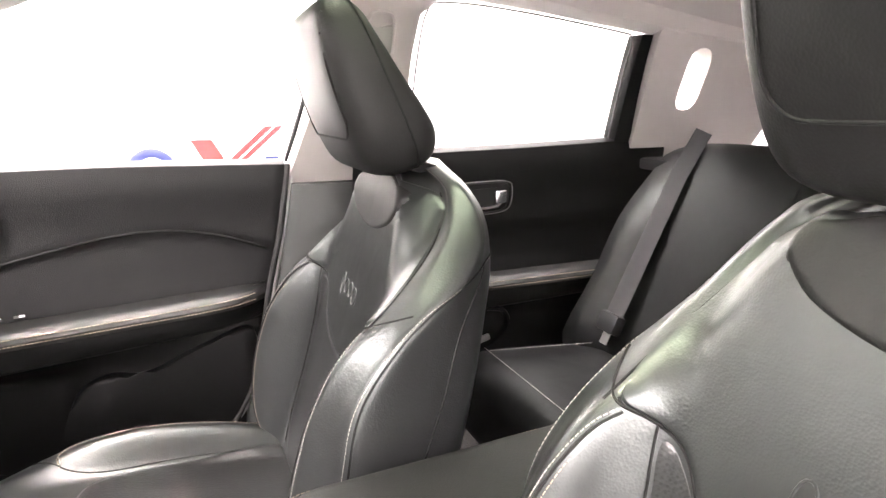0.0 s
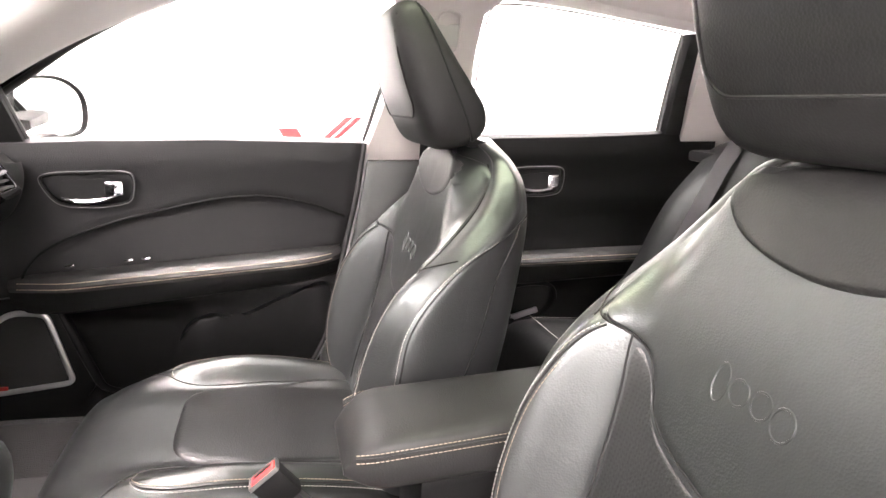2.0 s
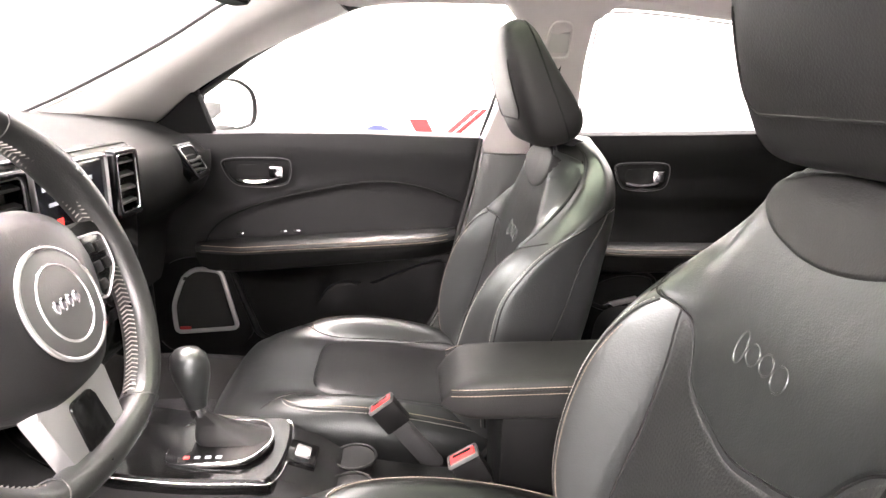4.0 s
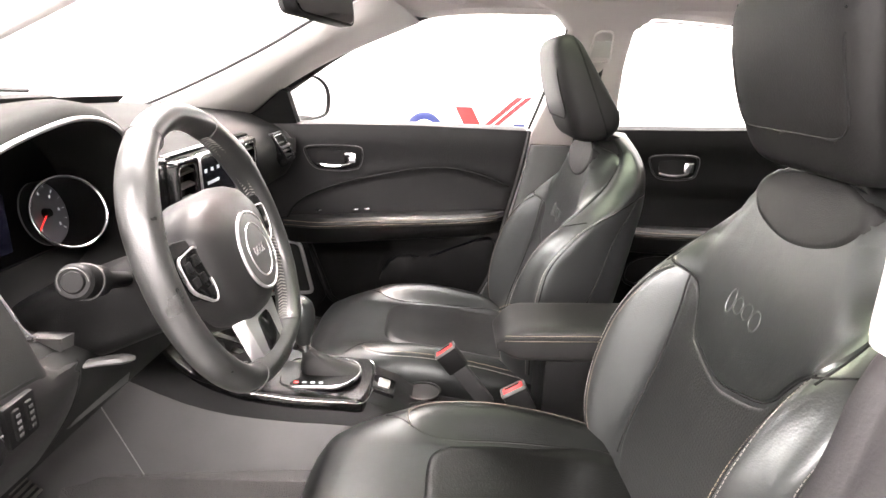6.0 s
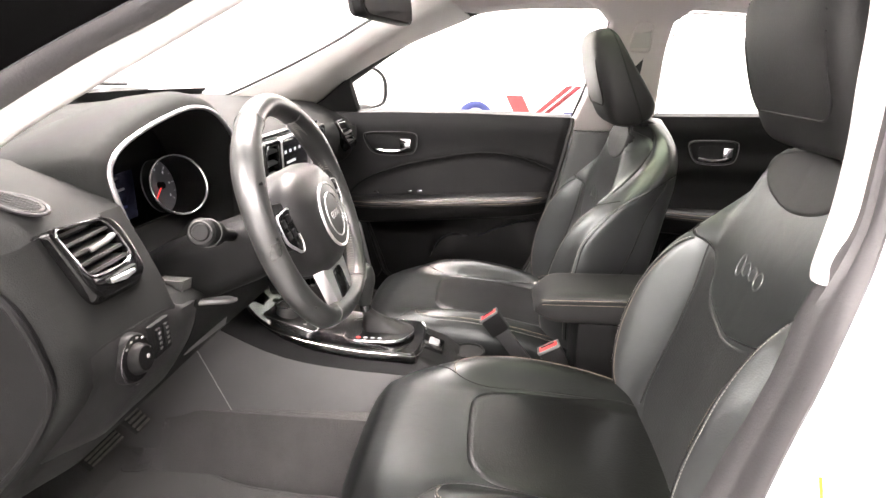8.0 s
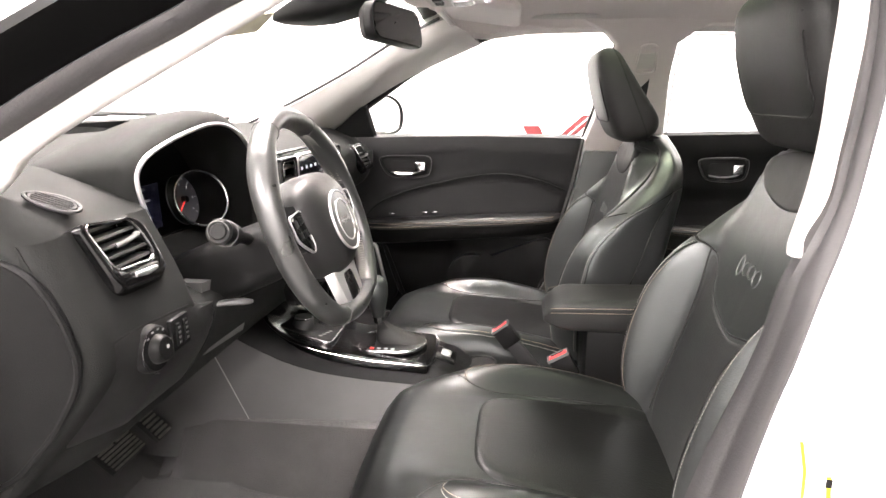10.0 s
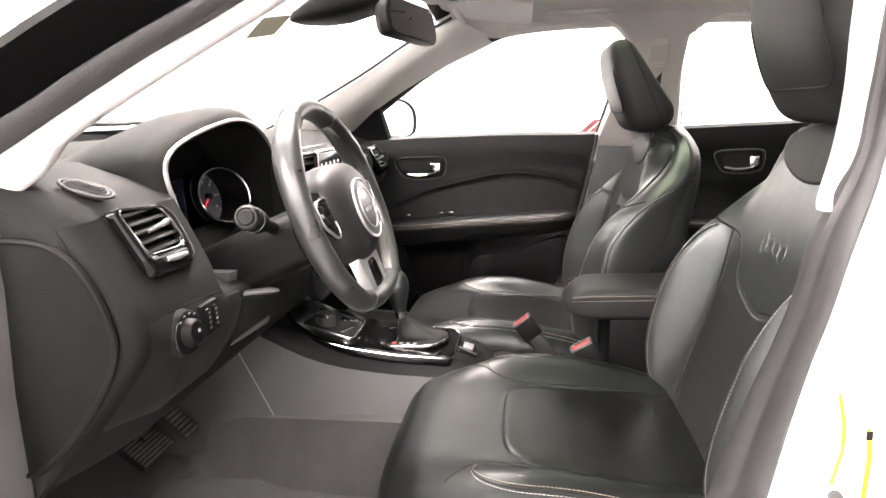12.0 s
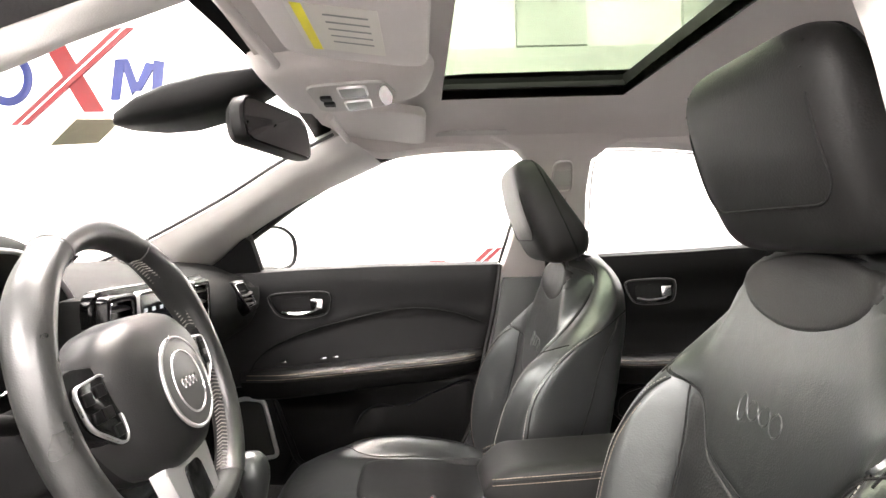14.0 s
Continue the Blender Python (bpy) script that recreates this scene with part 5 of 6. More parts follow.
part("hood_release", tube(smooth_path([(-0.757, -0.452, 0.980), (-0.735, -0.44, 0.982), (-0.710, -0.428, 0.981), (-0.698, -0.42, 0.979)], 4), [0.005, 0.006, 0.007, 0.008, 0.0085, 0.009, 0.0095, 0.010, 0.010, 0.009, 0.008, 0.006, 0.004], 8, flat=0.55), LEVER, dash, "grey release lever")

# centre stack: vents beside a framed screen, keys below
CX = -0.737
cs = part("centre_panel", plate(rounded([(-0.205, 1.190), (0.205, 1.190), (0.19, 1.03), (0.14, 0.86), (-0.14, 0.86), (-0.19, 1.03)], 0.03), ((CX - 0.022, 0, 0), (0, 1, 0), (0, 0, 1)), 0.016, 0.006), PIANO, dash, "gloss black centre panel")
part("stack_core", box((0.05, 0.36, 0.17), (CX - 0.044, 0, 1.095), 0.012), DASHTOP, dash)
sc = part("touch_screen", box((0.008, 0.185, 0.110), (CX - 0.002, 0.0, 1.120), 0.004), SCREEN, dash, "dark touch screen with small icons")
part("screen_trim", frame_ring(rounded([(-0.097, 1.181), (0.097, 1.181), (0.092, 1.060), (-0.092, 1.060)], 0.014), ((CX - 0.005, 0, 0), (0, 1, 0), (0, 0, 1)), 0.006, 0.010), SILVER, sc, "silver screen surround")
for k in range(5):
    part("icon", box((0.001, 0.010, 0.006), (CX + 0.0025, -0.070 + 0.028 * k, 1.150), 0), GLOW_WHITE, sc, "", False)
part("icon", box((0.001, 0.050, 0.005), (CX + 0.0025, -0.040, 1.128), 0), GLOW_WHITE, sc, "", False)
part("icon", box((0.001, 0.012, 0.018), (CX + 0.0025, -0.070, 1.095), 0), GLOW_BLUE, sc, "", False)
part("icon", box((0.001, 0.012, 0.018), (CX + 0.0025, -0.045, 1.098), 0), GLOW_RED, sc, "", False)
for c, w in ((-0.150, 0.042), (0.150, 0.042)):
    air_vent("air_vent", ((CX - 0.006, c, 1.128), (0, 1, 0), (0, 0, -1)), [(-w, -0.054), (w, -0.054), (w, 0.058), (-w, 0.058)],
             [(-w + 0.010, -0.045), (w - 0.010, -0.045), (w - 0.010, 0.048), (-w + 0.010, 0.048)], dash, 4, False, 0.012)
for i in range(3):
    for j in range(7):
        part("climate_key", box((0.008, 0.026, 0.018), (CX - 0.004, -0.11 + 0.036 * j, 0.995 - 0.035 * i), 0.003), DARK, cs, "", False)
        if (i + 2 * j) % 5 == 0:
            part("key_light", box((0.001, 0.006, 0.004), (CX + 0.0005, -0.11 + 0.036 * j, 0.995 - 0.035 * i), 0), GLOW_RED, cs, "", False)
for y in (-0.10, 0.10):
    part("climate_knob", cylinder((CX - 0.008, y, 0.945), (CX + 0.022, y, 0.950), 0.02, 0.018, 24, 0.002), SILVER, cs, "silver climate knob")

# ---------------------------------------------------------------- steering wheel
WT = radians(19.5)
WC = Vector((-0.597, -0.362, 1.105))
WU, WN = Vector((-math.sin(WT), 0, math.cos(WT))), Vector((math.cos(WT), 0, math.sin(WT)))
WR = Vector((0, 1, 0))


def wp(a, b, h=0.0):
    return WC + WR * a + WU * b + WN * h


wheel = thing("steering_wheel", WC - WN * 0.06, "black leather steering wheel with worn rim and tan stitching", "steering wheel")


def rim_point(q, grow=0.0, lift=0.0):
    r = 0.168 + grow
    b = math.sin(q) * r
    if b < -0.14:
        b = -0.14 - (abs(b) - 0.14) * 0.55
    return wp(math.cos(q) * r, b, lift)


rim = []
K = 96
for k in range(K):
    q = 2 * math.pi * k / K
    c = rim_point(q)
    out = (rim_point(q, 0.01) - c).normalized()
    fat = 0.0165 + 0.0025 * sum(math.exp(-((math.degrees(q) - d + 180) % 360 - 180) ** 2 / 300) for d in (35, 145))
    rim.append([c + out * fat * math.cos(a) + WN * fat * 1.12 * math.sin(a) for a in (2 * math.pi * j / 16 for j in range(16))])
part("rim", grid(rim, close_u=True, close_v=True)[0], WORN, wheel, "leather rim worn smooth")
for d0, d1 in ((-62, 62), (118, 242)):
    st = bmesh.new()
    for d in np.arange(d0, d1, 1.9):
        q = radians(d)
        b = rim_point(q + radians(1.2), -0.0168, -0.001)
        tube((rim_point(q, -0.0168, 0.0055), b), 0.0007, 5, bm=st)
        tube((rim_point(q, -0.0168, -0.0075), b), 0.0007, 5, bm=st)
    part("stitching", st, THREAD, wheel, "pale cross stitching")
for d in (62, 118, 242, 298):
    q = radians(d)
    c = rim_point(q)
    out = (rim_point(q, 0.01) - c).normalized()
    part("seam", tube([c + (out * math.cos(a) + WN * 1.12 * math.sin(a)) * 0.0182 for a in np.linspace(0, 2 * math.pi, 21)[:-1]], 0.0007, 5, True), LEVER, wheel)
# airbag hub
hubl = [(0.0, 0.072), (0.05, 0.070), (0.082, 0.055), (0.100, 0.028), (0.096, -0.01), (0.075, -0.055), (0.045, -0.085), (0.0, -0.092)]
hubl = smooth_path([(a, b, 0) for a, b in both(hubl)], 5, True)
rings = []
for f, h in ((1.0, -0.030), (1.03, -0.012), (1.0, 0.004), (0.93, 0.016), (0.78, 0.026), (0.5, 0.033), (0.2, 0.035)):
    rings.append([wp(p.x * f, (p.y + 0.008) * f - 0.008, h) for p in hubl])
hubp = part("airbag_cover", loft(rings), HUB, wheel, "smooth black airbag cover")
def disc(r, h0, h1, c=(0.0, -0.014)):
    return loft([[wp(c[0] + rr * math.cos(q), c[1] + rr * math.sin(q), h) for q in np.linspace(0, 2 * math.pi, 41)[:-1]] for rr, h in ((r, h0), (r, h1), (r * 0.93, h1 + 0.001))])
part("emblem_disc", disc(0.047, 0.02, 0.0365), LEVER, hubp, "round dark emblem")
part("emblem_ring", tube([wp(0.049 * math.cos(q), -0.014 + 0.049 * math.sin(q), 0.0355) for q in np.linspace(0, 2 * math.pi, 41)[:-1]], 0.0022, 8, True), SILVER, hubp, "satin ring")
part("emblem_ring", tube([wp(0.032 * math.cos(q), -0.014 + 0.034 * math.sin(q), 0.0375) for q in np.linspace(0, 2 * math.pi, 41)[:-1]], 0.0012, 6, True), SILVER, hubp)
for k in range(4):
    part("emblem_mark", tube([wp(-0.014 + 0.0095 * k + 0.003 * math.cos(q), -0.014 + 0.005 * math.sin(q), 0.0378) for q in np.linspace(0, 2 * math.pi, 13)[:-1]], 0.0009, 5, True), CHROME, hubp)
for s in (1, -1):
    sp = [(0.085 * s, 0.036), (0.125 * s, 0.042), (0.158 * s, 0.038), (0.160 * s, -0.012), (0.12 * s, -0.026), (0.085 * s, -0.035)]
    arm = part("spoke", plate(sp, (wp(0, 0, -0.018), WR, WU), 0.024, 0.006), PLASTIC, wheel, "side spoke with keys")
    pad = rounded([(0.092 * s, 0.030), (0.143 * s, 0.026), (0.140 * s, -0.012), (0.10 * s, -0.040), (0.088 * s, -0.030)], 0.012)
    part("key_trim", frame_ring(pad, (wp(0, 0, 0.008), WR, WU), 0.0025, 0.004), SILVER, arm, "silver key surround")
    kb = part("key_block", plate(pad, (wp(0, 0, 0.005), WR, WU), 0.006, 0.002), PIANO, arm, "gloss black key block")
    for a, b in ((0.108, 0.015), (0.128, 0.012), (0.108, -0.006), (0.125, -0.006), (0.103, -0.024)):
        part("key", box((0.013, 0.003, 0.011), (0, 0, 0), 0.002, Matrix.Translation(wp(a * s, b, 0.0115)) @ Matrix((WR, WN, WU)).transposed().to_4x4()), PLASTIC, kb)
lo = [(-0.052, -0.080), (0.052, -0.080), (0.040, -0.152), (-0.040, -0.152)]
ls = part("lower_spoke", plate(rounded(lo, 0.01), (wp(0, 0, -0.012), WR, WU), 0.018, 0.006), SILVER, wheel, "silver lower spoke")
part("spoke_insert", plate(rounded([(-0.018, -0.095), (0.018, -0.095), (0.022, -0.150), (-0.022, -0.150)], 0.008), (wp(0, 0, 0.004), WR, WU), 0.004, 0.002), PIANO, ls, "dark spoke insert")
part("wheel_back", loft([[wp(rr * math.cos(q), -0.02 + rr * math.sin(q), h) for q in np.linspace(0, 2 * math.pi, 33)[:-1]] for rr, h in ((0.080, -0.02), (0.078, -0.045), (0.070, -0.07))]), DARK, wheel)

col = thing("steering_column", (-0.75, -0.362, 0.98), "black steering column shroud with a stalk each side", "steering column")
rings = []
for h, w, up, dn in ((-0.06, 0.062, 0.045, 0.045), (-0.10, 0.070, 0.048, 0.052), (-0.18, 0.074, 0.045, 0.058), (-0.26, 0.070, 0.04, 0.058)):
    rings.append([wp(w * math.copysign(abs(math.cos(q)) ** 0.6, math.cos(q)), (up if math.sin(q) > 0 else dn) * math.copysign(abs(math.sin(q)) ** 0.6, math.sin(q)) - 0.02, h) for q in np.linspace(0, 2 * math.pi, 33)[:-1]])
part("shroud", loft(rings), PLASTIC, col, "black column shroud")
for s in (-1, 1):
    a, b = wp(0.06 * s, 0.010, -0.10), wp(0.156 * s, 0.036, -0.078)
    stk = part("stalk", tube((a, a.lerp(b, 0.5), b), [0.009, 0.010, 0.012], 12), PLASTIC, col, "control stalk")
    c = b
    e = (b - a).normalized()
    part("stalk_knob", cylinder(b - e * 0.030, b + e * 0.022, 0.017, 0.0185, 20, 0.003), PLASTIC, stk, "ribbed twist knob")
    part("stalk_ring", cylinder(b - e * 0.004, b - e * 0.001, 0.0190, 0.0190, 20), LEVER, stk)
    part("stalk_cap", cylinder(b + e * 0.022, b + e * 0.024, 0.0115, 0.010, 20), PLASTIC, stk, "round end cap")
    part("cap_ring", tube([b + e * 0.0225 + (WU * math.cos(q) + e.cross(WU) * math.sin(q)) * 0.0145 for q in np.linspace(0, 2 * math.pi, 25)[:-1]], 0.0007, 5, True), LEVER, stk)

# ---------------------------------------------------------------- pedals, floor, console
ped = thing("pedals", (-1.10, -0.26, 0.52), "worn black brake and accelerator pedals with ribbed rubber pads", "pedals")
def pedal(name, c, w, h, tilt, ribs):
    m = Matrix.Translation(c) @ pose(0, 0, 0, 0, tilt, 0)
    p = part(name, box((0.012, w, h), (0, 0, 0), 0.004, m), RUBBER, ped, "dusty ribbed rubber pedal pad")
    for k in range(ribs):
        part("rib", box((0.004, w * 0.92, h / ribs * 0.55), (0, 0, 0), 0.001, m @ Matrix.Translation((0.008, 0, -h / 2 + h * (k + 0.5) / ribs))), PEDALPAD, p)
    part("pedal_arm", tube([Vector(c) + Vector((-0.01, 0, 0.01)), Vector(c) + Vector((-0.09, 0, 0.07)), Vector(c) + Vector((-0.13, 0, 0.28))], 0.010, 8), DARK, ped, "steel pedal arm")
pedal("brake_pad", (-1.074, -0.300, 0.600), 0.100, 0.060, -50, 7)
pedal("accelerator_pad", (-1.072, -0.205, 0.612), 0.046, 0.100, -46, 9)

# floor carpet rising over the tunnel and the toe board
rows = []
for x in np.concatenate([np.linspace(-1.42, -0.9, 16), np.linspace(-0.86, 1.3, 22)]):
    row = []
    for y in np.linspace(-0.72, 0.72, 61):
        fw = step(-1.12, -1.0, x)
        z = 0.455 + 0.150 * step(0.135 + 0.095 * fw, 0.075 + 0.095 * fw, abs(y))
        z += 0.42 * step(-1.03, -1.45, x) + 0.010 * math.sin(9 * x + 5 * y) * step(0.3, 0.5, abs(y))
        z += 0.09 * step(0.62, 0.70, abs(y))
        row.append(Vector((x, y, z)))
    rows.append(row)
bm, r_ = grid(rows)
ext = bmesh.ops.extrude_face_region(bm, geom=bm.faces[:])
bmesh.ops.translate(bm, vec=(0, 0, -0.03), verts=[v for v in ext["geom"] if isinstance(v, bmesh.types.BMVert)])
structure("floor_carpet", bm, CARPET, "dark grey car floor carpet", "carpet")
mo = smooth_path([(-1.13, -0.44, 0), (-1.125, -0.225, 0), (-1.075, -0.226, 0), (-1.038, -0.212, 0), (-1.046, -0.165, 0), (-1.022, -0.145, 0), (-0.974, -0.175, 0), (-0.837, -0.235, 0), (-0.70, -0.255, 0), (-0.58, -0.27, 0), (-0.53, -0.40, 0), (-0.53, -0.58, 0), (-0.60, -0.62, 0), (-1.0, -0.62, 0), (-1.11, -0.58, 0)], 8, True)
mt = thing("floor_mat", (-0.8, -0.44, 0.462), "dark worn floor mat with a bound edge", "floor mat")
part("mat_body", plate([(p.x, p.y) for p in mo], ((0, 0, 0.470), (1, 0, 0), (0, 1, 0)), 0.010, 0.003), MAT, mt)
part("mat_edge", tube([(p.x, p.y, 0.479) for p in mo], 0.0035, 6, True), MAT, mt, "bound mat edge")

con = thing("centre_console", (-0.4, 0, 0.6), "black centre console with gloss deck and padded armrest", "centre console")
def deck_z(x):
    return lerp(x, [-0.95, -0.86, -0.78, -0.70, -0.60, -0.47, -0.42, -0.36, -0.2], [0.862, 0.802, 0.760, 0.739, 0.725, 0.716, 0.698, 0.655, 0.63])
rings = []
for x in np.linspace(-1.25, 0.20, 36):
    z = deck_z(x)
    w = lerp(x, [-0.98, -0.8, -0.55, -0.3, 0.2], [0.125, 0.102, 0.085, 0.080, 0.08])
    prof = [(-w - 0.068, 0.52), (-w - 0.048, 0.60), (-w - 0.014, z - 0.035), (-w, z - 0.012), (-w + 0.012, z), (w - 0.012, z), (w, z - 0.012), (w + 0.004, z - 0.035), (w + 0.008, 0.60), (w + 0.01, 0.52)]
    rings.append([Vector((x, a, b)) for a, b in prof])
part("console_body", loft(rings), PLASTIC, con, "black console body")
side = [[Vector((q.x, q.y - 0.002, q.z)) for q in smooth_path([r[0], r[1], r[2] + Vector((0, 0, -0.004))], 4)] for r in rings[:29]]
part("side_panel", grid(side)[0], SIDEPANEL_LIT, con, "scuffed side panel, greyer for the door light on it")
part("console_seam", tube([(-0.938, -0.1455, 0.755), (-0.90, -0.1510, 0.68), (-0.858, -0.1595, 0.60)], [0.0014, 0.0011, 0.0008], 6), MARK, con, "pale scratch along the panel joint")
deck = smooth_path([(-0.86, -0.045, 0), (-0.80, -0.088, 0), (-0.68, -0.096, 0), (-0.52, -0.092, 0), (-0.465, -0.075, 0), (-0.465, 0.065, 0), (-0.52, 0.082, 0), (-0.68, 0.088, 0), (-0.80, 0.085, 0), (-0.86, 0.05, 0)], 6, True)
rings = []
for f, h in ((1.0, -0.014), (1.0, 0.004), (0.965, 0.010), (0.8, 0.009), (0.45, 0.008)):
    rings.append([Vector((-0.66 + (p.x + 0.66) * f, p.y * f, deck_z(-0.66 + (p.x + 0.66) * f) + h)) for p in deck])
dkp = part("deck", loft(rings), PIANO, con, "gloss black deck")
part("deck_line", tube([Vector((p.x, p.y * 1.0, deck_z(p.x) + 0.004)) for p in deck], 0.0014, 6, True), CHROME, dkp, "thin bright line")
# terrain knob pod
pod = part("drive_pod", plate(rounded([(-0.835, -0.058), (-0.70, -0.068), (-0.70, 0.045), (-0.82, 0.055)], 0.02), ((0, 0, 0.553), (1, 0, -0.27), (0, 1, 0)), 0.014, 0.006), PLASTIC, con, "drive mode pod")
part("pod_line", frame_ring(rounded([(-0.838, -0.063), (-0.695, -0.072), (-0.695, 0.050), (-0.823, 0.060)], 0.02), ((0, 0, 0.556), (1, 0, -0.27), (0, 1, 0)), 0.003, 0.012), CHROME, pod, "thin bright line")
kb = Vector((-0.775, -0.024, 0.776))
kn = part("mode_knob", cylinder(kb - Vector((0, 0, 0.012)), kb + Vector((0.006, 0, 0.024)), 0.026, 0.022, 26, 0.004), RUBBER, pod, "round drive mode knob")
part("knob_ring", tube([kb + Vector((0.0025 + 0.0225 * math.cos(q), 0.0225 * math.sin(q), 0.022)) for q in np.linspace(0, 2 * math.pi, 25)[:-1]], 0.0013, 6, True), CHROME, kn)
for x, y in ((-0.81, 0.018), (-0.80, 0.040), (-0.74, 0.020), (-0.72, 0.030)):
    part("mode_key", box((0.022, 0.020, 0.006), (x, y, 0.567 - 0.27 * x), 0.002, pose(0, 0, 0, 0, 15, 0)), PIANO, pod)
for k in range(4):
    part("mark", box((0.008, 0.003, 0.001), (-0.724 + 0.004 * k, -0.048 + 0.012 * k, 0.7635 - 0.001 * k), 0, pose(0, 0, 0, 0, 15, 30)), MARK, pod, "", False)
# shifter
gate = rounded([(-0.640, -0.064), (-0.510, -0.062), (-0.478, 0.0), (-0.505, 0.060), (-0.640, 0.056)], 0.03)
gt = part("shift_gate", frame_ring(gate, ((0, 0, 0.7335), (1, 0, 0), (0, 1, 0)), 0.004, 0.006), CHROME, con, "chrome shifter surround")
part("gate_floor", plate(gate, ((0, 0, 0.7315), (1, 0, 0), (0, 1, 0)), 0.004, 0.0), DARK, con)
for k, m in enumerate((GLOW_RED, GLOW_WHITE, GLOW_WHITE, GLOW_WHITE)):
    part("gear_mark", box((0.008, 0.006, 0.001), (-0.605 + 0.016 * k, -0.044, 0.7368), 0), m, gt, "red lit gear mark" if k == 0 else "", False)
boot = []
cen = Vector((-0.552, 0.002, 0))
for u in np.linspace(0, 1, 14):
    c = cen.lerp(Vector((-0.596, 0, 0)), u ** 0.7)
    ring = []
    for a, b in gate:
        d = Vector((a + 0.002, b, 0)) - cen
        d = Vector((d.x * 0.72 + 0.014, d.y * 0.50 + 0.014, 0))
        q = math.atan2(d.y, d.x)
        r = 0.013 + (d.length - 0.013) * (1 - u) ** 1.8
        r *= 1 + 0.10 * math.sin(6 * q + 2.5 * u) * math.sin(math.pi * min(1, u * 1.2 + 0.05)) * (1 - u)
        ring.append(Vector((c.x + r * math.cos(q), c.y + r * math.sin(q), 0.7365 + 0.052 * u ** 0.8)))
    boot.append(ring)
part("gaiter", loft(boot), DASHLOW, con, "creased leather gaiter")
part("shift_collar", cylinder((-0.596, 0, 0.782), (-0.598, 0, 0.800), 0.012, 0.013, 20, 0.002), CHROME, con, "chrome collar")
kz = [(0.799, 0.0125), (0.815, 0.0155), (0.832, 0.020), (0.850, 0.0245), (0.868, 0.026), (0.884, 0.0235), (0.894, 0.016), (0.898, 0.004)]
part("shift_knob", loft([[Vector((-0.598 - (z - 0.80) * 0.08 + r * 1.12 * math.cos(q), r * math.sin(q), z)) for q in np.linspace(0, 2 * math.pi, 29)[:-1]] for z, r in kz]), LEATHER, con, "rounded leather shift knob")
part("parking_switch", box((0.05, 0.06, 0.014), (-0.440, 0.0, 0.706), 0.006, pose(0, 0, 0, 0, 20, 0)), PIANO, con)
part("parking_key", box((0.024, 0.026, 0.008), (-0.438, 0.0, 0.714), 0.003, pose(0, 0, 0, 0, 20, 0)), SILVER, con, "silver parking brake key")
for y in (-0.035, 0.045):
    part("cup_holder", tube([Vector((-0.36 + 0.036 * math.cos(q), y + 0.036 * math.sin(q), 0.672)) for q in np.linspace(0, 2 * math.pi, 29)[:-1]], 0.003, 8, True), PLASTIC, con, "cup holder rim")
    part("cup_well", cylinder((-0.36, y, 0.64), (-0.36, y, 0.671), 0.032, 0.034), DARK, con)
# armrest box
rings = []
for u in np.linspace(0, 1, 26):
    x = -0.220 + 0.36 * u
    e = 1 - (1 - min(1, u / 0.16)) ** 2.2
    w = 0.056 + 0.022 * e
    zt = 0.835 + 0.038 * e + 0.008 * u
    zb = 0.828 - 0.022 * e - 0.004 * (1 - e)
    ring = []
    for j in range(40):
        a = 2 * math.pi * j / 40
        c, s = math.cos(a), math.sin(a)
        ring.append(Vector((x, w * math.copysign(abs(c) ** 0.30, c), (zt + zb) / 2 + (zt - zb) / 2 * math.copysign(abs(s) ** 0.38, s))))
    rings.append(ring)
ar = part("armrest", loft(rings), LEATHER_HEAD, con, "padded leather armrest")
for side in (1, -1):
    line = [Vector((-0.206 + 0.33 * u, side * (0.0785 - 0.010 * (1 - min(1, u / 0.10)) ** 2), 0.862 + 0.008 * u - 0.004 * (1 - min(1, u / 0.1)) ** 2)) for u in np.linspace(0, 1, 40)]
    part("stitching", dashes(line, 0.0040, 0.0018, 0.00055), TAN, ar, "tan thread")
    part("stitching", dashes([p + Vector((0, side * 0.0008, -0.010)) for p in line], 0.0040, 0.0018, 0.00055), TAN, ar, "tan thread")
    part("seam", tube([p + Vector((0, side * 0.0005, -0.005)) for p in line], 0.0012, 5), GROOVE, ar)
part("armrest_base", box((0.30, 0.135, 0.24), (0.02, 0, 0.69), 0.012), PLASTIC, con, "black armrest box")

# belt buckles
def buckle(at, tilt, yaw=0):
    b = thing("belt_buckle", at, "black belt buckle with a red release button", "belt buckle", "belt buckles")
    m = Matrix.Translation(at) @ pose(0, 0, 0, 0, tilt, yaw)
    part("stem", box((0.035, 0.020, 0.12), (0, 0, 0), 0.006, m @ Matrix.Translation((0, 0, -0.075))), RUBBER, b)
    part("housing", box((0.048, 0.026, 0.052), (0, 0, 0), 0.005, m @ Matrix.Translation((0, 0, 0))), DARK, b)
    part("housing_rim", frame_ring(rounded([(-0.025, -0.014), (0.025, -0.014), (0.025, 0.014), (-0.025, 0.014)], 0.005), (m @ Vector((0, 0, 0.024)), m.to_3x3() @ Vector((1, 0, 0)), m.to_3x3() @ Vector((0, 1, 0))), 0.004, 0.006), LEVER, b, "grey housing rim")
    part("release_button", box((0.040, 0.020, 0.008), (0, 0, 0), 0.002, m @ Matrix.Translation((-0.0, 0, 0.026))), RED, b, "red release button")
    part("slot", box((0.030, 0.005, 0.003), (0, 0, 0), 0.0005, m @ Matrix.Translation((0.0, 0.004, 0.0295))), DARK, b)
buckle((-0.300, 0.085, 0.728), -38, 0)
buckle((-0.175, -0.085, 0.735), -30, 0)

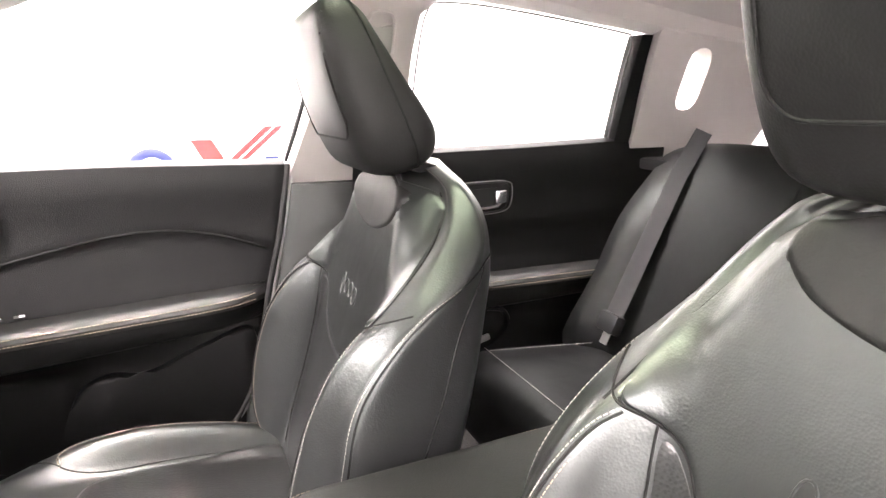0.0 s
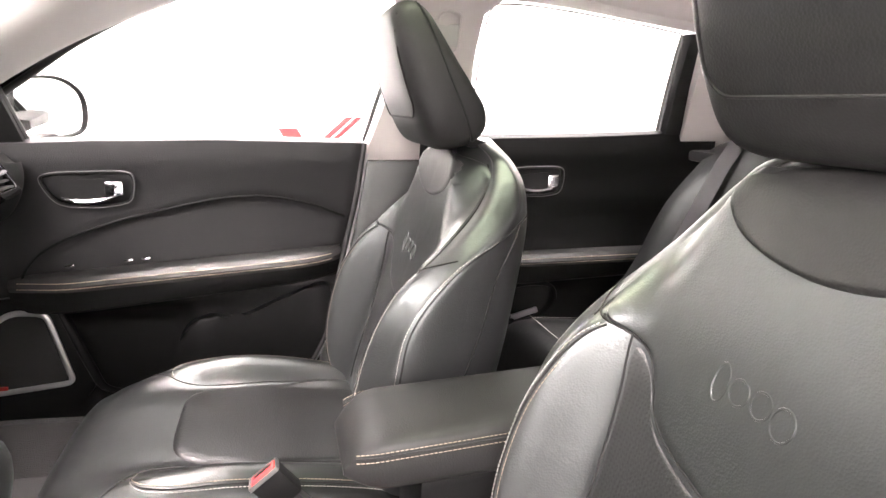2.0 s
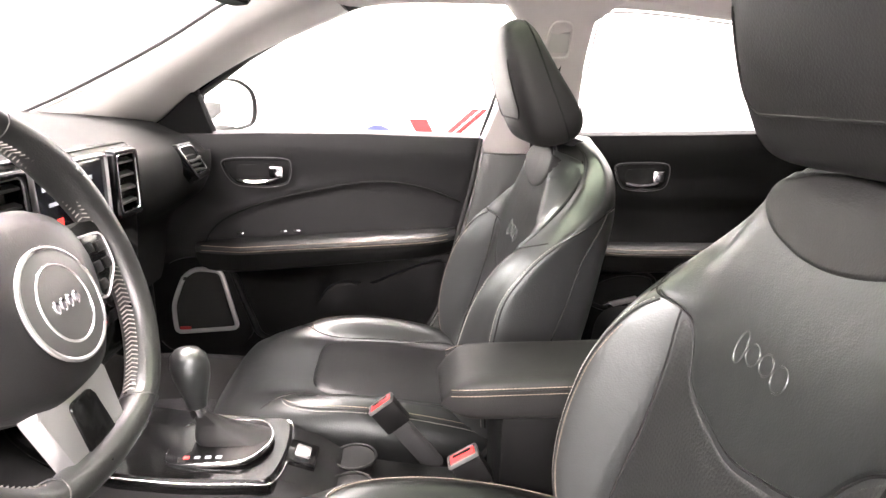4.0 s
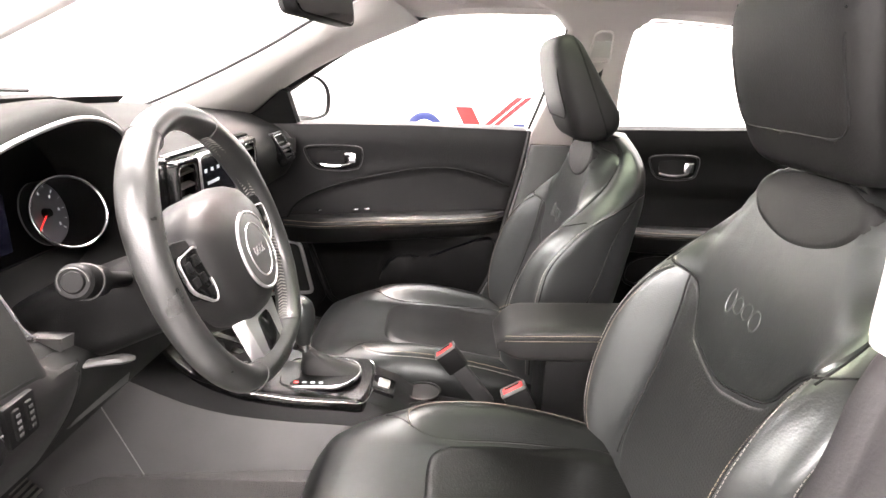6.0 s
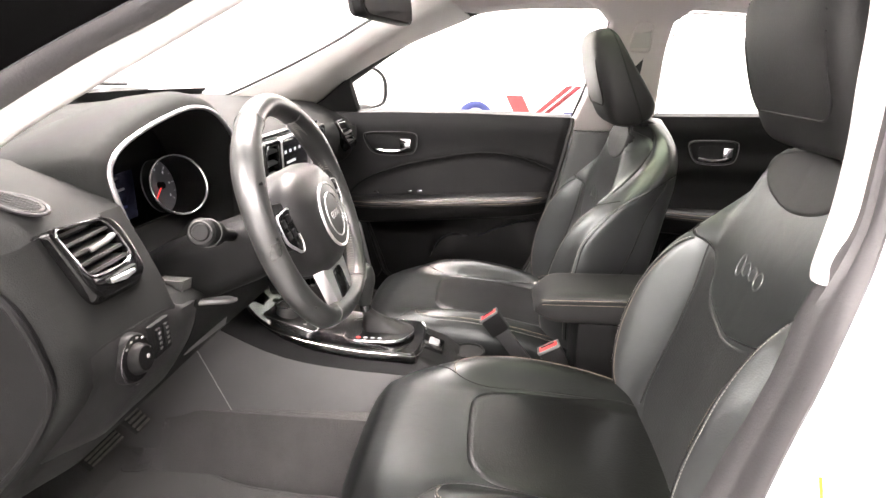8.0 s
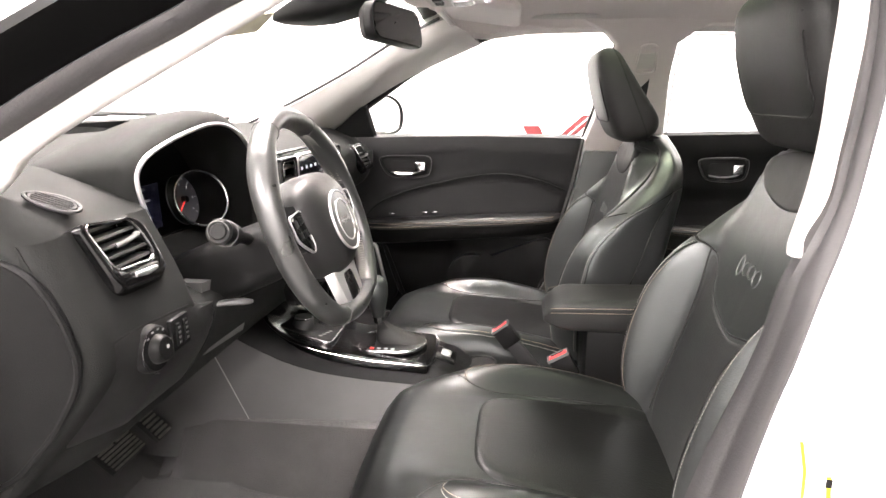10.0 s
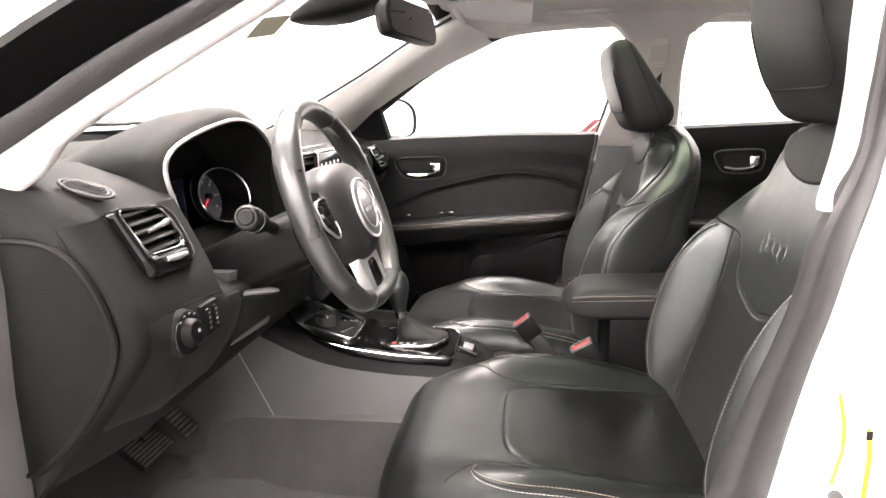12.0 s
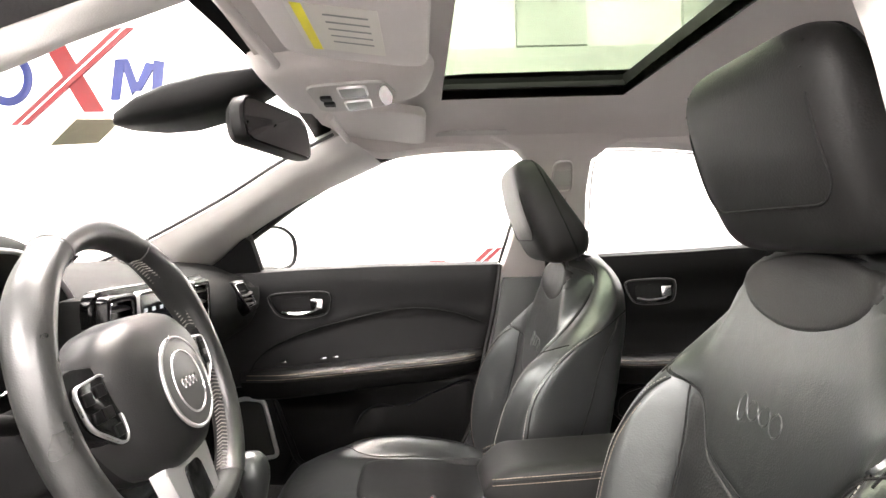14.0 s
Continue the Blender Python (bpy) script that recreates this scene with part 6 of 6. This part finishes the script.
# ---------------------------------------------------------------- overhead
vis = thing("sun_visor", (-0.40, -0.36, 1.49), "pale grey sun visor with printed warning label", "sun visor", "sun visors")
vm = Matrix.Translation((-0.385, -0.355, 1.503)) @ pose(0, 0, 0, 0, 8, 0)


def visor_body(m, w):
    """A padded slab with a thin rounded rim."""
    line = rounded([(-0.095, -w), (0.100, -w), (0.100, w), (-0.095, w)], 0.035, 7)
    return loft([[m @ Vector((a * f, b * (1 - (1 - f) * 0.5), h)) for a, b in line] for f, h in ((0.86, 0.010), (0.96, 0.009), (1.0, 0.002), (1.0, -0.002), (0.97, -0.008), (0.90, -0.0105), (0.5, -0.0105))])


part("visor_body", visor_body(vm, 0.185), LINER, vis)
lb = part("warning_label", box((0.10, 0.15, 0.001), (0, 0, 0), 0.0, vm @ Matrix.Translation((-0.005, 0.06, -0.0112))), PAPER, vis, "pale printed label", False)
part("label_band", box((0.012, 0.15, 0.0006), (0, 0, 0), 0.0, vm @ Matrix.Translation((-0.042, 0.06, -0.0119))), YELLOW, lb, "yellow band", False)
for k in range(5):
    part("text_bar", box((0.05, 0.004, 0.0005), (0, 0, 0), 0.0, vm @ Matrix.Translation((0.008, 0.01 + 0.022 * k, -0.0119))), GREYPLASTIC, lb, "", False)
part("visor_hinge", cylinder((-0.495, -0.54, 1.49), (-0.495, -0.18, 1.49), 0.007), LINER, vis)
vis2 = thing("sun_visor", (-0.38, 0.36, 1.49), "pale grey folded sun visor", "sun visor", "sun visors")
part("visor_body", visor_body(Matrix.Translation((-0.385, 0.330, 1.506)) @ pose(0, 0, 0, 0, 8, 0), 0.18), LINER, vis2)
part("visor_hinge", cylinder((-0.475, 0.17, 1.49), (-0.475, 0.51, 1.49), 0.007), LINER, vis2)
oc = thing("overhead_console", (-0.41, 0.0, 1.50), "pale grey overhead console with reading lights", "overhead console")
shell = rounded([(-0.545, -0.150), (-0.48, -0.155), (-0.335, -0.120), (-0.285, -0.085), (-0.275, 0.0), (-0.285, 0.085), (-0.335, 0.120), (-0.48, 0.155), (-0.545, 0.150)], 0.05, 6)


def shell_ring(f, h):
    return [Vector((-0.40 + (a + 0.40) * f, b * f, 1.514 + 0.06 * (a + 0.40) * f - h)) for a, b in shell]


part("console_shell", loft([shell_ring(f, h) for f, h in ((1.04, -0.012), (1.0, 0.0), (0.95, 0.011), (0.85, 0.019), (0.70, 0.024), (0.4, 0.026))]), LINER, oc)
face = rounded([(-0.475, -0.090), (-0.355, -0.085), (-0.335, 0.0), (-0.355, 0.085), (-0.475, 0.090)], 0.025, 5)
lid = part("light_panel_face", plate(face, ((0, 0, 1.5155), (1, 0, 0.06), (0, 1, 0)), -0.006, 0.003), TRIM, oc, "pale reading light panel")
for y in (-0.045, 0.045):
    lamp = part("reading_light", plate(rounded([(-0.425, y - 0.030), (-0.385, y - 0.028), (-0.385, y + 0.028), (-0.425, y + 0.030)], 0.010), ((0, 0, 1.5095), (1, 0, 0.06), (0, 1, 0)), -0.003, 0.002), GREYPLASTIC, lid, "clear reading light")
    part("lamp_bezel", frame_ring(rounded([(-0.428, y - 0.033), (-0.382, y - 0.031), (-0.382, y + 0.031), (-0.428, y + 0.033)], 0.010), ((0, 0, 1.5095), (1, 0, 0.06), (0, 1, 0)), 0.003, -0.004), SILVER, lid, "bright lamp bezel")
part("console_slot", plate([(p.x, p.y) for p in smooth_path([(-0.352, -0.065, 0), (-0.344, 0.0, 0), (-0.352, 0.065, 0), (-0.362, 0.05, 0), (-0.366, 0.0, 0), (-0.362, -0.05, 0)], 5, True)], ((0, 0, 1.5095), (1, 0, 0.06), (0, 1, 0)), -0.002, 0.0), PIANO, lid, "dark slot")
for y in (-0.02, 0.02):
    part("console_switch", box((0.018, 0.022, 0.006), (-0.452, y, 1.4800), 0.002), DARK, lid)
gh = thing("grab_handle", (-0.16, 0.53, 1.52), "pale grey folded grab handle", "grab handle")
part("grip", tube(smooth_path([(-0.266, 0.535, 1.512), (-0.250, 0.510, 1.512), (-0.20, 0.500, 1.510), (-0.12, 0.500, 1.510), (-0.075, 0.510, 1.512), (-0.058, 0.535, 1.512)], 5), 0.0085, 10), TRIM, gh)
for x in (-0.258, -0.066):
    part("mount", box((0.035, 0.02, 0.024), (x, 0.533, 1.510), 0.007), TRIM, gh)

mir = thing("rear_view_mirror", (-0.56, 0.0, 1.43), "black interior mirror with a sensor housing on the windscreen", "interior mirror")
mm = Matrix.Translation((-0.545, 0.020, 1.438)) @ pose(0, 0, 0, 0, -6, -14)
ol = rounded([(-0.118, -0.034), (0.118, -0.040), (0.122, 0.012), (0.105, 0.040), (-0.105, 0.040), (-0.122, 0.010)], 0.024)
shell = []
for d, f in ((0.008, 0.97), (0.004, 1.0), (-0.012, 1.0), (-0.030, 0.85), (-0.038, 0.5)):
    shell.append([mm @ Vector((d, a * f, b * f)) for a, b in ol])
part("mirror_shell", loft(shell), DARK, mir, "black mirror shell")
part("mirror_glass", loft([[mm @ Vector((0.0085, a * 0.94, b * 0.90)) for a, b in ol], [mm @ Vector((0.0095, a * 0.92, b * 0.88)) for a, b in ol]]), DIMMIRROR, mir, "dark mirror glass", False)
sb = []
for u, w, h in ((0.0, 0.012, 0.005), (0.06, 0.040, 0.014), (0.25, 0.072, 0.030), (0.45, 0.082, 0.040), (0.7, 0.074, 0.042), (0.85, 0.060, 0.034), (1.0, 0.046, 0.024)):
    c = Vector((-0.800, 0.0, 1.455)).lerp(Vector((-0.545, 0.0, 1.522)), u)
    sb.append([c + Vector((0.0, w * math.copysign(abs(math.cos(q)) ** 0.5, math.cos(q)), h * (0.45 if math.sin(q) > 0 else 1.0) * math.copysign(abs(math.sin(q)) ** 0.7, math.sin(q)))) for q in np.linspace(0, 2 * math.pi, 29)[:-1]])
part("sensor_housing", loft(sb), DARK, mir, "black sensor housing")
part("mirror_stem", tube([(-0.62, 0, 1.475), (-0.57, 0.003, 1.448), (-0.545, 0.005, 1.434)], 0.013, 10), DARK, mir)

tag_ = thing("windscreen_tag", (-0.90, 0.02, 1.42), "small grey card on the windscreen", "card")
part("card", box((0.002, 0.10, 0.075), (0, 0, 0), 0.0, Matrix.Translation((-0.875, 0.050, 1.452)) @ pose(0, 0, 0, 20, 58, 0)), TAGCARD, tag_, "", False)
wip = thing("wiper", (-1.36, 0.2, 1.19), "black windscreen wiper resting on the glass", "wiper")
part("arm", tube([(-1.50, -0.30, 1.225), (-1.56, 0.10, 1.255), (-1.52, 0.42, 1.250)], [0.012, 0.008, 0.006], 8), RUBBER, wip)
part("blade", tube([(-1.53, -0.05, 1.250), (-1.56, 0.25, 1.262), (-1.48, 0.60, 1.245)], 0.007, 6), RUBBER, wip)
structure("trim_screen_band", grid([[Vector((-1.30 - 0.16 * (1 - abs(u) ** 2.2) - 0.004 + dx, 0.70 * u, z)) for u in np.linspace(-1, 1, 25)] for dx, z in ((-0.02, 1.17), (0.0, 1.20), (0.03, 1.226), (0.036, 1.234))])[0], DARK, "black printed band along the foot of the windscreen", "screen band")
structure("trim_cowl", box((0.10, 1.30, 0.09), (-1.475, 0, 1.190), 0.02), DARK, "black cowl panel below the windscreen", "cowl")

# passenger belt at the middle pillar
pb = thing("seat_belt", (0.07, 0.66, 1.0), "dark seat belt webbing from the middle pillar", "seat belt", "seat belts")
rows = [[Vector((x + d, y, z)) for d in (-0.024, 0.024)] for x, y, z in ((0.075, 0.580, 1.400), (0.072, 0.61, 1.34), (0.07, 0.665, 1.20), (0.065, 0.682, 1.05), (0.06, 0.690, 0.60))]
bm, _ = grid(rows)
bmesh.ops.solidify(bm, geom=bm.faces[:], thickness=0.002)
part("webbing", bm, BELT, pb)
part("guide_loop", box((0.06, 0.016, 0.05), (0.075, 0.575, 1.395), 0.006, pose(0, 0, 0, 33, 0, 0)), TRIM, pb, "belt guide loop")
part("guide_cover", frame_ring(rounded([(-0.034, -0.045), (0.034, -0.045), (0.026, 0.050), (-0.026, 0.050)], 0.022, 6), ((0.075, 0.562, 1.395), (1, 0, 0), (0, -0.54, 0.84)), 0.006, 0.006), LINER, pb, "pale rounded guide cover")

# ---------------------------------------------------------------- rear seat
rs = thing("bench_seat", (0.6, 0, 0.5), "black leather rear bench seat", "bench seat")
rings = []
for y in np.linspace(-0.62, 0.62, 41):
    e = 1 - (abs(y) / 0.62) ** 10
    b = 0.02 * math.cos(y / 0.70 * math.pi * 3) - 0.03 * (abs(abs(y) - 0.36) < 0.2)
    prof = [(0.25, 0.58), (0.235, 0.67), (0.255, 0.735), (0.31, 0.757), (0.44, 0.745), (0.64, 0.72), (0.74, 0.72), (0.74, 0.56), (0.44, 0.54)]
    rings.append([Vector((p.x, y * 1.0, 0.56 + (p.y - 0.56) * (0.85 + 0.15 * e))) for p in smooth_path([(a, c, 0) for a, c in prof], 4, True)])
part("rear_cushion", loft(rings), LEATHER_SHADED, rs)
rings = []
for y in np.linspace(-0.64, 0.64, 49):
    e = 1 - (abs(y) / 0.64) ** 12
    d = -0.03 * step(0.10, 0.02, abs(abs(y) - 0.62)) + 0.012 * math.exp(-((abs(y) - 0.12) / 0.02) ** 2)
    prof = [(0.58 + d, 0.70), (0.66 + d, 0.88), (0.73 + d, 1.03), (0.79, 1.14), (0.83, 1.185), (0.88, 1.18), (0.91, 1.10), (0.78, 0.70)]
    rings.append([Vector((p.x, y, 0.74 + (p.y - 0.74) * (0.93 + 0.07 * e))) for p in smooth_path([(a, c, 0) for a, c in prof], 4, True)])
part("rear_backrest", loft(rings), LEATHER_SHADED, rs)
part("stitching", dashes([(0.300, y, 0.757) for y in np.linspace(0.2, 0.58, 40)]), THREAD, rs)
for y in (0.24, 0.55):
    part("stitching", dashes([(x, y, 0.760 - 0.10 * (x - 0.30)) for x in np.linspace(0.30, 0.62, 30)]), THREAD, rs)
    part("seam", tube([(0.60 + 0.46 * (z - 0.74), y, z) for z in np.linspace(0.76, 1.12, 20)], 0.002, 5), GROOVE, rs)
rb = thing("seat_belt", (0.70, 0.50, 1.0), "grey seat belt webbing across the rear seat", "seat belt", "seat belts")
rows = [[Vector((x, y + d, z + 0.3 * d)) for d in (-0.024, 0.024)] for x, y, z in ((0.835, 0.53, 1.215), (0.76, 0.52, 1.12), (0.655, 0.51, 0.93), (0.585, 0.50, 0.81))]
bm, _ = grid(rows)
bmesh.ops.solidify(bm, geom=bm.faces[:], thickness=0.002)
part("webbing", bm, BELT, rb)
part("tongue", box((0.03, 0.06, 0.045), (0.578, 0.50, 0.798), 0.008, pose(0, 0, 0, 0, 25, 0)), DARK, rb)
part("tongue_plate", box((0.004, 0.022, 0.03), (0.566, 0.50, 0.765), 0.001, pose(0, 0, 0, 0, 25, 0)), SILVER, rb, "steel tongue")
structure("trim_parcel_shelf", box((0.5, 1.40, 0.03), (1.05, 0, 1.13), 0.01), DARK, "black shelf behind the rear seat", "shelf")
structure("wall_tailgate", box((0.06, 1.5, 1.0), (1.38, 0, 0.95), 0.02), LINER, "plain tailgate inner panel", "tailgate")

# ---------------------------------------------------------------- driver's door opening and body
# middle pillar seen from the open door: trim, grey rubber seal, white painted post
z_b = [0.30, 0.60, 0.907, 1.009, 1.063, 1.12, 1.165, 1.20, 1.245, 1.30, 1.375, 1.50]
seal_in = [-0.22, -0.165, -0.091, -0.060, -0.045, -0.036, -0.022, 0.004, 0.023, 0.045, 0.072, 0.102]
in_y = [-0.70, -0.695, -0.695, -0.695, -0.695, -0.697, -0.703, -0.680, -0.650, -0.614, -0.565, -0.483]
seal_out = [-0.18, -0.13, -0.072, -0.053, -0.040, -0.027, -0.006, 0.013, 0.032, 0.056, 0.078, 0.105]
out_y = [-0.78, -0.77, -0.755, -0.755, -0.755, -0.752, -0.733, -0.709, -0.682, -0.645, -0.595, -0.510]
body_y = [y - 0.02 for y in out_y]


def along(rings):
    lines = [smooth_path([r[j] for r in rings], 5) for j in range(len(rings[0]))]
    return loft([[line[i] for line in lines] for i in range(len(lines[0]))])


rings = []
for k in range(len(z_b)):
    a, b, z = Vector((seal_in[k], in_y[k], z_b[k])), Vector((seal_out[k], out_y[k], z_b[k])), z_b[k]
    row = [a + Vector((0.02, 0.02, 0)), a]
    row += [a.lerp(b, f) + Vector((-0.6, -0.3, 0)) * d for f, d in ((0.10, 0.003), (0.30, 0.006), (0.42, 0.001), (0.50, 0.0005), (0.60, 0.005), (0.82, 0.006), (0.94, 0.003))]
    rings.append(row + [b, b + Vector((0.02, 0.01, 0)), a + Vector((0.06, 0.03, 0))])
structure("trim_door_seal_driver", along(rings), SEAL, "grey rubber door seal on the middle pillar", "door seal")
rings = []
for z, xa, xb in ((1.150, -0.031, -0.030), (1.162, -0.027, -0.021), (1.206, -0.005, 0.004), (1.26, 0.016, 0.026), (1.316, 0.033, 0.047), (1.375, 0.052, 0.069), (1.43, 0.066, 0.086), (1.50, 0.080, 0.10)):
    a, b = Vector((xa, -side_y(z) + 0.070, z)), Vector((xb, -side_y(z) + 0.046, z))
    rings.append([b + Vector((0.03, 0.01, 0)), b, a.lerp(b, 0.75) + Vector((-0.004, -0.002, 0)), a.lerp(b, 0.35) + Vector((-0.004, -0.002, 0)), a, a + Vector((0.012, 0.012, 0)), a + Vector((0.08, 0.015, 0)), a + Vector((0.10, -0.03, 0))])
structure("trim_middle_pillar_driver", along(rings), TRIM, "pale cream middle pillar trim with a cut lower end", "pillar trim")
rings = []
for k in range(len(z_b)):
    b, y, z = seal_out[k], out_y[k], z_b[k]
    rings.append([Vector(p) for p in ((b + 0.001, y + 0.006, z), (b + 0.008, y - 0.006, z), (b + 0.06, y - 0.028, z), (b + 0.12, y - 0.04, z), (b + 0.20, y - 0.05, z), (b + 0.22, y + 0.03, z), (b + 0.05, y + 0.05, z))])
structure("wall_body_post_driver", along(rings), WHITE, "glossy white painted door post", "door post")


def post_label(name, pts, w, mat, label):
    t = thing(name, pts[0], label, "label", "door post labels")
    rows = [[Vector((x + d, y - 0.006, z)) for d in (-w, w)] for x, y, z in pts]
    bm, _ = grid(rows)
    bmesh.ops.solidify(bm, geom=bm.faces[:], thickness=0.001)
    part("film", bm, mat, t, "", False)
    return t


def post_y(x, z):
    b, y = lerp(z, z_b, seal_out), lerp(z, z_b, body_y)
    return y - 0.02 * step(0.03, 0.12, x - b) + 0.012 * step(0.03, 0.0, x - b)


def post_line(pts):
    return [(x, post_y(x, z), z) for x, z in pts]


post_label("post_label", post_line([(-0.034, 1.002), (-0.029, 0.975), (-0.028, 0.950), (-0.034, 0.916)]), 0.0016, YELLOW, "narrow yellow label on the white door post")
pl = post_label("post_label", post_line([(-0.010, 0.973), (-0.008, 0.945), (-0.010, 0.90), (-0.016, 0.85)]), 0.0021, YELLOW, "narrow yellow label with a dark square")
part("printed_square", box((0.005, 0.001, 0.008), Vector((-0.010, post_y(-0.010, 0.967) - 0.0072, 0.967)), 0.0), DARK, pl, "dark printed square", False)
dot = thing("round_sticker", (-0.029, post_y(-0.029, 0.904), 0.904), "small grey round sticker on the white door post", "sticker")
part("film", cylinder((-0.029, post_y(-0.029, 0.904) - 0.004, 0.904), (-0.029, post_y(-0.029, 0.904) - 0.0065, 0.904), 0.006, 0.006, 20), LEVER, dot)

# ---- white sill, roof and body, plain
structure("wall_roof_skin", grid([[Vector((x, y, 1.63 - 0.05 * (abs(y) / 0.6) ** 3 - 0.10 * step(-0.2, -0.6, x) - 0.08 * step(0.8, 1.4, x))) for y in np.linspace(-0.62, 0.62, 13)] for x in (-0.56, -0.45, -0.36)])[0], BLACKPAINT, "black painted roof edge", "car roof")
roof = bmesh.new()
for sgn in (1, -1):
    grid([[Vector((x, sgn * y, 1.62 - 0.07 * step(0.42, 0.62, y) - 0.05 * step(-0.2, -0.5, x) - 0.08 * step(0.8, 1.4, x))) for y in (0.36, 0.42, 0.48, 0.54, 0.58, 0.62)] for x in np.linspace(-0.50, 1.40, 24)], bm=roof)
grid([[Vector((x, y, 1.62 - 0.08 * step(0.8, 1.4, x))) for y in np.linspace(-0.36, 0.36, 7)] for x in np.linspace(0.56, 1.40, 10)], bm=roof)
structure("wall_roof", roof, BLACKPAINT, "glossy black car roof", "car roof")
for sgn, tag in ((1, "passenger"), (-1, "driver")):
    structure("wall_sill_" + tag, box((2.6, 0.14, 0.20), (0.0, sgn * 0.79, 0.36), 0.04), WHITE, "white painted door sill", "door sill")
structure("wall_firewall", box((0.05, 1.5, 0.75), (-1.47, 0, 0.75), 0.01), DARK, "dark bulkhead ahead of the pedals", "bulkhead")
structure("wall_floor_pan", box((2.9, 1.5, 0.06), (-0.05, 0, 0.37), 0.01), DARK, "dark floor pan under the carpet", "floor pan")
for sgn in (1, -1):
    structure("wall_kick_panel", box((0.48, 0.02, 0.70), (-1.20, sgn * 0.715, 0.78), 0.008), PLASTIC, "black kick panel beside the footwell", "kick panel")
# front post of the driver's opening with its seal
rings = []
for x, y, z in ((-0.935, -0.80, 0.40), (-0.925, -0.795, 0.70), (-0.910, -0.785, 0.95), (-0.892, -0.775, 1.08), (-0.888, -0.765, 1.16)):
    rings.append([Vector(p) for p in ((x - 0.10, y - 0.03, z), (x, y, z), (x + 0.022, y + 0.02, z), (x + 0.030, y + 0.05, z), (x + 0.012, y + 0.085, z), (x - 0.10, y + 0.09, z))])
structure("trim_front_post_driver", loft(rings), SEAL, "grey rubber seal at the front door post", "door seal")
up = smooth_path([(-0.96, 0.765, 1.13), (-0.86, 0.74, 1.215), (-0.72, 0.693, 1.305), (-0.62, 0.655, 1.365), (-0.45, 0.607, 1.445), (-0.33, 0.585, 1.482), (-0.13, 0.580, 1.490), (0.05, 0.580, 1.488)], 6)
for sgn, tag in ((-1, "driver"), (1, "passenger")):
    if sgn > 0:
        seal = tube(up, 0.007, 10)
        base = [(p + Vector((0, 0.01, 0.008)), p + Vector((-0.03, 0.02, 0.045))) for p in up]
    else:
        rings = []
        for p, q in zip(smooth_path(A_SEAL, 7), smooth_path(A_PAINT, 7)):
            row = [p + Vector((0, -0.02, 0.004)), p + Vector((0, 0.002, -0.001)), p.lerp(q, 0.25) + Vector((0, 0.009, -0.001)), p.lerp(q, 0.55) + Vector((0, 0.012, 0)), p.lerp(q, 0.85) + Vector((0, 0.007, 0.001)), q + Vector((0, 0.0, 0.001)), q + Vector((0, -0.03, 0.004))]
            rings.append([Vector((v.x, -v.y, v.z)) for v in row])
        seal = loft(rings)
        base = [(q + Vector((0, -0.003, 0)), q + Vector((-0.006, 0.02, 0.054))) for q in smooth_path(A_PAINT, 7)]
    structure("trim_upper_seal_" + tag, seal, SEAL, "grey rubber seal along the upper door opening", "door seal")
    rings = []
    for p, q in base:
        row = (p, p.lerp(q, 0.5) + Vector((0, 0.006, 0)), q, q + Vector((-0.04, -0.03, 0.010)), p + Vector((-0.03, -0.04, 0.0))) if sgn < 0 else (p, p + Vector((-0.01, 0.035, 0.012)), q + Vector((-0.03, 0.02, 0.02)), q + Vector((-0.06, -0.02, 0.03)), q + Vector((-0.02, -0.05, 0.0)))
        rings.append([Vector((v.x, sgn * v.y, v.z)) for v in row])
    structure("wall_front_pillar_" + tag, loft(rings), BLACKPAINT, "glossy black painted windscreen pillar", "car pillar")


def wheel_unit(x, y):
    t = thing("car_wheel", (x, y, 0.0), "black tyre on a grey alloy rim", "wheel", "car wheels")
    s = 1 if y > 0 else -1
    tyre = [[Vector((x + r * math.cos(q), y + s * d, 0.345 + r * math.sin(q))) for q in np.linspace(0, 2 * math.pi, 41)[:-1]] for r, d in ((0.23, -0.10), (0.32, -0.11), (0.345, -0.08), (0.345, 0.08), (0.32, 0.11), (0.23, 0.10))]
    part("tyre", loft(tyre, False), RUBBER, t)
    rim_ = [[Vector((x + r * math.cos(q), y + s * d, 0.345 + r * math.sin(q))) for q in np.linspace(0, 2 * math.pi, 41)[:-1]] for r, d in ((0.23, -0.10), (0.225, 0.09), (0.20, 0.07), (0.05, 0.08), (0.04, 0.085))]
    part("rim", loft(rim_), SILVER, t)


for wx in (-1.55, 1.10):
    for wy in (-0.78, 0.78):
        wheel_unit(wx, wy)

# the driver's own door, swung wide open
dd = thing("front_door", (-0.95, -0.86, 0.28), "open front car door with black trim and white skin", "car door")
da = Vector((-0.36, -0.93, 0)).normalized()
dn_ = Vector((0.93, -0.36, 0))
do_ = Vector((-0.985, -0.875, 0))
part("door_panel", plate(rounded([(0.0, 0.34), (0.95, 0.36), (1.0, 0.7), (1.0, 1.14), (0.05, 1.12)], 0.04), (do_ + dn_ * 0.05, da, (0, 0, 1)), -0.06, 0.01), SOFT, dd, "black inner door panel")
part("outer_skin", plate(rounded([(0.0, 0.30), (0.98, 0.30), (1.02, 0.7), (1.02, 1.12), (0.0, 1.10)], 0.04), (do_ - dn_ * 0.015, da, (0, 0, 1)), -0.03, 0.01), WHITE, dd, "white painted outer skin")
part("window_frame", tube([do_ + da * a + Vector((0, 0, z)) for a, z in ((0.05, 1.13), (0.45, 1.42), (0.75, 1.50), (0.96, 1.47), (1.0, 1.13))], 0.018, 8), BLACKPAINT, dd, "black window frame")
